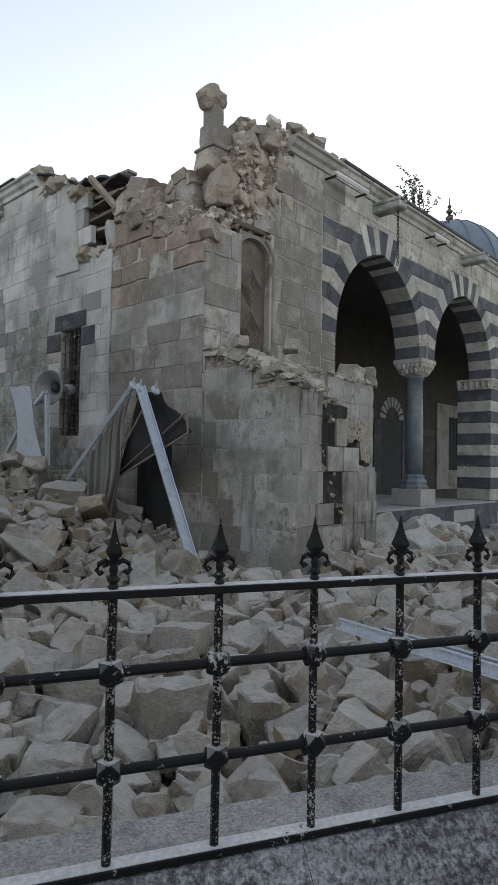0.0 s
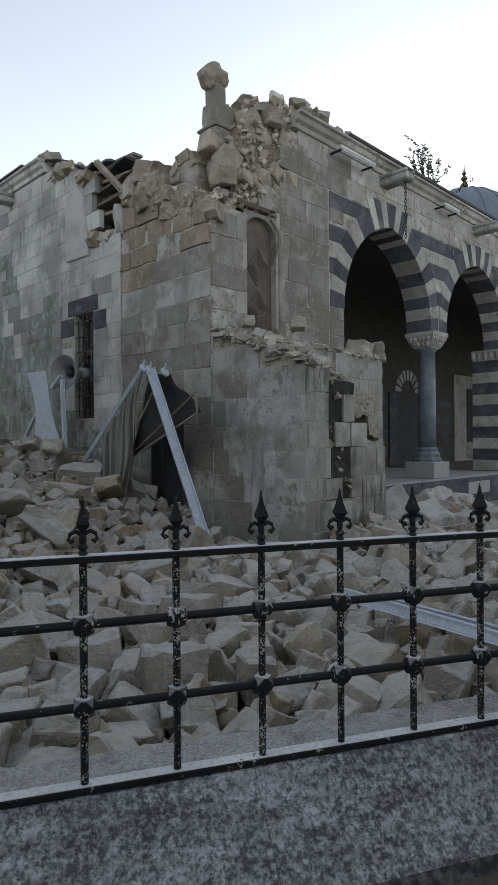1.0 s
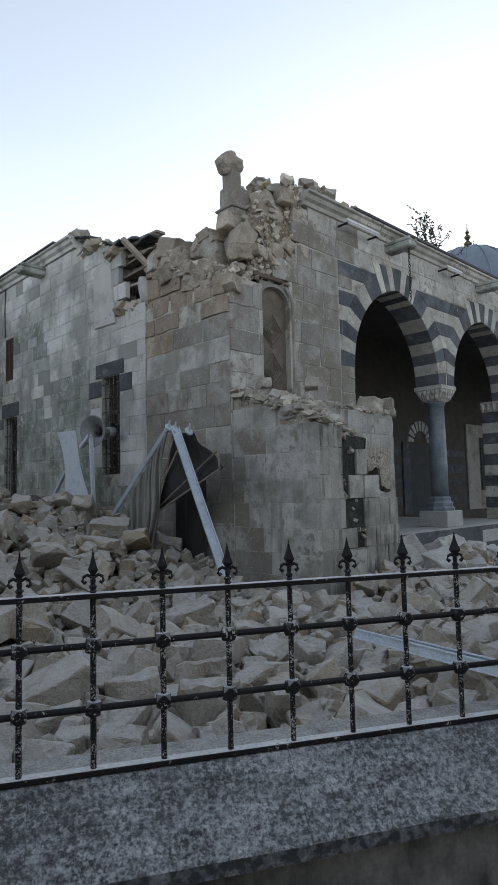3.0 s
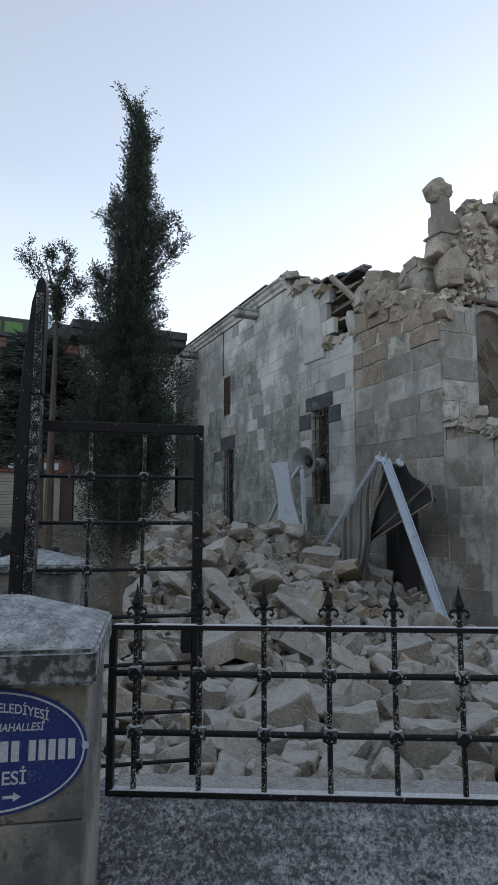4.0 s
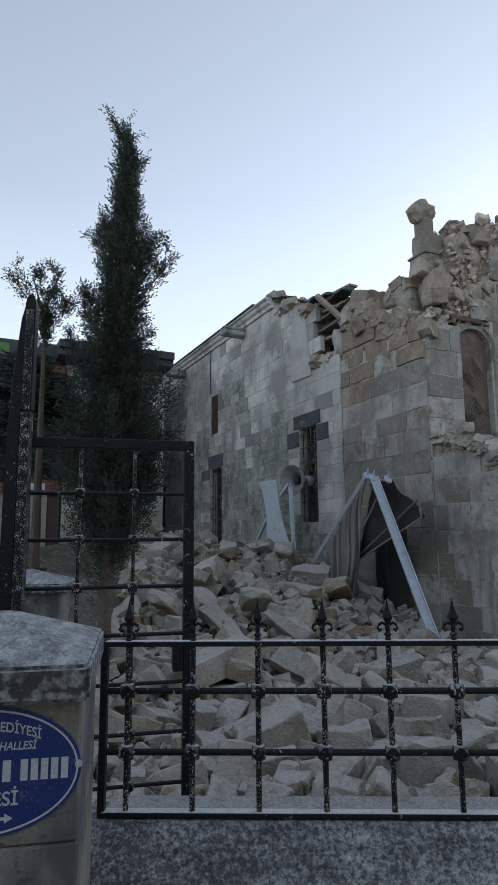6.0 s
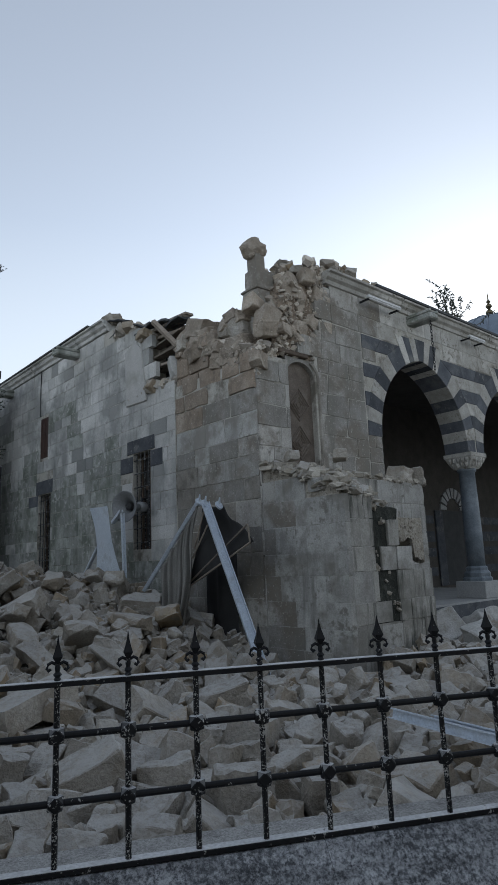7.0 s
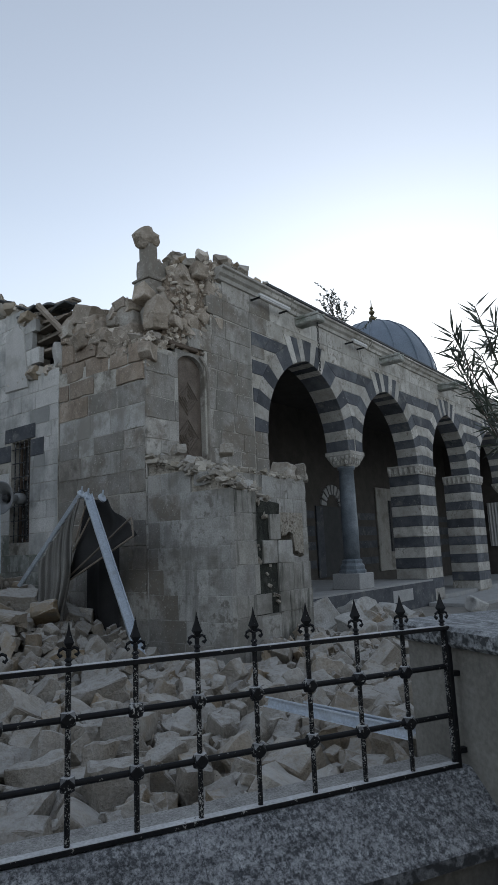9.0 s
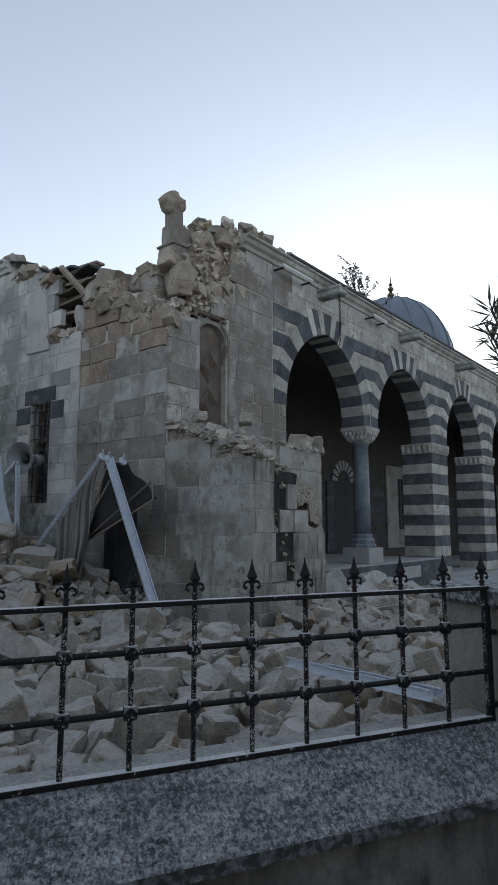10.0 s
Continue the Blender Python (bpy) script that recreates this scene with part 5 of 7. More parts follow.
near = sorted((q for q in extra if q[1] > 0.15), key=lambda q: q[0].y)[:320]
extra = [q for q in extra if q not in near]
scatter(near, CHUNKS, "rubble_block", "broken limestone block in the rubble heap", "rubble blocks")
far_items = [Matrix.Translation(p) @ spin(pile, tilt) @ pose(0, 0, 0, 0, 0, pile.uniform(0, 360)) @ Matrix.Diagonal((q * pile.uniform(0.95, 1.25), q, q * pile.uniform(0.8, 1.05), 1)) for p, q, tilt in extra]
far_stone = surface("far_rubble_stone", RUBBLE_COLS, rand=0.26, island=True, tint=(0.34, 0.265, 0.175), tint_rand=(0.7, 0.96), **RUBBLE_LOOK)
tagged(part("far_rubble", heap("far_rubble", far_items, far_stone, BLOCK_SHAPES), far_stone), "heap of broken limestone blocks against the wall", "debris", kind="stuff")
small = []
for i in range(4200):
    x, y = rng.uniform(-6, 6), 0.35 + 9.5 * rng.random() ** 1.3
    l = BI @ Vector((x, y, 0))
    if l.x > -0.2 and l.y > -1.75 or l.x < -7 or x < -3.45 - 0.12 * (y - 2):
        continue
    s = 0.02 + 0.15 * rng.random() ** 2.6
    small.append(Matrix.Translation((x, y, max(0.0, mound(x, y)) + s * 0.2)) @ spin(rng) @ Matrix.Scale(s, 4))
SMALLSTONE = surface("small_rubble", [(0.29, 0.25, 0.195), (0.42, 0.38, 0.31), (0.53, 0.49, 0.42)], 3.0, 38, rand=0.4, bump=0.4, island=True)
sm = part("small_rubble", heap("small_rubble", small, SMALLSTONE), SMALLSTONE)
tagged(sm, "small broken stones among the blocks", "debris", kind="stuff")

# longer slabs thrown on the mound
for i in range(22):
    u, v = rng.uniform(-4.6, -0.9), rng.uniform(-2.2, 3.0)
    p = B @ Vector((u, v, 0))
    if p.y < 1.2:
        continue
    s = rng.uniform(0.4, 0.62)
    ob = new("rubble_block", rng.choice(CHUNKS))
    ob.matrix_world = Matrix.LocRotScale((p.x, p.y, mound(p.x, p.y) + 0.22), Euler((radians(rng.uniform(-35, 35)), radians(rng.uniform(-35, 35)), rng.uniform(0, 6.28))), (s * 1.25, s * 0.8, s * 0.62))
    tagged(ob, "long limestone slab thrown on the rubble heap", "stone", "rubble blocks")

# ---- street wall, railing and pillars ----
street_wall = part("street_wall", box((-2.55, -0.16, 0.0), (0.2, 0.14, 0.62)), DARKWALL)
tagged(street_wall, "low stone street wall with a sloped dark coping", "wall", kind="structure")
x = -2.56
while x < 0.18:
    e = min(0.2, x + rng.uniform(0.6, 0.9))
    j = rng.uniform(-0.001, 0.001)
    prof = [(0.17, 0.62), (0.17, 0.79), (-0.025, 0.795), (-0.24, 0.605), (-0.245, 0.565), (-0.2, 0.55), (-0.18, 0.62)]
    n = len(prof)
    vs = [(q, a, b + j) for q in (x + 0.0005, e - 0.0005) for a, b in prof]
    fs = [tuple(range(n))[::-1], tuple(range(n, 2 * n))] + [(i, (i + 1) % n, (i + 1) % n + n, i + n) for i in range(n)]
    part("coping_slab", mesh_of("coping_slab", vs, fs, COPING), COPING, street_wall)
    x = e

dust = part("dust_layer", box((-2.5, 0.03, 0.79), (0.04, 0.168, 0.798), 0.002), SAND, street_wall, "sandy dust lying on the coping")

railing = empty("iron_railing", Matrix(), "black wrought iron railing with spear tips, paint chipped", "railing")
SP = 0.22
for z, sx, sz in ((1.342, 0.018, 0.008), (0.806, 0.02, 0.008)):
    rail = part("flat_rail", box((-2.5, -sx, z - sz), (0.0, sx, z + sz), 0.002), PLAIN_IRON, railing)
    # thin pale strip paints the sky sheen along with the dust
    part("dust_line", box((-2.495, -sx + 0.003, z + sz), (-0.005, sx * 0.9, z + sz + 0.0015)), RAILTOP, rail, "pale dust and painted sky sheen on the rail top")
for z in (1.188, 0.995):
    part("round_rail", tube([(-2.5, 0, z), (0.0, 0, z)], 0.0105, 10), PLAIN_IRON, railing, smooth=False)


def knuckle_mesh():
    """A cube cut back to the middles of its edges, as cast on the bars."""
    bm = bmesh.new()
    a = 0.0235
    for p in [(x, y, 0) for x in (-a, a) for y in (-a, a)] + [(x, 0, z) for x in (-a, a) for z in (-a, a)] + [(0, y, z) for y in (-a, a) for z in (-a, a)]:
        bm.verts.new(p)
    bmesh.ops.convex_hull(bm, input=bm.verts[:])
    bmesh.ops.dissolve_limit(bm, angle_limit=0.02, verts=bm.verts[:], edges=bm.edges[:])
    bmesh.ops.bevel(bm, geom=bm.edges[:], offset=0.0025, segments=1, affect="EDGES")
    me = bpy.data.meshes.new("knuckle")
    bm.to_mesh(me)
    bm.free()
    me.materials.append(KNUCKLE_IRON)
    return me


def tip_meshes():
    """Collar, blade and one curl of the spear tips."""
    out = []
    bm = lathe([(0.007, 1.35), (0.012, 1.355), (0.008, 1.362), (0.014, 1.37), (0.007, 1.378), (0.009, 1.39), (0.007, 1.402)], 8)
    out.append(("collar", bm))
    out.append(("blade", lathe([(0.006, 1.403), (0.0215, 1.424), (0.0135, 1.442), (0.0065, 1.462), (0.001, 1.49)], 4, pose(0, 0, 0, 0, 0, 45))))
    cu = [(0.006, 0, 1.402), (0.018, 0, 1.408), (0.029, 0, 1.402), (0.033, 0, 1.39), (0.027, 0, 1.382), (0.021, 0, 1.388)]
    bm = bmesh.new()
    rings = []
    for k, p in enumerate(cu):
        d = Vector(cu[min(k + 1, 5)]) - Vector(cu[max(k - 1, 0)])
        q = d.to_track_quat("Z", "Y").to_matrix()
        rings.append([bm.verts.new(Vector(p) + q @ Vector((0.0055 * math.cos(t), 0.0055 * math.sin(t), 0))) for t in [2 * math.pi * i / 6 for i in range(6)]])
    for a, b in zip(rings, rings[1:]):
        for i in range(6):
            bm.faces.new((a[i], a[(i + 1) % 6], b[(i + 1) % 6], b[i]))
    bm.faces.new(rings[0][::-1])
    bm.faces.new(rings[-1])
    out.append(("curl", bm))
    made = {}
    for name, bm in out:
        bmesh.ops.recalc_face_normals(bm, faces=bm.faces)
        me = bpy.data.meshes.new(name)
        bm.to_mesh(me)
        bm.free()
        me.materials.append(PLAIN_IRON)
        made[name] = me
    return made


KNUCKLE, TIP = knuckle_mesh(), tip_meshes()
bm = tube([(0, 0, 0.80), (0, 0, 1.335)], 0.0095, 8)
BAR = bpy.data.meshes.new("bar")
bm.to_mesh(BAR)
bm.free()
BAR.materials.append(IRON)
for k in range(12):
    bar = part("bar", BAR, IRON, railing)
    bar.location = (-SP * k + (-0.012 if k == 0 else 0), 0, 0)
    part("collar", TIP["collar"], PLAIN_IRON, bar)
    part("blade", TIP["blade"], PLAIN_IRON, bar)
    part("curl", TIP["curl"], PLAIN_IRON, bar)
    part("curl", TIP["curl"], PLAIN_IRON, bar).rotation_euler = (0, 0, math.pi)
    if k:
        for z in (1.188, 0.995):
            kn = part("knuckle", KNUCKLE, IRON, bar)
            kn.location = (0, 0, z)
            kn.rotation_euler = (0, radians(rng.uniform(-6, 6)), radians(rng.uniform(-8, 8)))
for x in (-2.5, 0.004):
    part("end_post", box((x - 0.012, -0.015, 0.795), (x + 0.012, 0.015, 1.35), 0.003), PLAIN_IRON, railing)
part("bracket", box((0.0, -0.012, 1.145), (0.13, 0.012, 1.165)), PLAIN_IRON, railing)
part("bracket", box((0.0, -0.012, 0.845), (0.13, 0.012, 0.865)), PLAIN_IRON, railing)


def pyramid_cap(w, d, z0, z1, z2, over):
    bm = bmesh.new()
    a, b = w / 2 + over, d / 2 + over
    low = [bm.verts.new((x * a, y * b, z0)) for x, y in ((-1, -1), (1, -1), (1, 1), (-1, 1))]
    mid = [bm.verts.new((x * a, y * b, z1)) for x, y in ((-1, -1), (1, -1), (1, 1), (-1, 1))]
    tip = [bm.verts.new((x * 0.05, y * 0.05, z2)) for x, y in ((-1, -1), (1, -1), (1, 1), (-1, 1))]
    for p, q in ((low, mid), (mid, tip)):
        for i in range(4):
            bm.faces.new((p[i], p[(i + 1) % 4], q[(i + 1) % 4], q[i]))
    bm.faces.new(low[::-1])
    bm.faces.new(tip)
    bmesh.ops.bevel(bm, geom=bm.edges[:], offset=0.008, segments=2, affect="EDGES")
    return bm


gate_pillar = empty("gate_pillar", pose(-2.657, -0.47, 0, 0, 0, 12), "limestone gate pillar with a pyramid cap", "pillar")
for z0, z1, splits in ((0.0, 0.62, (-0.222, 0.02, 0.232)), (0.622, 1.02, (-0.222, -0.07, 0.232)), (1.022, 1.328, (-0.222, 0.232))):
    for a, b in zip(splits, splits[1:]):
        part("stone_block", box((a + 0.001, -0.265, z0), (b - 0.001, 0.265, z1), 0.005), PILLAR, gate_pillar)
part("cap", pyramid_cap(0.47, 0.53, 1.33, 1.408, 1.50, 0.045), CAPSTONE, gate_pillar, "weathered pyramid cap stone").location = (-0.03, 0, 0)
end_pillar = empty("end_pillar", pose(0.05, 0.0, 0), "grey stone end pillar with a flat cap", "pillar")
part("shaft", box((0.0, -0.42, 0.0), (0.8, 0.33, 1.26), 0.008), GREYPILLAR, end_pillar)
part("cap", box((-0.05, -0.47, 1.262), (0.85, 0.38, 1.345), 0.015), CAPSTONE, end_pillar, "pale weathered cap slab")

# larger pale blocks near the column and the foot of the stub
WHITESTONE = surface("white_broken_limestone", [(0.38, 0.375, 0.355), (0.5, 0.495, 0.475), (0.6, 0.597, 0.58)], 2.4, 36, rand=0.2, bump=0.9, relief=0.04, stain=(0.3, 0.275, 0.235), stain_at=(0.53, 0.68), stain_scale=2.6)
WHITECHUNKS = [chunk_mesh("chunk", random.Random(80 + i), WHITESTONE, 3) for i in range(8)]
for p, size in (((4.3, -1.3, 0.35), 0.75), ((4.9, -1.0, 0.3), 0.6), ((5.6, -1.2, 0.25), 0.55), ((2.6, -1.35, 0.5), 0.7), ((2.4, -2.3, 0.35), 0.6), ((3.3, -1.6, 0.45), 0.6), ((6.3, -1.3, 0.15), 0.5), ((9.4, -1.8, 0.12), 0.45), ((11.0, -2.2, 0.12), 0.4), ((3.0, -2.4, 0.3), 0.5)):
    scatter([(B @ Vector(p), size, 30)], WHITECHUNKS, "rubble_block", "large pale block fallen beside the porch", "rubble blocks")

# ---- collapsed tent at the corner ----
def cloth(fn, nu, nv, thick=0.004):
    bm = bmesh.new()
    g = [[bm.verts.new(fn(i / nu, j / nv)) for i in range(nu + 1)] for j in range(nv + 1)]
    for j in range(nv):
        for i in range(nu):
            bm.faces.new((g[j][i], g[j][i + 1], g[j + 1][i + 1], g[j + 1][i]))
    bmesh.ops.recalc_face_normals(bm, faces=bm.faces)
    bmesh.ops.solidify(bm, geom=bm.faces[:], thickness=thick)
    return bm


CURTAIN = surface("pale_porch_curtain", [(0.42, 0.42, 0.4), (0.55, 0.55, 0.53)], 3.0, 60, rand=0, bump=0.2)
part("porch_curtain", cloth(lambda a, b: (24.34 + 0.025 * math.sin(a * 34), 1.62 + 0.79 * a, 1.5 + 2.07 * b), 48, 2), CURTAIN, mosque, "pale curtain on the end wall of the porch")


def lerp(a, b, t):
    return Vector(a) * (1 - t) + Vector(b) * t


def profile_bar(a, b, w, d, turn=0.0):
    """An open metal profile between two points: a web with two lips."""
    a, b = Vector(a), Vector(b)
    m = Matrix.Translation(a) @ (b - a).to_track_quat("Z", "Y").to_matrix().to_4x4() @ pose(0, 0, 0, 0, 0, turn)
    l = (b - a).length
    bm = bmesh.new()
    add_box(bm, (-w / 2, -0.006, 0), (w / 2, 0.006, l), m)
    add_box(bm, (-w / 2, 0.006, 0), (-w / 2 + 0.01, d, l), m)
    add_box(bm, (w / 2 - 0.01, 0.006, 0), (w / 2, d, l), m)
    add_box(bm, (-0.012, -0.016, 0), (0.012, -0.006, l), m)
    return bm


tent = empty("collapsed_tent", B, "collapsed tent with pale blue metal legs and torn canvas", "tent")
HUB, HUB2 = (-0.9, 0.48, 2.67), (-0.9, -0.02, 2.57)
part("leg", profile_bar((-0.95, 0.26, 2.62), (-1.15, -1.22, 0.2), 0.125, 0.06, 20), METAL, tent, "pale blue metal tent leg")
part("leg", profile_bar(HUB, (-0.95, 2.02, 1.30), 0.085, 0.05, -40), METAL, tent, "pale blue metal tent leg")
for c in (HUB, HUB2, (-0.95, 0.26, 2.62)):
    bm = bmesh.new()
    add_lathe(bm, [(0.03, -0.02), (0.07, -0.015), (0.07, 0.015), (0.03, 0.02)], 12, Matrix.Translation(c) @ pose(0, 0, 0, 60, 20, 0))
    add_tube(bm, (c[0], c[1], c[2]), (c[0] - 0.03, c[1] - 0.06, c[2] + 0.11), 0.022, 0.012, 6)
    part("hub", bm, METAL, tent, "white metal corner joint")
P0, P1, P2, P3 = (-0.9, 0.5, 2.62), (-0.92, 1.6, 1.62), (-0.95, 1.58, 0.5), (-0.98, 0.86, 0.42)


def grey_cloth(s, t):
    p = lerp(lerp(P0, P1, s), lerp(P3, P2, s), t)
    k = 0.075 * math.sin(s * 30 + 2.5 * t) * (0.25 + t) + 0.03 * math.sin(s * 67 + 4 * t)
    p.y += 0.05 * math.sin(9 * t) * (1 - s)
    return p + Vector((-k, -0.5 * k, 0.02 * math.sin(s * 21)))


part("grey_canvas", cloth(grey_cloth, 64, 24), CANVAS, tent, "hanging folds of grey canvas", smooth=True)
Q0, Q1, Q2, Q3 = (-0.86, 0.46, 2.57), (-0.86, -0.08, 2.55), (-0.84, -0.68, 2.02), (-0.84, 0.84, 1.36)


def black_cloth(s, t):
    p = lerp(lerp(Q0, Q1, s), lerp(Q3, Q2, s), t)
    return p + Vector((0.12 * math.sin(math.pi * s) * math.sin(math.pi * t) + 0.03 * math.sin(9 * s + 5 * t), 0, -0.04 * math.sin(7 * t) * s))


part("black_canvas", cloth(black_cloth, 18, 14), DARKCANVAS, tent, "torn black canvas", smooth=True)
# Black sheet added where there is only shade under the canvas.
part("dark_lining", cloth(lambda s, t: Vector((-0.25 + 0.06 * math.sin(8 * s), 1.2 - 0.75 * s, 1.7 - 1.4 * t + 0.3 * s * (1 - t))), 14, 8), DARKCANVAS, tent, smooth=True)
for k, (a, b) in enumerate((((-0.88, 0.84, 1.36), (-0.88, -0.68, 1.98)), ((-0.9, 0.80, 1.42), (-0.9, -0.66, 2.24)), ((-0.88, 0.66, 1.95), (-0.88, 0.40, 2.5)), ((-0.88, 0.72, 1.80), (-0.88, 0.30, 2.3)))):
    part("canvas_rod", tube([a, b], 0.014, 6), BOARD, tent)
part("rod_end", tube([(-0.88, -0.68, 1.98), (-0.9, -0.66, 2.24)], 0.014, 6), BOARD, tent)

# ---- sheet metal and loudspeaker by the window ----
WHITEMETAL = surface("white_sheet_metal", [(0.50, 0.56, 0.62), (0.64, 0.69, 0.74)], 3, 40, rough=0.45, rand=0, bump=0.15, stain=(0.36, 0.38, 0.4), stain_scale=3.0, stain_at=(0.6, 0.75))
sheet = empty("bent_sheet_metal", B, "bent white sheet metal panel standing in the rubble", "metal panel")
R0, R1, R2, R3 = (-0.72, 4.49, 2.94), (-0.70, 3.86, 2.93), (-0.75, 3.10, 1.40), (-0.78, 3.93, 1.35)
part("panel", cloth(lambda s, t: lerp(lerp(R0, R1, s), lerp(R3, R2, s), t) + Vector((0.05 * math.sin(5 * t + 2 * s) - 0.06 * abs(t - 0.6), 0, 0)), 6, 12, 0.006), WHITEMETAL, sheet)
part("post", profile_bar((-0.68, 3.2, 1.5), (-0.68, 3.29, 2.74), 0.07, 0.04), WHITEMETAL, sheet)
part("bent_end", profile_bar((-0.68, 3.3, 2.77), (-0.7, 3.6, 2.56), 0.08, 0.05), WHITEMETAL, sheet)
part("strut", profile_bar((-0.7, 4.98, 1.4), (-0.7, 4.22, 2.12), 0.06, 0.04), WHITEMETAL, sheet)

HORN = surface("grey_horn_paint", [(0.19, 0.195, 0.197), (0.28, 0.285, 0.285)], 4, 40, rough=0.5, rand=0, bump=0.1)
horn_m = B @ Matrix.Translation((-0.4, 3.42, 2.88)) @ Vector((-0.93, -0.32, -0.03)).to_track_quat("Z", "Y").to_matrix().to_4x4() @ Matrix.Scale(1.4, 4)
horn = empty("loudspeaker", horn_m, "grey horn loudspeaker fixed to the window bars", "loudspeaker")
bell = bmesh.new()
outer = [(0.05, -0.16), (0.06, -0.08), (0.09, 0.02), (0.14, 0.09), (0.20, 0.13), (0.225, 0.15)]
prof = outer + [(0.222, 0.156)] + [(rr - 0.012, z + 0.004) for rr, z in outer[::-1]]
add_lathe(bell, prof, 24)
part("bell", bell, HORN, horn, smooth=True)
part("driver", lathe([(0.05, -0.3), (0.08, -0.28), (0.08, -0.18), (0.05, -0.15)], 16), HORN, horn, smooth=True)
part("throat", lathe([(0.03, -0.1), (0.045, 0.0), (0.05, 0.06), (0.02, 0.1)], 12), ROOFDARK, horn)
part("bracket", tube([(0, 0, -0.2), (0.0, 0.12, -0.25), (0.0, 0.12, -0.4)], 0.018, 6), PLAIN_IRON, horn)

# ---- metal profiles lying in the rubble ----
def heap_top(x, y):
    i, j = int((x + 6.2) / CELL), int((y - 0.3) / CELL)
    return float(piled[max(0, j - 2):j + 3, max(0, i - 2):i + 3].max())


for a, b, w in (((0.42, 2.74), (0.88, 1.46), 0.08), ((0.62, 2.45), (1.0, 1.5), 0.06)):
    lying = part("metal_profile", profile_bar((*a, 0.47), (*b, 0.45), w, 0.05, 75), METAL)
    tagged(lying, "pale blue bent metal profile lying on the rubble", "metal profile", "fallen profiles")

for (x, y), (l, w, h), turn, tilt in (((-2.48, 4.3), (0.8, 0.34, 0.24), 40, -14), ((-1.35, 0.62), (0.62, 0.22, 0.16), 4, 3), ((-0.6, 3.3), (0.55, 0.34, 0.2), 60, 10)):
    slab = part("stone_slab", rough_block((-l / 2, -w / 2, -h / 2), (l / 2, w / 2, h / 2), l + x, 0.014), RUBBLE)
    slab.matrix_world = pose(x, y, heap_top(x, y) + 0.35 * h, 0, tilt, turn)
    tagged(slab, "long squared limestone slab lying on the heap", "stone", "rubble blocks")

# ---- open gate leaf and its post ----
gate = empty("iron_gate", Matrix.Translation((-3.13, 0.74, 0)) @ pose(0, 0, 0, 0, 0, 14), "open black iron gate leaf with knuckled bars", "gate")
GW, G0, G1 = 0.84, 0.40, 2.19
part("top_rail", box((0, -0.025, G1 - 0.05), (GW, 0.025, G1), 0.004), PLAIN_IRON, gate)
part("bottom_rail", box((0, -0.025, G0), (GW, 0.025, G0 + 0.04), 0.004), PLAIN_IRON, gate)
part("stile", box((GW - 0.05, -0.025, G0 + 0.04), (GW, 0.025, G1 - 0.05), 0.004), PLAIN_IRON, gate)
part("stile", box((0.0, -0.025, G0 + 0.04), (0.05, 0.025, G1 - 0.05), 0.004), IRON, gate)
for x in (0.285, 0.545):
    part("bar", tube([(x, 0, G0 + 0.04), (x, 0, G1 - 0.05)], 0.0095, 8), IRON, gate)
for i in range(7):
    z = G1 - 0.27 - i * 0.225
    part("bar", tube([(0.05, 0, z), (GW - 0.05, 0, z)], 0.0095, 8), PLAIN_IRON, gate)
    for x in (0.285, 0.545):
        kn = part("knuckle", KNUCKLE, IRON, gate)
        kn.location = (x, 0, z)
part("lock_box", box((GW - 0.1, -0.03, 1.07), (GW - 0.05, 0.03, 1.2), 0.006), PLAIN_IRON, gate)
gate_post = empty("gate_post", pose(-3.125, 0.62, 0, 0, 0, 10), "tall black steel gate post with a rounded top", "post")
head = [(0.0625 + 0.024 * math.cos(radians(a)), 2.8 + 0.062 * math.sin(radians(a))) for a in range(0, 181, 20)]
vs, fs = prism([(-0.02, 0.0), (0.036, 0.0), (0.036, 2.3), (0.086, 2.3)] + head + [(0.024, 2.74), (-0.004, 2.45), (-0.02, 2.1)], -0.03, 0.045, 0.003)
part("post", mesh_of("post", vs, fs, PLAIN_IRON), PLAIN_IRON, gate_post)
part("side_post", box((0.04, -0.036, 0.0), (0.084, 0.04, 2.29), 0.004), IRON, gate_post, "speckled narrower post beside it")
part("side_strip", box((0.045, -0.042, 2.292), (0.08, -0.031, 2.78), 0.003), IRON, gate_post)

low_pillar = empty("low_pillar", pose(-3.66, 2.2, 0, 0, 0, 8), "low stone pillar with a pale cap behind the gate", "pillar")
part("shaft", box((-0.29, -0.22, 0), (0.29, 0.22, 1.35), 0.01), PILLAR, low_pillar)
part("cap", pyramid_cap(0.58, 0.44, 1.352, 1.41, 1.5, 0.06), CAPSTONE, low_pillar)

# ---- oval street sign ----
ENAMEL = surface("blue_enamel", [(0.012, 0.03, 0.16), (0.018, 0.042, 0.20)], 20, 150, rough=0.3, rand=0, bump=0.05, specks=(0.10, 0.12, 0.2), speck_at=(0.58, 0.62), speck_scale=160)
WHITE = surface("white_sign_paint", [(0.46, 0.50, 0.58), (0.60, 0.63, 0.68)], 30, 200, rough=0.4, rand=0, bump=0.02)
sign = empty("street_sign", gate_pillar.matrix_world @ pose(0.014, -0.268, 1.183, 90, 0, 0) @ Matrix.Scale(0.95, 4), "oval blue enamel street sign with white lettering", "sign")
SW, SH = 0.232, 0.146


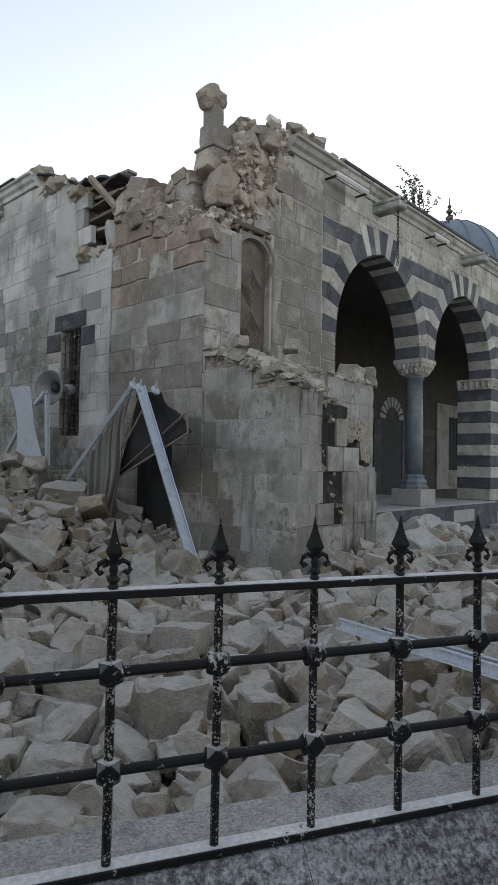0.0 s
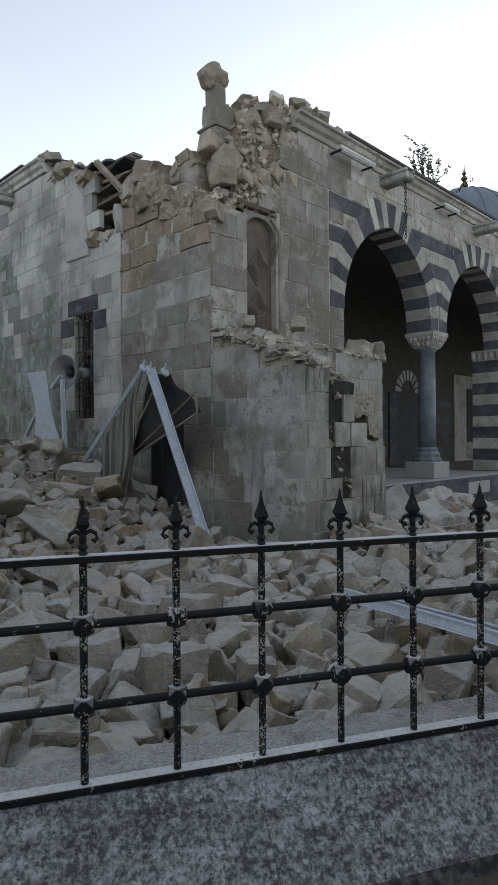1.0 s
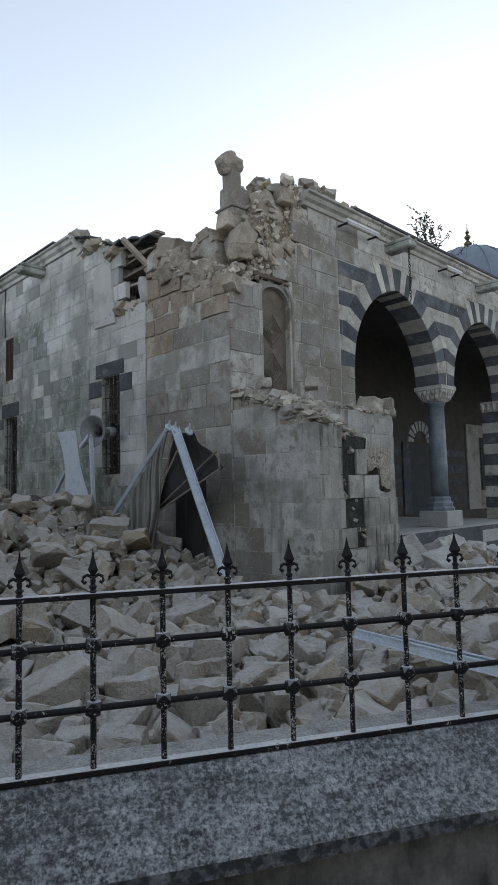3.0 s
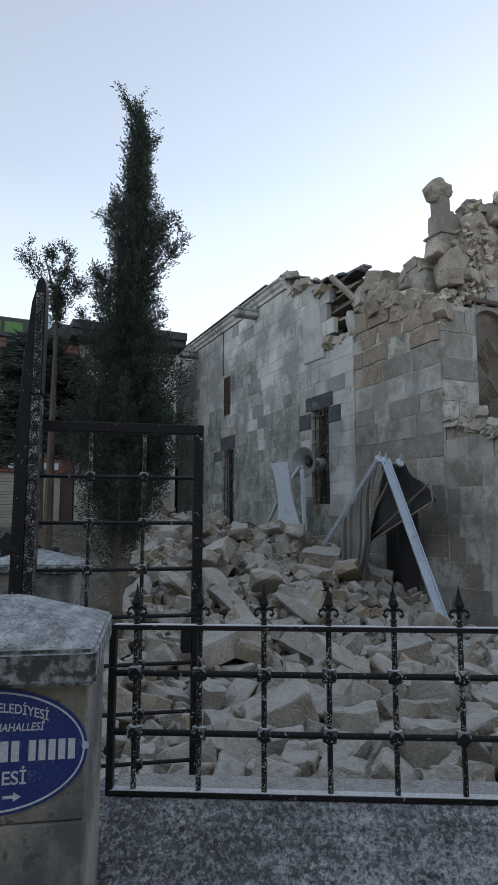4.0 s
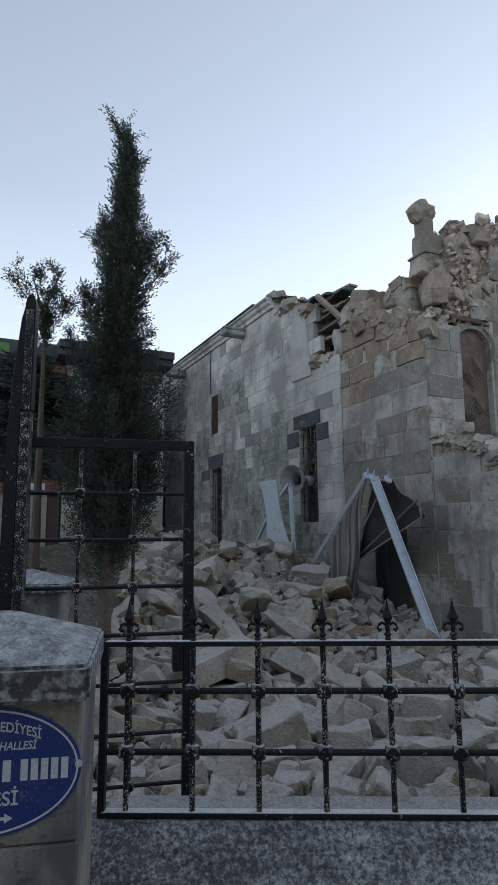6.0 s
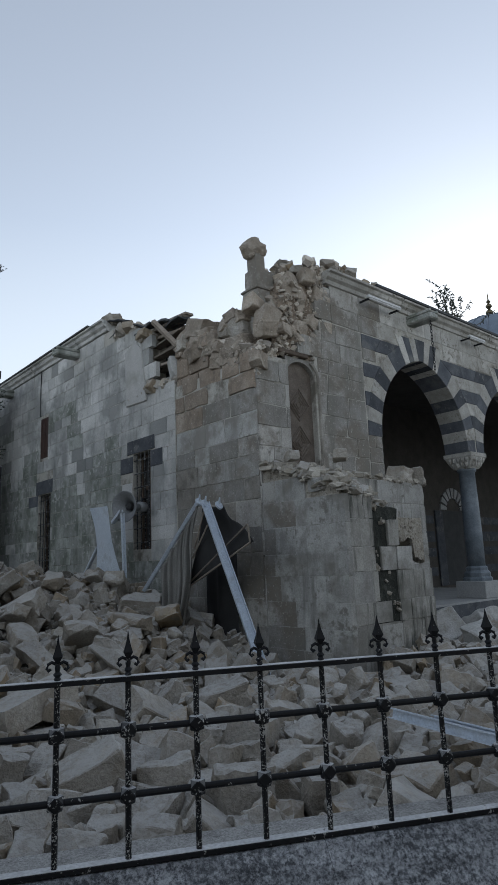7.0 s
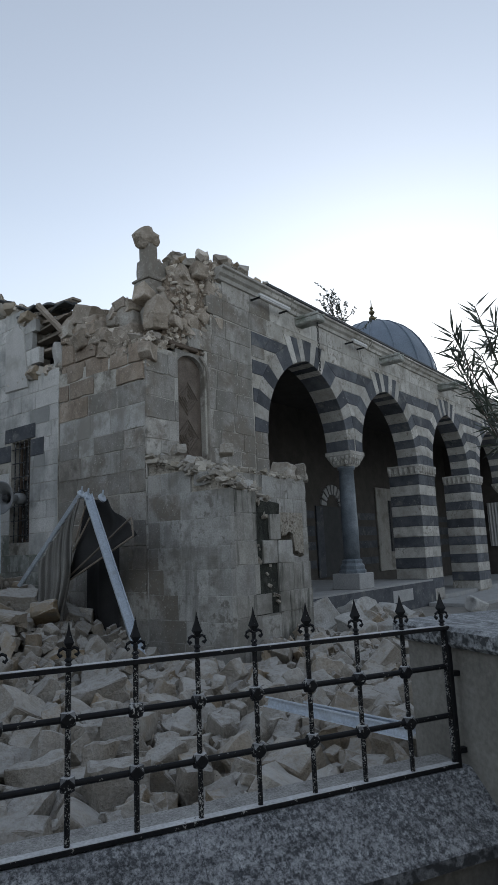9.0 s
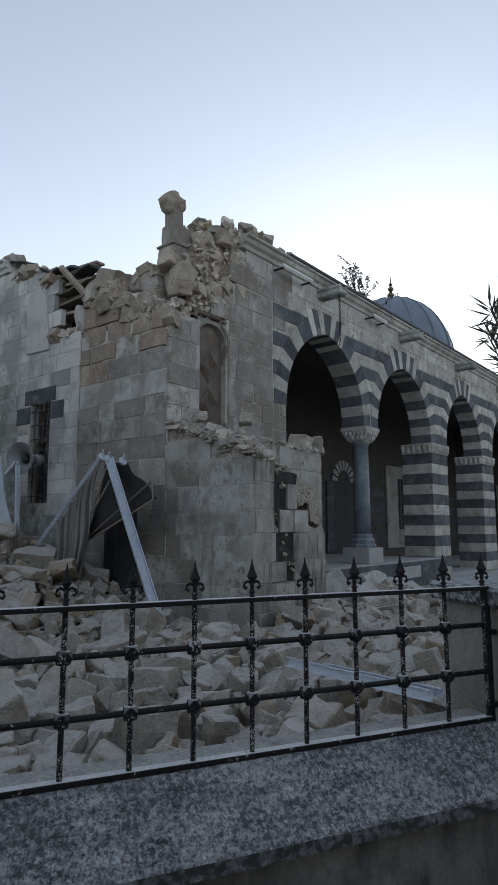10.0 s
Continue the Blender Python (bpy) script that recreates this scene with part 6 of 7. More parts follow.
def oval(a, b, z0, z1, hole=None):
    bm = bmesh.new()
    n = 72
    ring = lambda ra, rb, z: [bm.verts.new((ra * math.cos(2 * math.pi * i / n), rb * math.sin(2 * math.pi * i / n), z)) for i in range(n)]
    lo, hi = ring(a, b, z0), ring(a, b, z1)
    for i in range(n):
        bm.faces.new((lo[i], lo[(i + 1) % n], hi[(i + 1) % n], hi[i]))
    if hole:
        li, hi2 = ring(*hole, z0), ring(*hole, z1)
        for i in range(n):
            j = (i + 1) % n
            bm.faces.new((hi2[i], hi2[j], li[j], li[i]))
            bm.faces.new((hi[i], hi[j], hi2[j], hi2[i]))
    else:
        bm.faces.new(hi)
        bm.faces.new(lo[::-1])
    return bm


part("plate", oval(SW, SH, 0.0, 0.004), ENAMEL, sign)
part("white_rim", oval(SW - 0.007, SH - 0.007, 0.004, 0.0052, (SW - 0.0115, SH - 0.0115)), WHITE, sign)
for sx in (-1, 1):
    part("screw_mark", lathe([(0.009, 0.004), (0.009, 0.0056)], 12, Matrix.Translation((sx * (SW - 0.006), 0.006, 0))), WHITE, sign)


def words(text, x, y, size, narrow=1.0, slant=0.0, bend=0.0):
    cu = bpy.data.curves.new("lettering", "FONT")
    cu.body, cu.size, cu.align_x, cu.align_y, cu.extrude, cu.shear, cu.offset = text, size, "CENTER", "CENTER", 0.0006, slant, size * 0.012
    tmp = new("lettering", cu)
    bpy.context.view_layer.update()
    me = bpy.data.meshes.new_from_object(tmp.evaluated_get(bpy.context.evaluated_depsgraph_get()))
    bpy.data.objects.remove(tmp)
    for v in me.vertices:
        v.co.x *= narrow
        v.co.y -= bend * (x + v.co.x) ** 2
    me.materials.clear()
    me.materials.append(WHITE)
    ob = part("lettering", me, WHITE, sign)
    ob.location = (x, y, 0.0052)
    return ob


def name_bars(n, x0, x1, y, h, bend=0.0):
    w = (x1 - x0) / n
    for i in range(n):
        x = x0 + w * (i + 0.5)
        part("name_bar", box((x - w * 0.36, y - h / 2 - bend * x * x, 0.0042), (x + w * 0.36, y + h / 2 - bend * x * x, 0.0054)), WHITE, sign)


name_bars(8, -0.146, -0.022, 0.101, 0.026, 1.3)
words("BELED\u0130YES\u0130", 0.070, 0.101, 0.031, 0.84, 0.0, 1.3)
name_bars(9, -0.125, -0.004, 0.054, 0.019)
words("MAHALLES\u0130", 0.068, 0.054, 0.026, 0.86, 0.2)
name_bars(11, -0.205, 0.075, 0.0, 0.047)
name_bars(5, 0.090, 0.205, 0.0, 0.047)
words("CADDES\u0130", 0.0, -0.062, 0.043, 1.0)
part("number_bar", box((-0.042, -0.112, 0.0042), (0.026, -0.095, 0.0054)), WHITE, sign)
bm = box((0.038, -0.107, 0.0042), (0.062, -0.1, 0.0054))
add_lathe(bm, [(0.012, 0.0042), (0.012, 0.0054)], 3, Matrix.Translation((0.068, -0.1035, 0)))
part("arrow", bm, WHITE, sign)
for cx, cy, rx, ry, z in ((-0.082, -0.096, 0.03, 0.024, 0.0042), (-0.09, 0.086, 0.032, 0.018, 0.0056)):
    blob = [(cx + rx * math.cos(0.4 * i) * (0.75 + 0.35 * math.sin(2.7 * i)), cy + ry * math.sin(0.4 * i) * (0.75 + 0.35 * math.cos(3.9 * i))) for i in range(15)]
    vs = [(x, y, h) for h in (z, z + 0.001) for x, y in blob]
    fs = [tuple(range(15))[::-1], tuple(range(15, 30))] + [(i, (i + 1) % 15, 15 + (i + 1) % 15, 15 + i) for i in range(15)]
    part("scratch", mesh_of("scratch", vs, fs, WHITE), WHITE, sign, "chipped enamel patch")

# ---- trees ----
FOLIAGE = surface("dark_cypress_foliage", [(0.024, 0.034, 0.027), (0.045, 0.06, 0.047), (0.078, 0.096, 0.077)], 2.5, 30, rough=0.85, rand=0.3, bump=0.0, island=True)
BARK = surface("grey_brown_bark", [(0.08, 0.065, 0.05), (0.15, 0.125, 0.10)], 6, 40, rand=0, bump=0.6)
LEAFGREEN = surface("oleander_leaf", [(0.05, 0.066, 0.047), (0.11, 0.13, 0.095)], 5, 40, rough=0.5, rand=0.4, bump=0.0, island=True)


def spikes(name, items, material, parent, label=""):
    """Small three-sided sprigs: (base, tip, width)."""
    vs, fs = [], []
    for base, tip, w in items:
        d = (tip - base).normalized()
        a = d.orthogonal().normalized() * w
        b = d.cross(a)
        o = len(vs)
        m = base + (tip - base) * 0.4
        vs += [tuple(base), tuple(m + a), tuple(m - a * 0.5 + b * 0.87), tuple(m - a * 0.5 - b * 0.87), tuple(tip)]
        fs += [(o, o + 2, o + 1), (o, o + 3, o + 2), (o, o + 1, o + 3), (o + 1, o + 2, o + 4), (o + 2, o + 3, o + 4), (o + 3, o + 1, o + 4)]
    return part(name, mesh_of(name, vs, fs, material), material, parent, label)


def cypress(name, x, y, base, height, girth, count, seed, label, lean=0.0, boughs=()):
    """A columnar tree of upright feathery plumes round a leader; girth: (share of height, radius) steps."""
    g = random.Random(seed)
    tree = empty(name, pose(x, y, 0), label, "tree")
    bm = bmesh.new()
    axis = lambda z: Vector((lean * z / height - 3.0 * max(0.0, z / height - 0.93), 0, z))
    for i in range(8):
        a, b = axis(0.985 * height * i / 8), axis(0.985 * height * (i + 1) / 8)
        add_tube(bm, a, b, 0.075 * (1 - i / 8) + 0.006, 0.075 * (1 - (i + 1) / 8) + 0.006, 8)
    tips, limbs = [], []

    def plume(root, end, r, n):
        """Scaly twigs round one upright limb, widest below the middle."""
        limbs.append((root, end))
        run = end - root
        d = run.normalized()
        s1 = d.orthogonal().normalized()
        s2 = d.cross(s1)
        for k in range(n // 5):
            t, a, q = g.random() ** 0.85, g.uniform(0, 2 * math.pi), g.random() ** 0.6
            out = s1 * math.cos(a) + s2 * math.sin(a)
            c = root + run * t + out * (r * q * 1.5 * (t + 0.1) ** 0.45 * (1.02 - t) ** 0.6)
            lead = (d + out * 0.7 * q + Vector([g.gauss(0, 0.3) for _ in range(3)])).normalized()
            for j in range(5):
                p = c + lead * (0.02 * j) + Vector([g.gauss(0, 0.009) for _ in range(3)])
                e = (lead + Vector([g.gauss(0, 0.5) for _ in range(3)])).normalized()
                tips.append((p, p + e * g.uniform(0.018, 0.042), g.uniform(0.005, 0.0085)))

    def reach(z, a):
        r = float(np.interp(z / height, [q for q, w in girth], [w for q, w in girth]))
        return r * (1.0 + 0.75 * noise.noise(Vector((math.cos(a) * 1.3, math.sin(a) * 1.3, z * 1.9 + seed))))
    for i in range(count):
        z = base + (height - 0.25 - base) * (i + g.random()) / count
        a = 2.4 * i + g.uniform(-0.5, 0.5)
        r = max(0.02, reach(z, a) * g.uniform(0.7, 1.1))
        rise = r * g.uniform(1.0, 1.9) + 0.1
        root = axis(max(0.3, z - 0.75 * rise))
        plume(root, axis(z) + Vector((math.cos(a) * r, math.sin(a) * r, 0.25 * rise)), 0.2 * r + 0.035 * min(1.0, r / 0.16), int(25 + 1200 * r))
    for i in range(int(count * 0.8)):
        z = base + (height - 0.7 - base) * g.random()
        a = g.uniform(0, 2 * math.pi)
        r = 0.5 * reach(z, a)
        plume(axis(z - 0.1), axis(z) + Vector((math.cos(a) * r, math.sin(a) * r, 0.25)), 0.04 + 0.25 * r, int(60 + 700 * r))
    for a, z0, z1, out, r in boughs:
        root = axis(z0)
        end = Vector((axis(z1).x + math.cos(a) * out, math.sin(a) * out, z1))
        plume(root.lerp(end, 0.25), end, r, int(5200 * r))
        for k in range(int(70 * r)):
            q = root.lerp(end, g.uniform(0.35, 0.95))
            plume(q, q + Vector((g.gauss(0, 0.09), g.gauss(0, 0.09), g.uniform(0.1, 0.24))), 0.012 + 0.3 * r, int(1100 * r))
    for root, end in limbs[::3]:
        add_tube(bm, root, end, 0.011, 0.003, 4)
    part("trunk", bm, BARK, tree, "grey-brown trunk")
    spikes("crown", tips, FOLIAGE, tree, "dense dark green sprays")
    return tree


SPIRE = ((0.24, 0.2), (0.3, 0.46), (0.36, 0.54), (0.44, 0.52), (0.55, 0.4), (0.68, 0.3), (0.78, 0.24), (0.86, 0.12), (0.93, 0.055), (1.0, 0.02))
cypress("cypress_tree", -3.6, 4.1, 1.7, 6.5, SPIRE, 215, 3, "slender dark green cypress standing in the courtyard", 0.16,
        ((0.2, 4.2, 5.05, 0.42, 0.08), (0.15, 4.0, 4.75, 0.55, 0.09), (0.3, 4.4, 4.95, 0.3, 0.07), (3.2, 3.2, 4.3, 0.4, 0.12), (3.0, 2.6, 3.9, 0.58, 0.13), (3.3, 4.4, 5.0, 0.28, 0.08), (3.1, 6.0, 6.4, 0.05, 0.025), (2.9, 6.15, 6.52, 0.06, 0.02), (0.2, 5.9, 6.25, 0.08, 0.025), (3.3, 5.6, 6.05, 0.12, 0.04), (0.4, 5.5, 5.9, 0.16, 0.045),
         (0.1, 2.1, 2.75, 0.55, 0.12), (0.3, 1.9, 2.4, 0.5, 0.12), (3.1, 1.9, 2.6, 0.45, 0.12), (-0.5, 2.2, 3.0, 0.4, 0.12)))
cypress("cypress_tree", -4.38, 4.3, 3.9, 4.72, ((0.8, 0.05), (0.9, 0.12), (1.0, 0.14)), 14, 8, "smaller thin cypress with a ragged top", 0.0,
        ((0.2, 4.1, 4.7, 0.3, 0.07), (2.9, 4.1, 4.7, 0.28, 0.07), (0.0, 3.9, 4.3, 0.3, 0.06), (1.0, 4.3, 4.75, 0.12, 0.05)))


def conifer(x, y, height, spread, seed, base=1.6):
    g = random.Random(seed)
    tree = empty("conifer_tree", pose(x, y, 0), "dark conifer with drooping layered branches", "tree")
    bm = bmesh.new()
    add_tube(bm, (0, 0, 0), (0, 0, height), 0.14, 0.02, 8)
    tips = []
    for i in range(190):
        t = g.random()
        z = base + (height - base - 0.2) * t
        r = spread * (1 - 0.75 * t) * g.uniform(0.6, 1.1)
        a = g.uniform(0, 2 * math.pi)
        root, end = Vector((0, 0, z)), Vector((r * math.cos(a), r * math.sin(a), z - 0.22 * r))
        add_tube(bm, root, end, 0.02, 0.005, 4)
        for k in range(120):
            q = 0.15 + 0.85 * g.random()
            p = root.lerp(end, q) + Vector((g.gauss(0, 0.10), g.gauss(0, 0.10), g.gauss(0, 0.035)))
            d = Vector((math.cos(a + g.gauss(0, 0.8)), math.sin(a + g.gauss(0, 0.8)), g.gauss(0.0, 0.25)))
            tips.append((p, p + d * g.uniform(0.08, 0.2), g.uniform(0.008, 0.018)))
    part("trunk", bm, BARK, tree)
    spikes("crown", tips, FOLIAGE, tree)
    return tree


conifer(-6.05, 8.2, 5.1, 1.95, 5, 2.9)
conifer(-9.5, 9.2, 6.7, 1.7, 6, 4.7)

# oleander by the street wall
g = random.Random(12)
oleander = empty("oleander_bush", pose(2.56, 1.25, 0) @ Matrix.Diagonal((1.1, 1.1, 0.925, 1.0)), "oleander bush with long narrow leaves", "bush")
leaves = []
for i in range(34):
    a = g.uniform(0, 2 * math.pi)
    r = g.uniform(0.2, 1.0)
    top = Vector((r * math.cos(a), r * math.sin(a), g.uniform(2.4, 4.55) - 0.6 * r))
    mid = Vector((0.35 * top.x, 0.35 * top.y, top.z * 0.55))
    stem = bmesh.new()
    add_tube(stem, (0.05 * math.cos(a), 0.05 * math.sin(a), 0), mid, 0.016, 0.011, 5)
    add_tube(stem, mid, top, 0.011, 0.004, 5)
    part("stem", stem, BARK, oleander)
    for k in range(58):
        q = g.random() ** 0.7
        p = mid.lerp(top, 0.25 + 0.75 * q)
        d = (top - mid).normalized() * g.uniform(0.3, 1.0) + Vector([g.gauss(0, 0.55) for _ in range(3)])
        d.normalize()
        leaves.append((p, p + d * g.uniform(0.14, 0.24), g.uniform(0.007, 0.012)))
spikes("foliage", leaves, LEAFGREEN, oleander)

# dry weeds on the roof
weeds = empty("roof_weeds", B @ Matrix.Translation((7.25, 0.3, 7.25)), "dry leafy weeds growing on the roof edge", "weeds")
leaves = []
for i in range(15):
    stem = bmesh.new()
    lean_u = g.uniform(-0.22, 0.24)
    p = Vector((g.uniform(-0.25, 0.25), 0, 0))
    for k in range(5):
        q = p + Vector((lean_u + g.gauss(0, 0.07), g.gauss(0, 0.06), g.uniform(0.12, 0.3) * (1.15 - 1.5 * abs(lean_u))))
        add_tube(stem, p, q, 0.012 - 0.0015 * k, 0.0105 - 0.0015 * k, 4)
        for l in range(2 * k + 2):
            e = p.lerp(q, g.random())
            d = Vector([g.gauss(0, 1) for _ in range(3)]).normalized()
            leaves.append((e, e + d * g.uniform(0.05, 0.12), 0.02))
        p = q
    part("stem", stem, BARK, weeds)
spikes("foliage", leaves, FOLIAGE, weeds)

# ---- street lamp ----
lamp = empty("street_lamp", pose(-4.76, 2.5, 0, 0, -0.6, 0) @ Matrix.Diagonal((0.88, 0.88, 0.985, 1.0)), "old-style black street lamp with a glazed lantern", "street lamp")
part("pole", lathe([(0.075, 0.0), (0.07, 1.2), (0.062, 1.3), (0.055, 2.4), (0.05, 3.86)], 12), PLAIN_IRON, lamp, smooth=True)
part("tape", lathe([(0.066, 2.02), (0.069, 2.03), (0.069, 2.1), (0.066, 2.11)], 12), RAILTOP, lamp, "pale tape wound round the pole")
part("sticker", box((-0.04, -0.077, 1.52), (0.03, -0.068, 1.64)), RAILTOP, lamp)
MILK = bpy.data.materials.new("milky_glass")
MILK.use_nodes = True
mb = MILK.node_tree.nodes["Principled BSDF"]
mb.inputs["Base Color"].default_value, mb.inputs["Roughness"].default_value, mb.inputs["Transmission Weight"].default_value = (0.55, 0.54, 0.43, 1), 0.35, 0.65
part("glass", lathe([(0.125, 3.95), (0.2, 4.38)], 16), MILK, lamp, "dusty milky glass", smooth=True)
for z, rr in ((3.95, 0.133), (4.06, 0.155), (4.38, 0.212), (4.42, 0.217)):
    part("ring", lathe([(rr - 0.01, z - 0.008), (rr + 0.006, z - 0.008), (rr + 0.006, z + 0.008), (rr - 0.01, z + 0.008)], 20), PLAIN_IRON, lamp)
for i in range(4):
    a = math.pi / 4 + i * math.pi / 2
    part("rib", tube([(0.13 * math.cos(a), 0.13 * math.sin(a), 3.93), (0.21 * math.cos(a), 0.21 * math.sin(a), 4.4)], 0.008, 5), PLAIN_IRON, lamp)
    part("scroll", tube([(0.05 * math.cos(a), 0.05 * math.sin(a), 3.84), (0.11 * math.cos(a), 0.11 * math.sin(a), 3.88), (0.135 * math.cos(a), 0.135 * math.sin(a), 3.93), (0.105 * math.cos(a), 0.105 * math.sin(a), 3.95)], 0.008, 5), PLAIN_IRON, lamp)
part("hood", lathe([(0.222, 4.42), (0.255, 4.47), (0.23, 4.51), (0.14, 4.55), (0.075, 4.60), (0.055, 4.63), (0.06, 4.66)], 20), PLAIN_IRON, lamp)
for i in range(18):
    a = 2 * math.pi * i / 18
    part("crest", lathe([(0.02, -0.004), (0.028, 0.0), (0.02, 0.004)], 8, Matrix.Translation((0.25 * math.cos(a), 0.25 * math.sin(a), 4.505)) @ pose(0, 0, 0, 90, 0, math.degrees(a) + 90)), PLAIN_IRON, lamp)
for i in range(6):
    a = 2 * math.pi * i / 6
    part("crown_point", tube([(0.05 * math.cos(a), 0.05 * math.sin(a), 4.65), (0.068 * math.cos(a), 0.068 * math.sin(a), 4.70), (0.055 * math.cos(a), 0.055 * math.sin(a), 4.73)], 0.011, 5), PLAIN_IRON, lamp)

# ---- shops across the square ----
SLAT = surface("dark_brown_slats", [(0.045, 0.03, 0.022), (0.075, 0.05, 0.038)], 3, 40, rough=0.6, rand=0.2, bump=0.1)
REDBAND = surface("red_brown_band", [(0.13, 0.05, 0.03), (0.18, 0.075, 0.048)], 2, 30, rough=0.6, rand=0, bump=0.1)
SHUTTER = surface("cream_roller_shutter", [(0.33, 0.31, 0.25), (0.40, 0.38, 0.31)], 2, 30, rough=0.5, rand=0.08, bump=0.1)
SIGNDARK = surface("dark_sign_board", [(0.02, 0.022, 0.024), (0.035, 0.037, 0.04)], 2, 30, rough=0.5, rand=0)
SIGNGREEN = surface("green_sign", [(0.06, 0.16, 0.035), (0.085, 0.21, 0.05)], 3, 30, rough=0.5, rand=0, bump=0.05)
DISC = surface("wooden_disc", [(0.15, 0.095, 0.06), (0.23, 0.16, 0.105), (0.29, 0.22, 0.15)], 3, 30, rough=0.6, rand=0.25, bump=0.1)
BRICK = surface("brown_brick", [(0.14, 0.095, 0.07), (0.22, 0.16, 0.12)], 4, 30, rand=0.3)
shop = empty("shop_building", pose(-10.6, 13.5, 0, 0, 0, 27), "dark brown shop building with a big wooden disc sign", "shop")
part("wall", box((-7.0, 0.05, 0.0), (3.2, 5.0, 6.7)), SLAT, shop)
for i in range(26):
    z = 3.46 + i * 0.111
    part("slat", box((-7.0, 0.0, z), (3.2, 0.05, z + 0.085)), SLAT, shop)
part("sign_board", box((-7.0, -0.12, 6.72), (3.1, 0.1, 7.28), 0.02), SIGNDARK, shop)
part("band", box((-7.0, -0.06, 6.4), (3.2, 0.05, 6.7), 0.01), REDBAND, shop)
part("band", box((-7.0, -0.1, 3.0), (3.2, 0.05, 3.42), 0.01), REDBAND, shop, "red-brown fascia with pale lettering")
shut = part("roller_shutter", box((0.5, 0.0, 0.0), (2.85, 0.05, 3.0)), SHUTTER, shop, "closed cream roller shutter")
for i in range(34):
    part("slat", box((0.5, -0.022, 0.02 + i * 0.088), (2.85, 0.0, 0.1 + i * 0.088), 0.006), SHUTTER, shut)
for i in range(20):
    for j in range(2):
        part("brick", box((0.12 + 0.18 * j, -0.02, 0.1 + i * 0.145), (0.28 + 0.18 * j, 0.04, 0.23 + i * 0.145), 0.006), BRICK, shop)
part("dark_entry", box((-3.0, -0.01, 0.0), (0.05, 0.04, 2.98)), DARKCANVAS, shop, "dark shop entrance")
part("door_frame", box((-0.5, -0.05, 0.0), (-0.42, -0.01, 2.6)), RAILTOP, shop)
disc = part("disc_sign", lathe([(1.37, 0.0), (1.39, 0.03), (1.37, 0.06)], 48, pose(-0.15, -0.1, 4.95, 90, 0, 0)), BRICK, shop, "round sliced-fruit sign")
for i in range(22):
    a0, a1 = 2 * math.pi * i / 22 + 0.012, 2 * math.pi * (i + 1) / 22 - 0.012
    vs, fs = prism([(-0.15 + rr * math.cos(t), 4.95 + rr * math.sin(t)) for rr, t in ((0.25, a0), (1.31, a0), (1.33, (a0 + a1) / 2), (1.31, a1), (0.25, a1))], -0.19, -0.16, 0.01)
    part("slice", mesh_of("slice", vs, fs, DISC), DISC, disc)
part("rim", tube([(-0.15 + 1.38 * math.cos(radians(7.5 * k)), -0.14, 4.95 + 1.38 * math.sin(radians(7.5 * k))) for k in range(49)], 0.04, 6), SHUTTER, disc, "pale rim")
part("core", lathe([(0.24, 0.0), (0.2, 0.05)], 16, pose(-0.15, -0.15, 4.95, 90, 0, 0)), surface("dull_green_core", [(0.07, 0.11, 0.06), (0.13, 0.17, 0.1)], 9, 60, rand=0), disc)
for x0, x1, z0, z1 in ((0.15, 0.44, 6.84, 7.05), (0.52, 0.84, 6.84, 7.05), (0.92, 1.28, 6.84, 7.05)):
    part("sign_shape", box((x0 * 1.3, -0.15, 6.8 + (z0 - 6.82) * 1.5), (x1 * 1.3, -0.12, 6.8 + (z1 - 6.82) * 1.5)), SIGNGREEN, shop)
part("sign_shape", lathe([(0.27, 0), (0.27, 0.03)], 24, pose(2.2, -0.16, 7.28, 90, 0, 0)), WHITE, shop)
for i in range(9):
    x = 0.35 + i * 0.28
    part("sign_bar", box((x, -0.125, 3.1), (x + 0.18, -0.1, 3.28)), WHITE, shop)
TANK = surface("orange_box", [(0.4, 0.12, 0.03), (0.5, 0.17, 0.05)], 3, 30, rough=0.6, rand=0)
part("roof_box", box((-0.5, 1.0, 7.3), (0.75, 1.6, 7.8), 0.03), TANK, shop, "orange box on the roof")

shop2 = empty("white_shop", pose(-10.6, 13.5, 0, 0, 0, 27), "white shop front with green signs", "shop")
part("wall", box((3.25, 0.1, 0.0), (6.2, 5.0, 6.9)), PLASTER, shop2)
for z0, z1, m in ((4.5, 5.4, SIGNGREEN), (3.4, 4.3, WHITEMETAL), (2.9, 3.3, SIGNGREEN), (0.3, 2.6, SHUTTER)):
    part("sign_panel", box((3.35, 0.03, z0), (6.0, 0.1, z1), 0.01), m, shop2)
for x in (4.0, 4.9):
    part("window_bar", box((x, 0.04, 5.5), (x + 0.04, 0.1, 6.5)), ROOFDARK, shop2)
part("roof", box((2.9, -0.9, 7.0), (6.2, 5.3, 7.22)), ROOFDARK, shop2, "dark roof edge")
part("soffit", box((2.9, -0.8, 6.8), (6.2, 5.0, 6.99)), ROOFDARK, shop2)

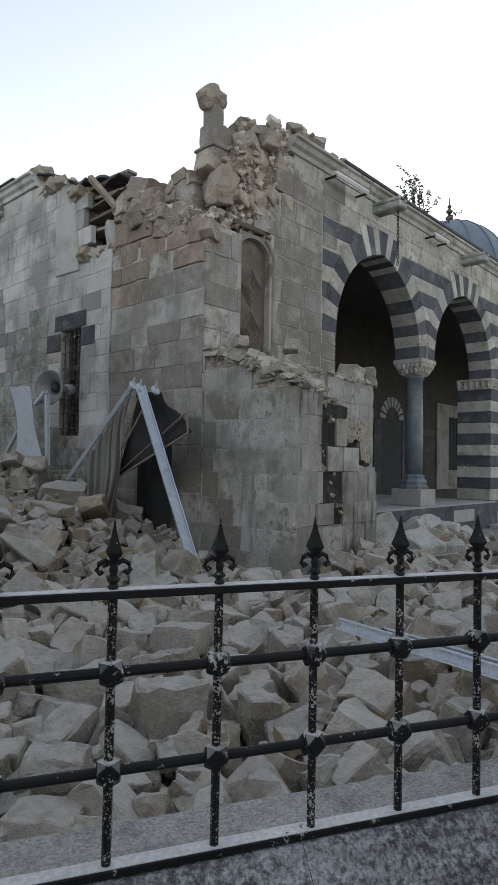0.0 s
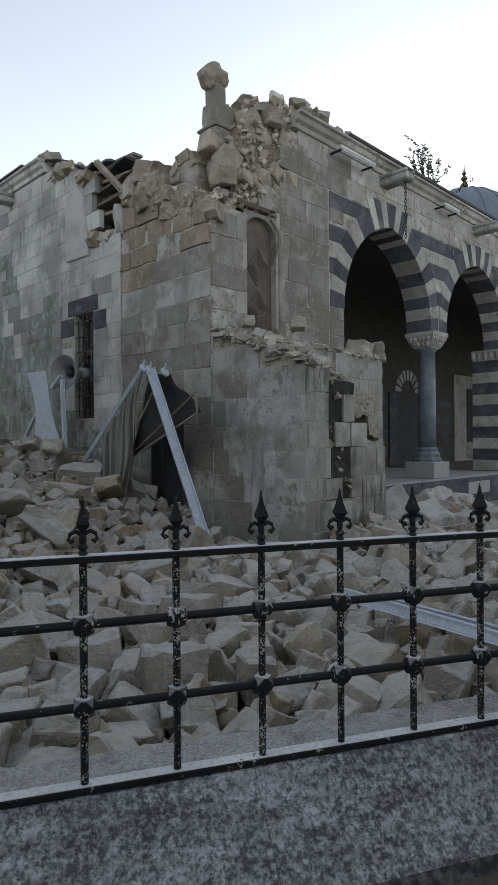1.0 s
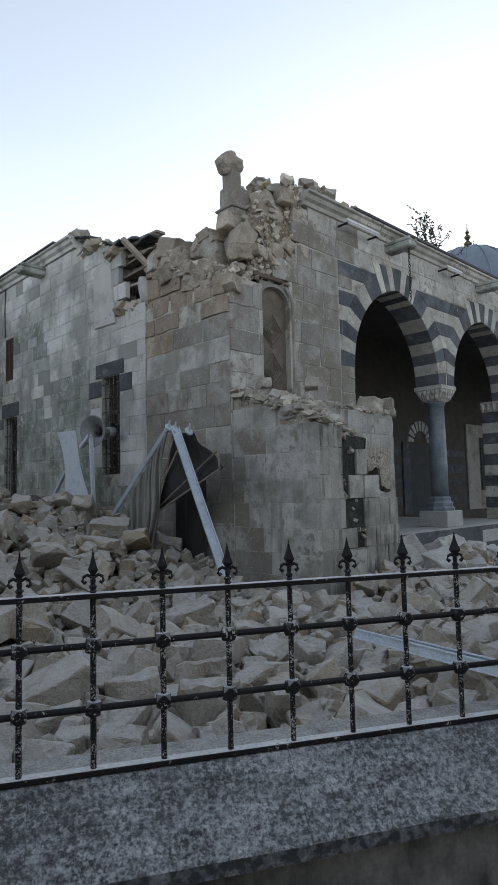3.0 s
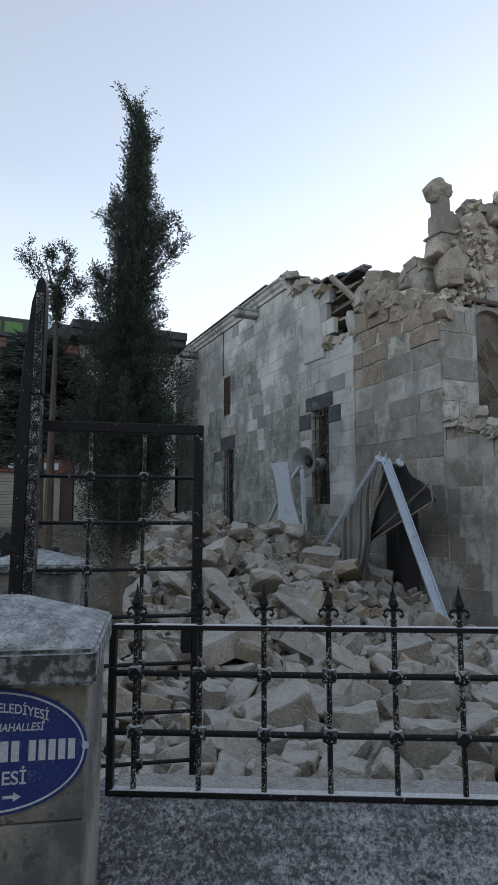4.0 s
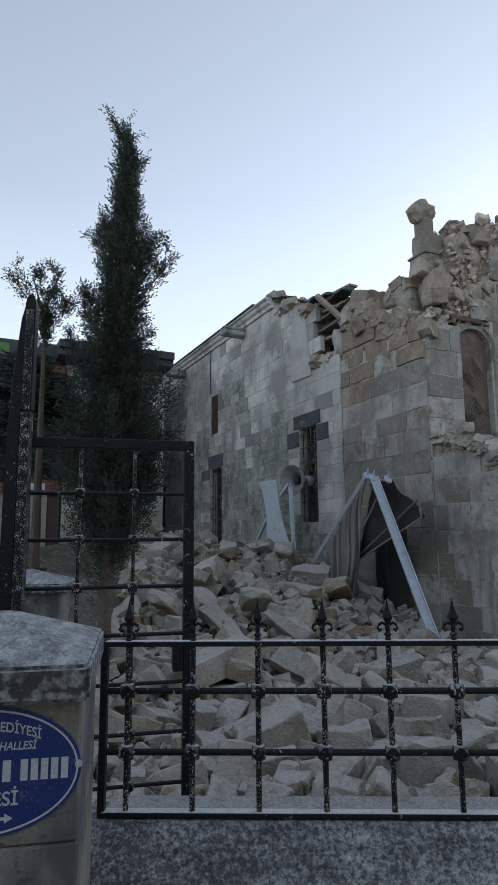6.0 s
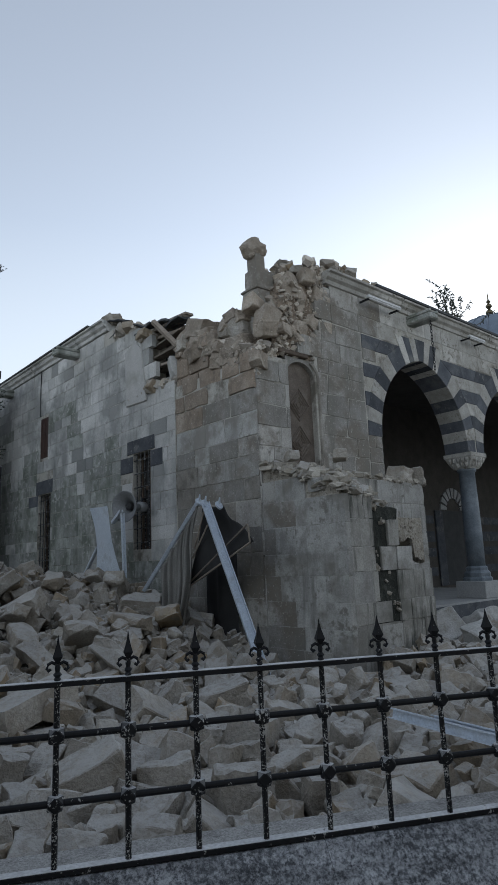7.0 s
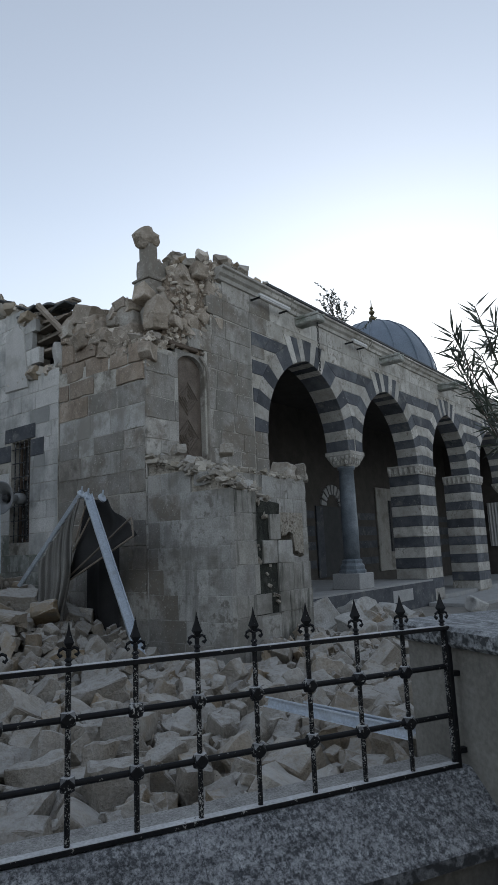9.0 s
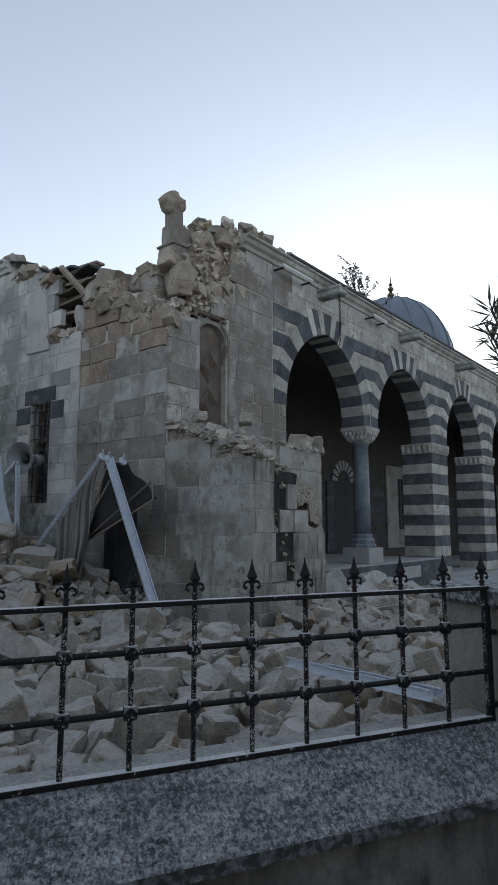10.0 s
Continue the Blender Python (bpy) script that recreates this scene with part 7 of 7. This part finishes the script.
# patterned cloth over the low wall
CLOTH, ct, cb = graph("patterned_cloth", 0.95)
cgeo = ct.nodes.new("ShaderNodeNewGeometry")
vor = ct.nodes.new("ShaderNodeTexVoronoi")
vor.inputs["Scale"].default_value, vor.inputs["Randomness"].default_value = 3.9, 0.25
ct.links.new(cgeo.outputs["Position"], vor.inputs["Vector"])
wob = noise_out(ct, cgeo.outputs["Position"], 30, 3)
dist = math_node(ct, "ADD", vor.outputs["Distance"], math_node(ct, "MULTIPLY", wob, 0.16))
ring_mask = ramp(ct, dist, [(0.1, 0.7), (0.17, 0.1), (0.24, 0.0), (0.29, 1.0), (0.34, 0.15), (0.4, 1.0), (0.46, 0.0)])
ct.links.new(mix(ct, ring_mask, (0.017, 0.019, 0.023), (0.2, 0.2, 0.195)), cb.inputs["Base Color"])
carpet = part("patterned_cloth", cloth(lambda s, t: Vector((-7.0 + 2.4 * s, 4.9 + 0.5 * s, (1.4 + 0.45 * max(0.0, 1 - abs(s - 0.44) / 0.46) ** 1.2 + 0.03 * math.sin(11 * s)) * (1 - t) + 0.1 * t)) + Vector((0, -0.35 * t + 0.05 * math.sin(16 * s + 4 * t), 0)), 40, 20, 0.01), CLOTH)
tagged(carpet, "dark patterned cloth with pale medallions hung over a wall", "cloth")

# ---- fittings on the arcade ----
TUBEWHITE = surface("white_lamp_housing", [(0.55, 0.55, 0.54), (0.68, 0.68, 0.67)], 4, 40, rough=0.5, rand=0, bump=0.1)
for u, l in ((3.45, 0.55), (7.15, 0.36)):
    fit_lamp = empty("tube_light", B @ Matrix.Translation((u, -0.24, 6.86)), "white fluorescent tube light under the cornice", "lamp", "tube lights")
    part("housing", box((-l, -0.05, 0.0), (l, 0.03, 0.06), 0.01), TUBEWHITE, fit_lamp)
    part("tube", tube([(0.03 - l, -0.03, -0.02), (l - 0.03, -0.03, -0.02)], 0.018, 8), TUBEWHITE, fit_lamp)
    for x in (0.05 - l, l - 0.05):
        part("bracket", box((x - 0.015, -0.02, -0.03), (x + 0.015, 0.24, 0.005)), PLAIN_IRON, fit_lamp)
chain = empty("chain", B @ Matrix.Translation((4.72, -0.5, 6.68)), "iron chain hanging from the rain spout", "chain")
for i in range(16):
    bm = bmesh.new()
    pts4 = [(0.022 * math.cos(t), 0, 0.045 * math.sin(t)) for t in [2 * math.pi * k / 8 for k in range(9)]]
    for a, b in zip(pts4, pts4[1:]):
        add_tube(bm, a, b, 0.008, 0.008, 4)
    link = part("link", bm, PLAIN_IRON, chain)
    link.location, link.rotation_euler = (0, 0, -0.07 * i), (0, 0, radians(90 * (i % 2)))
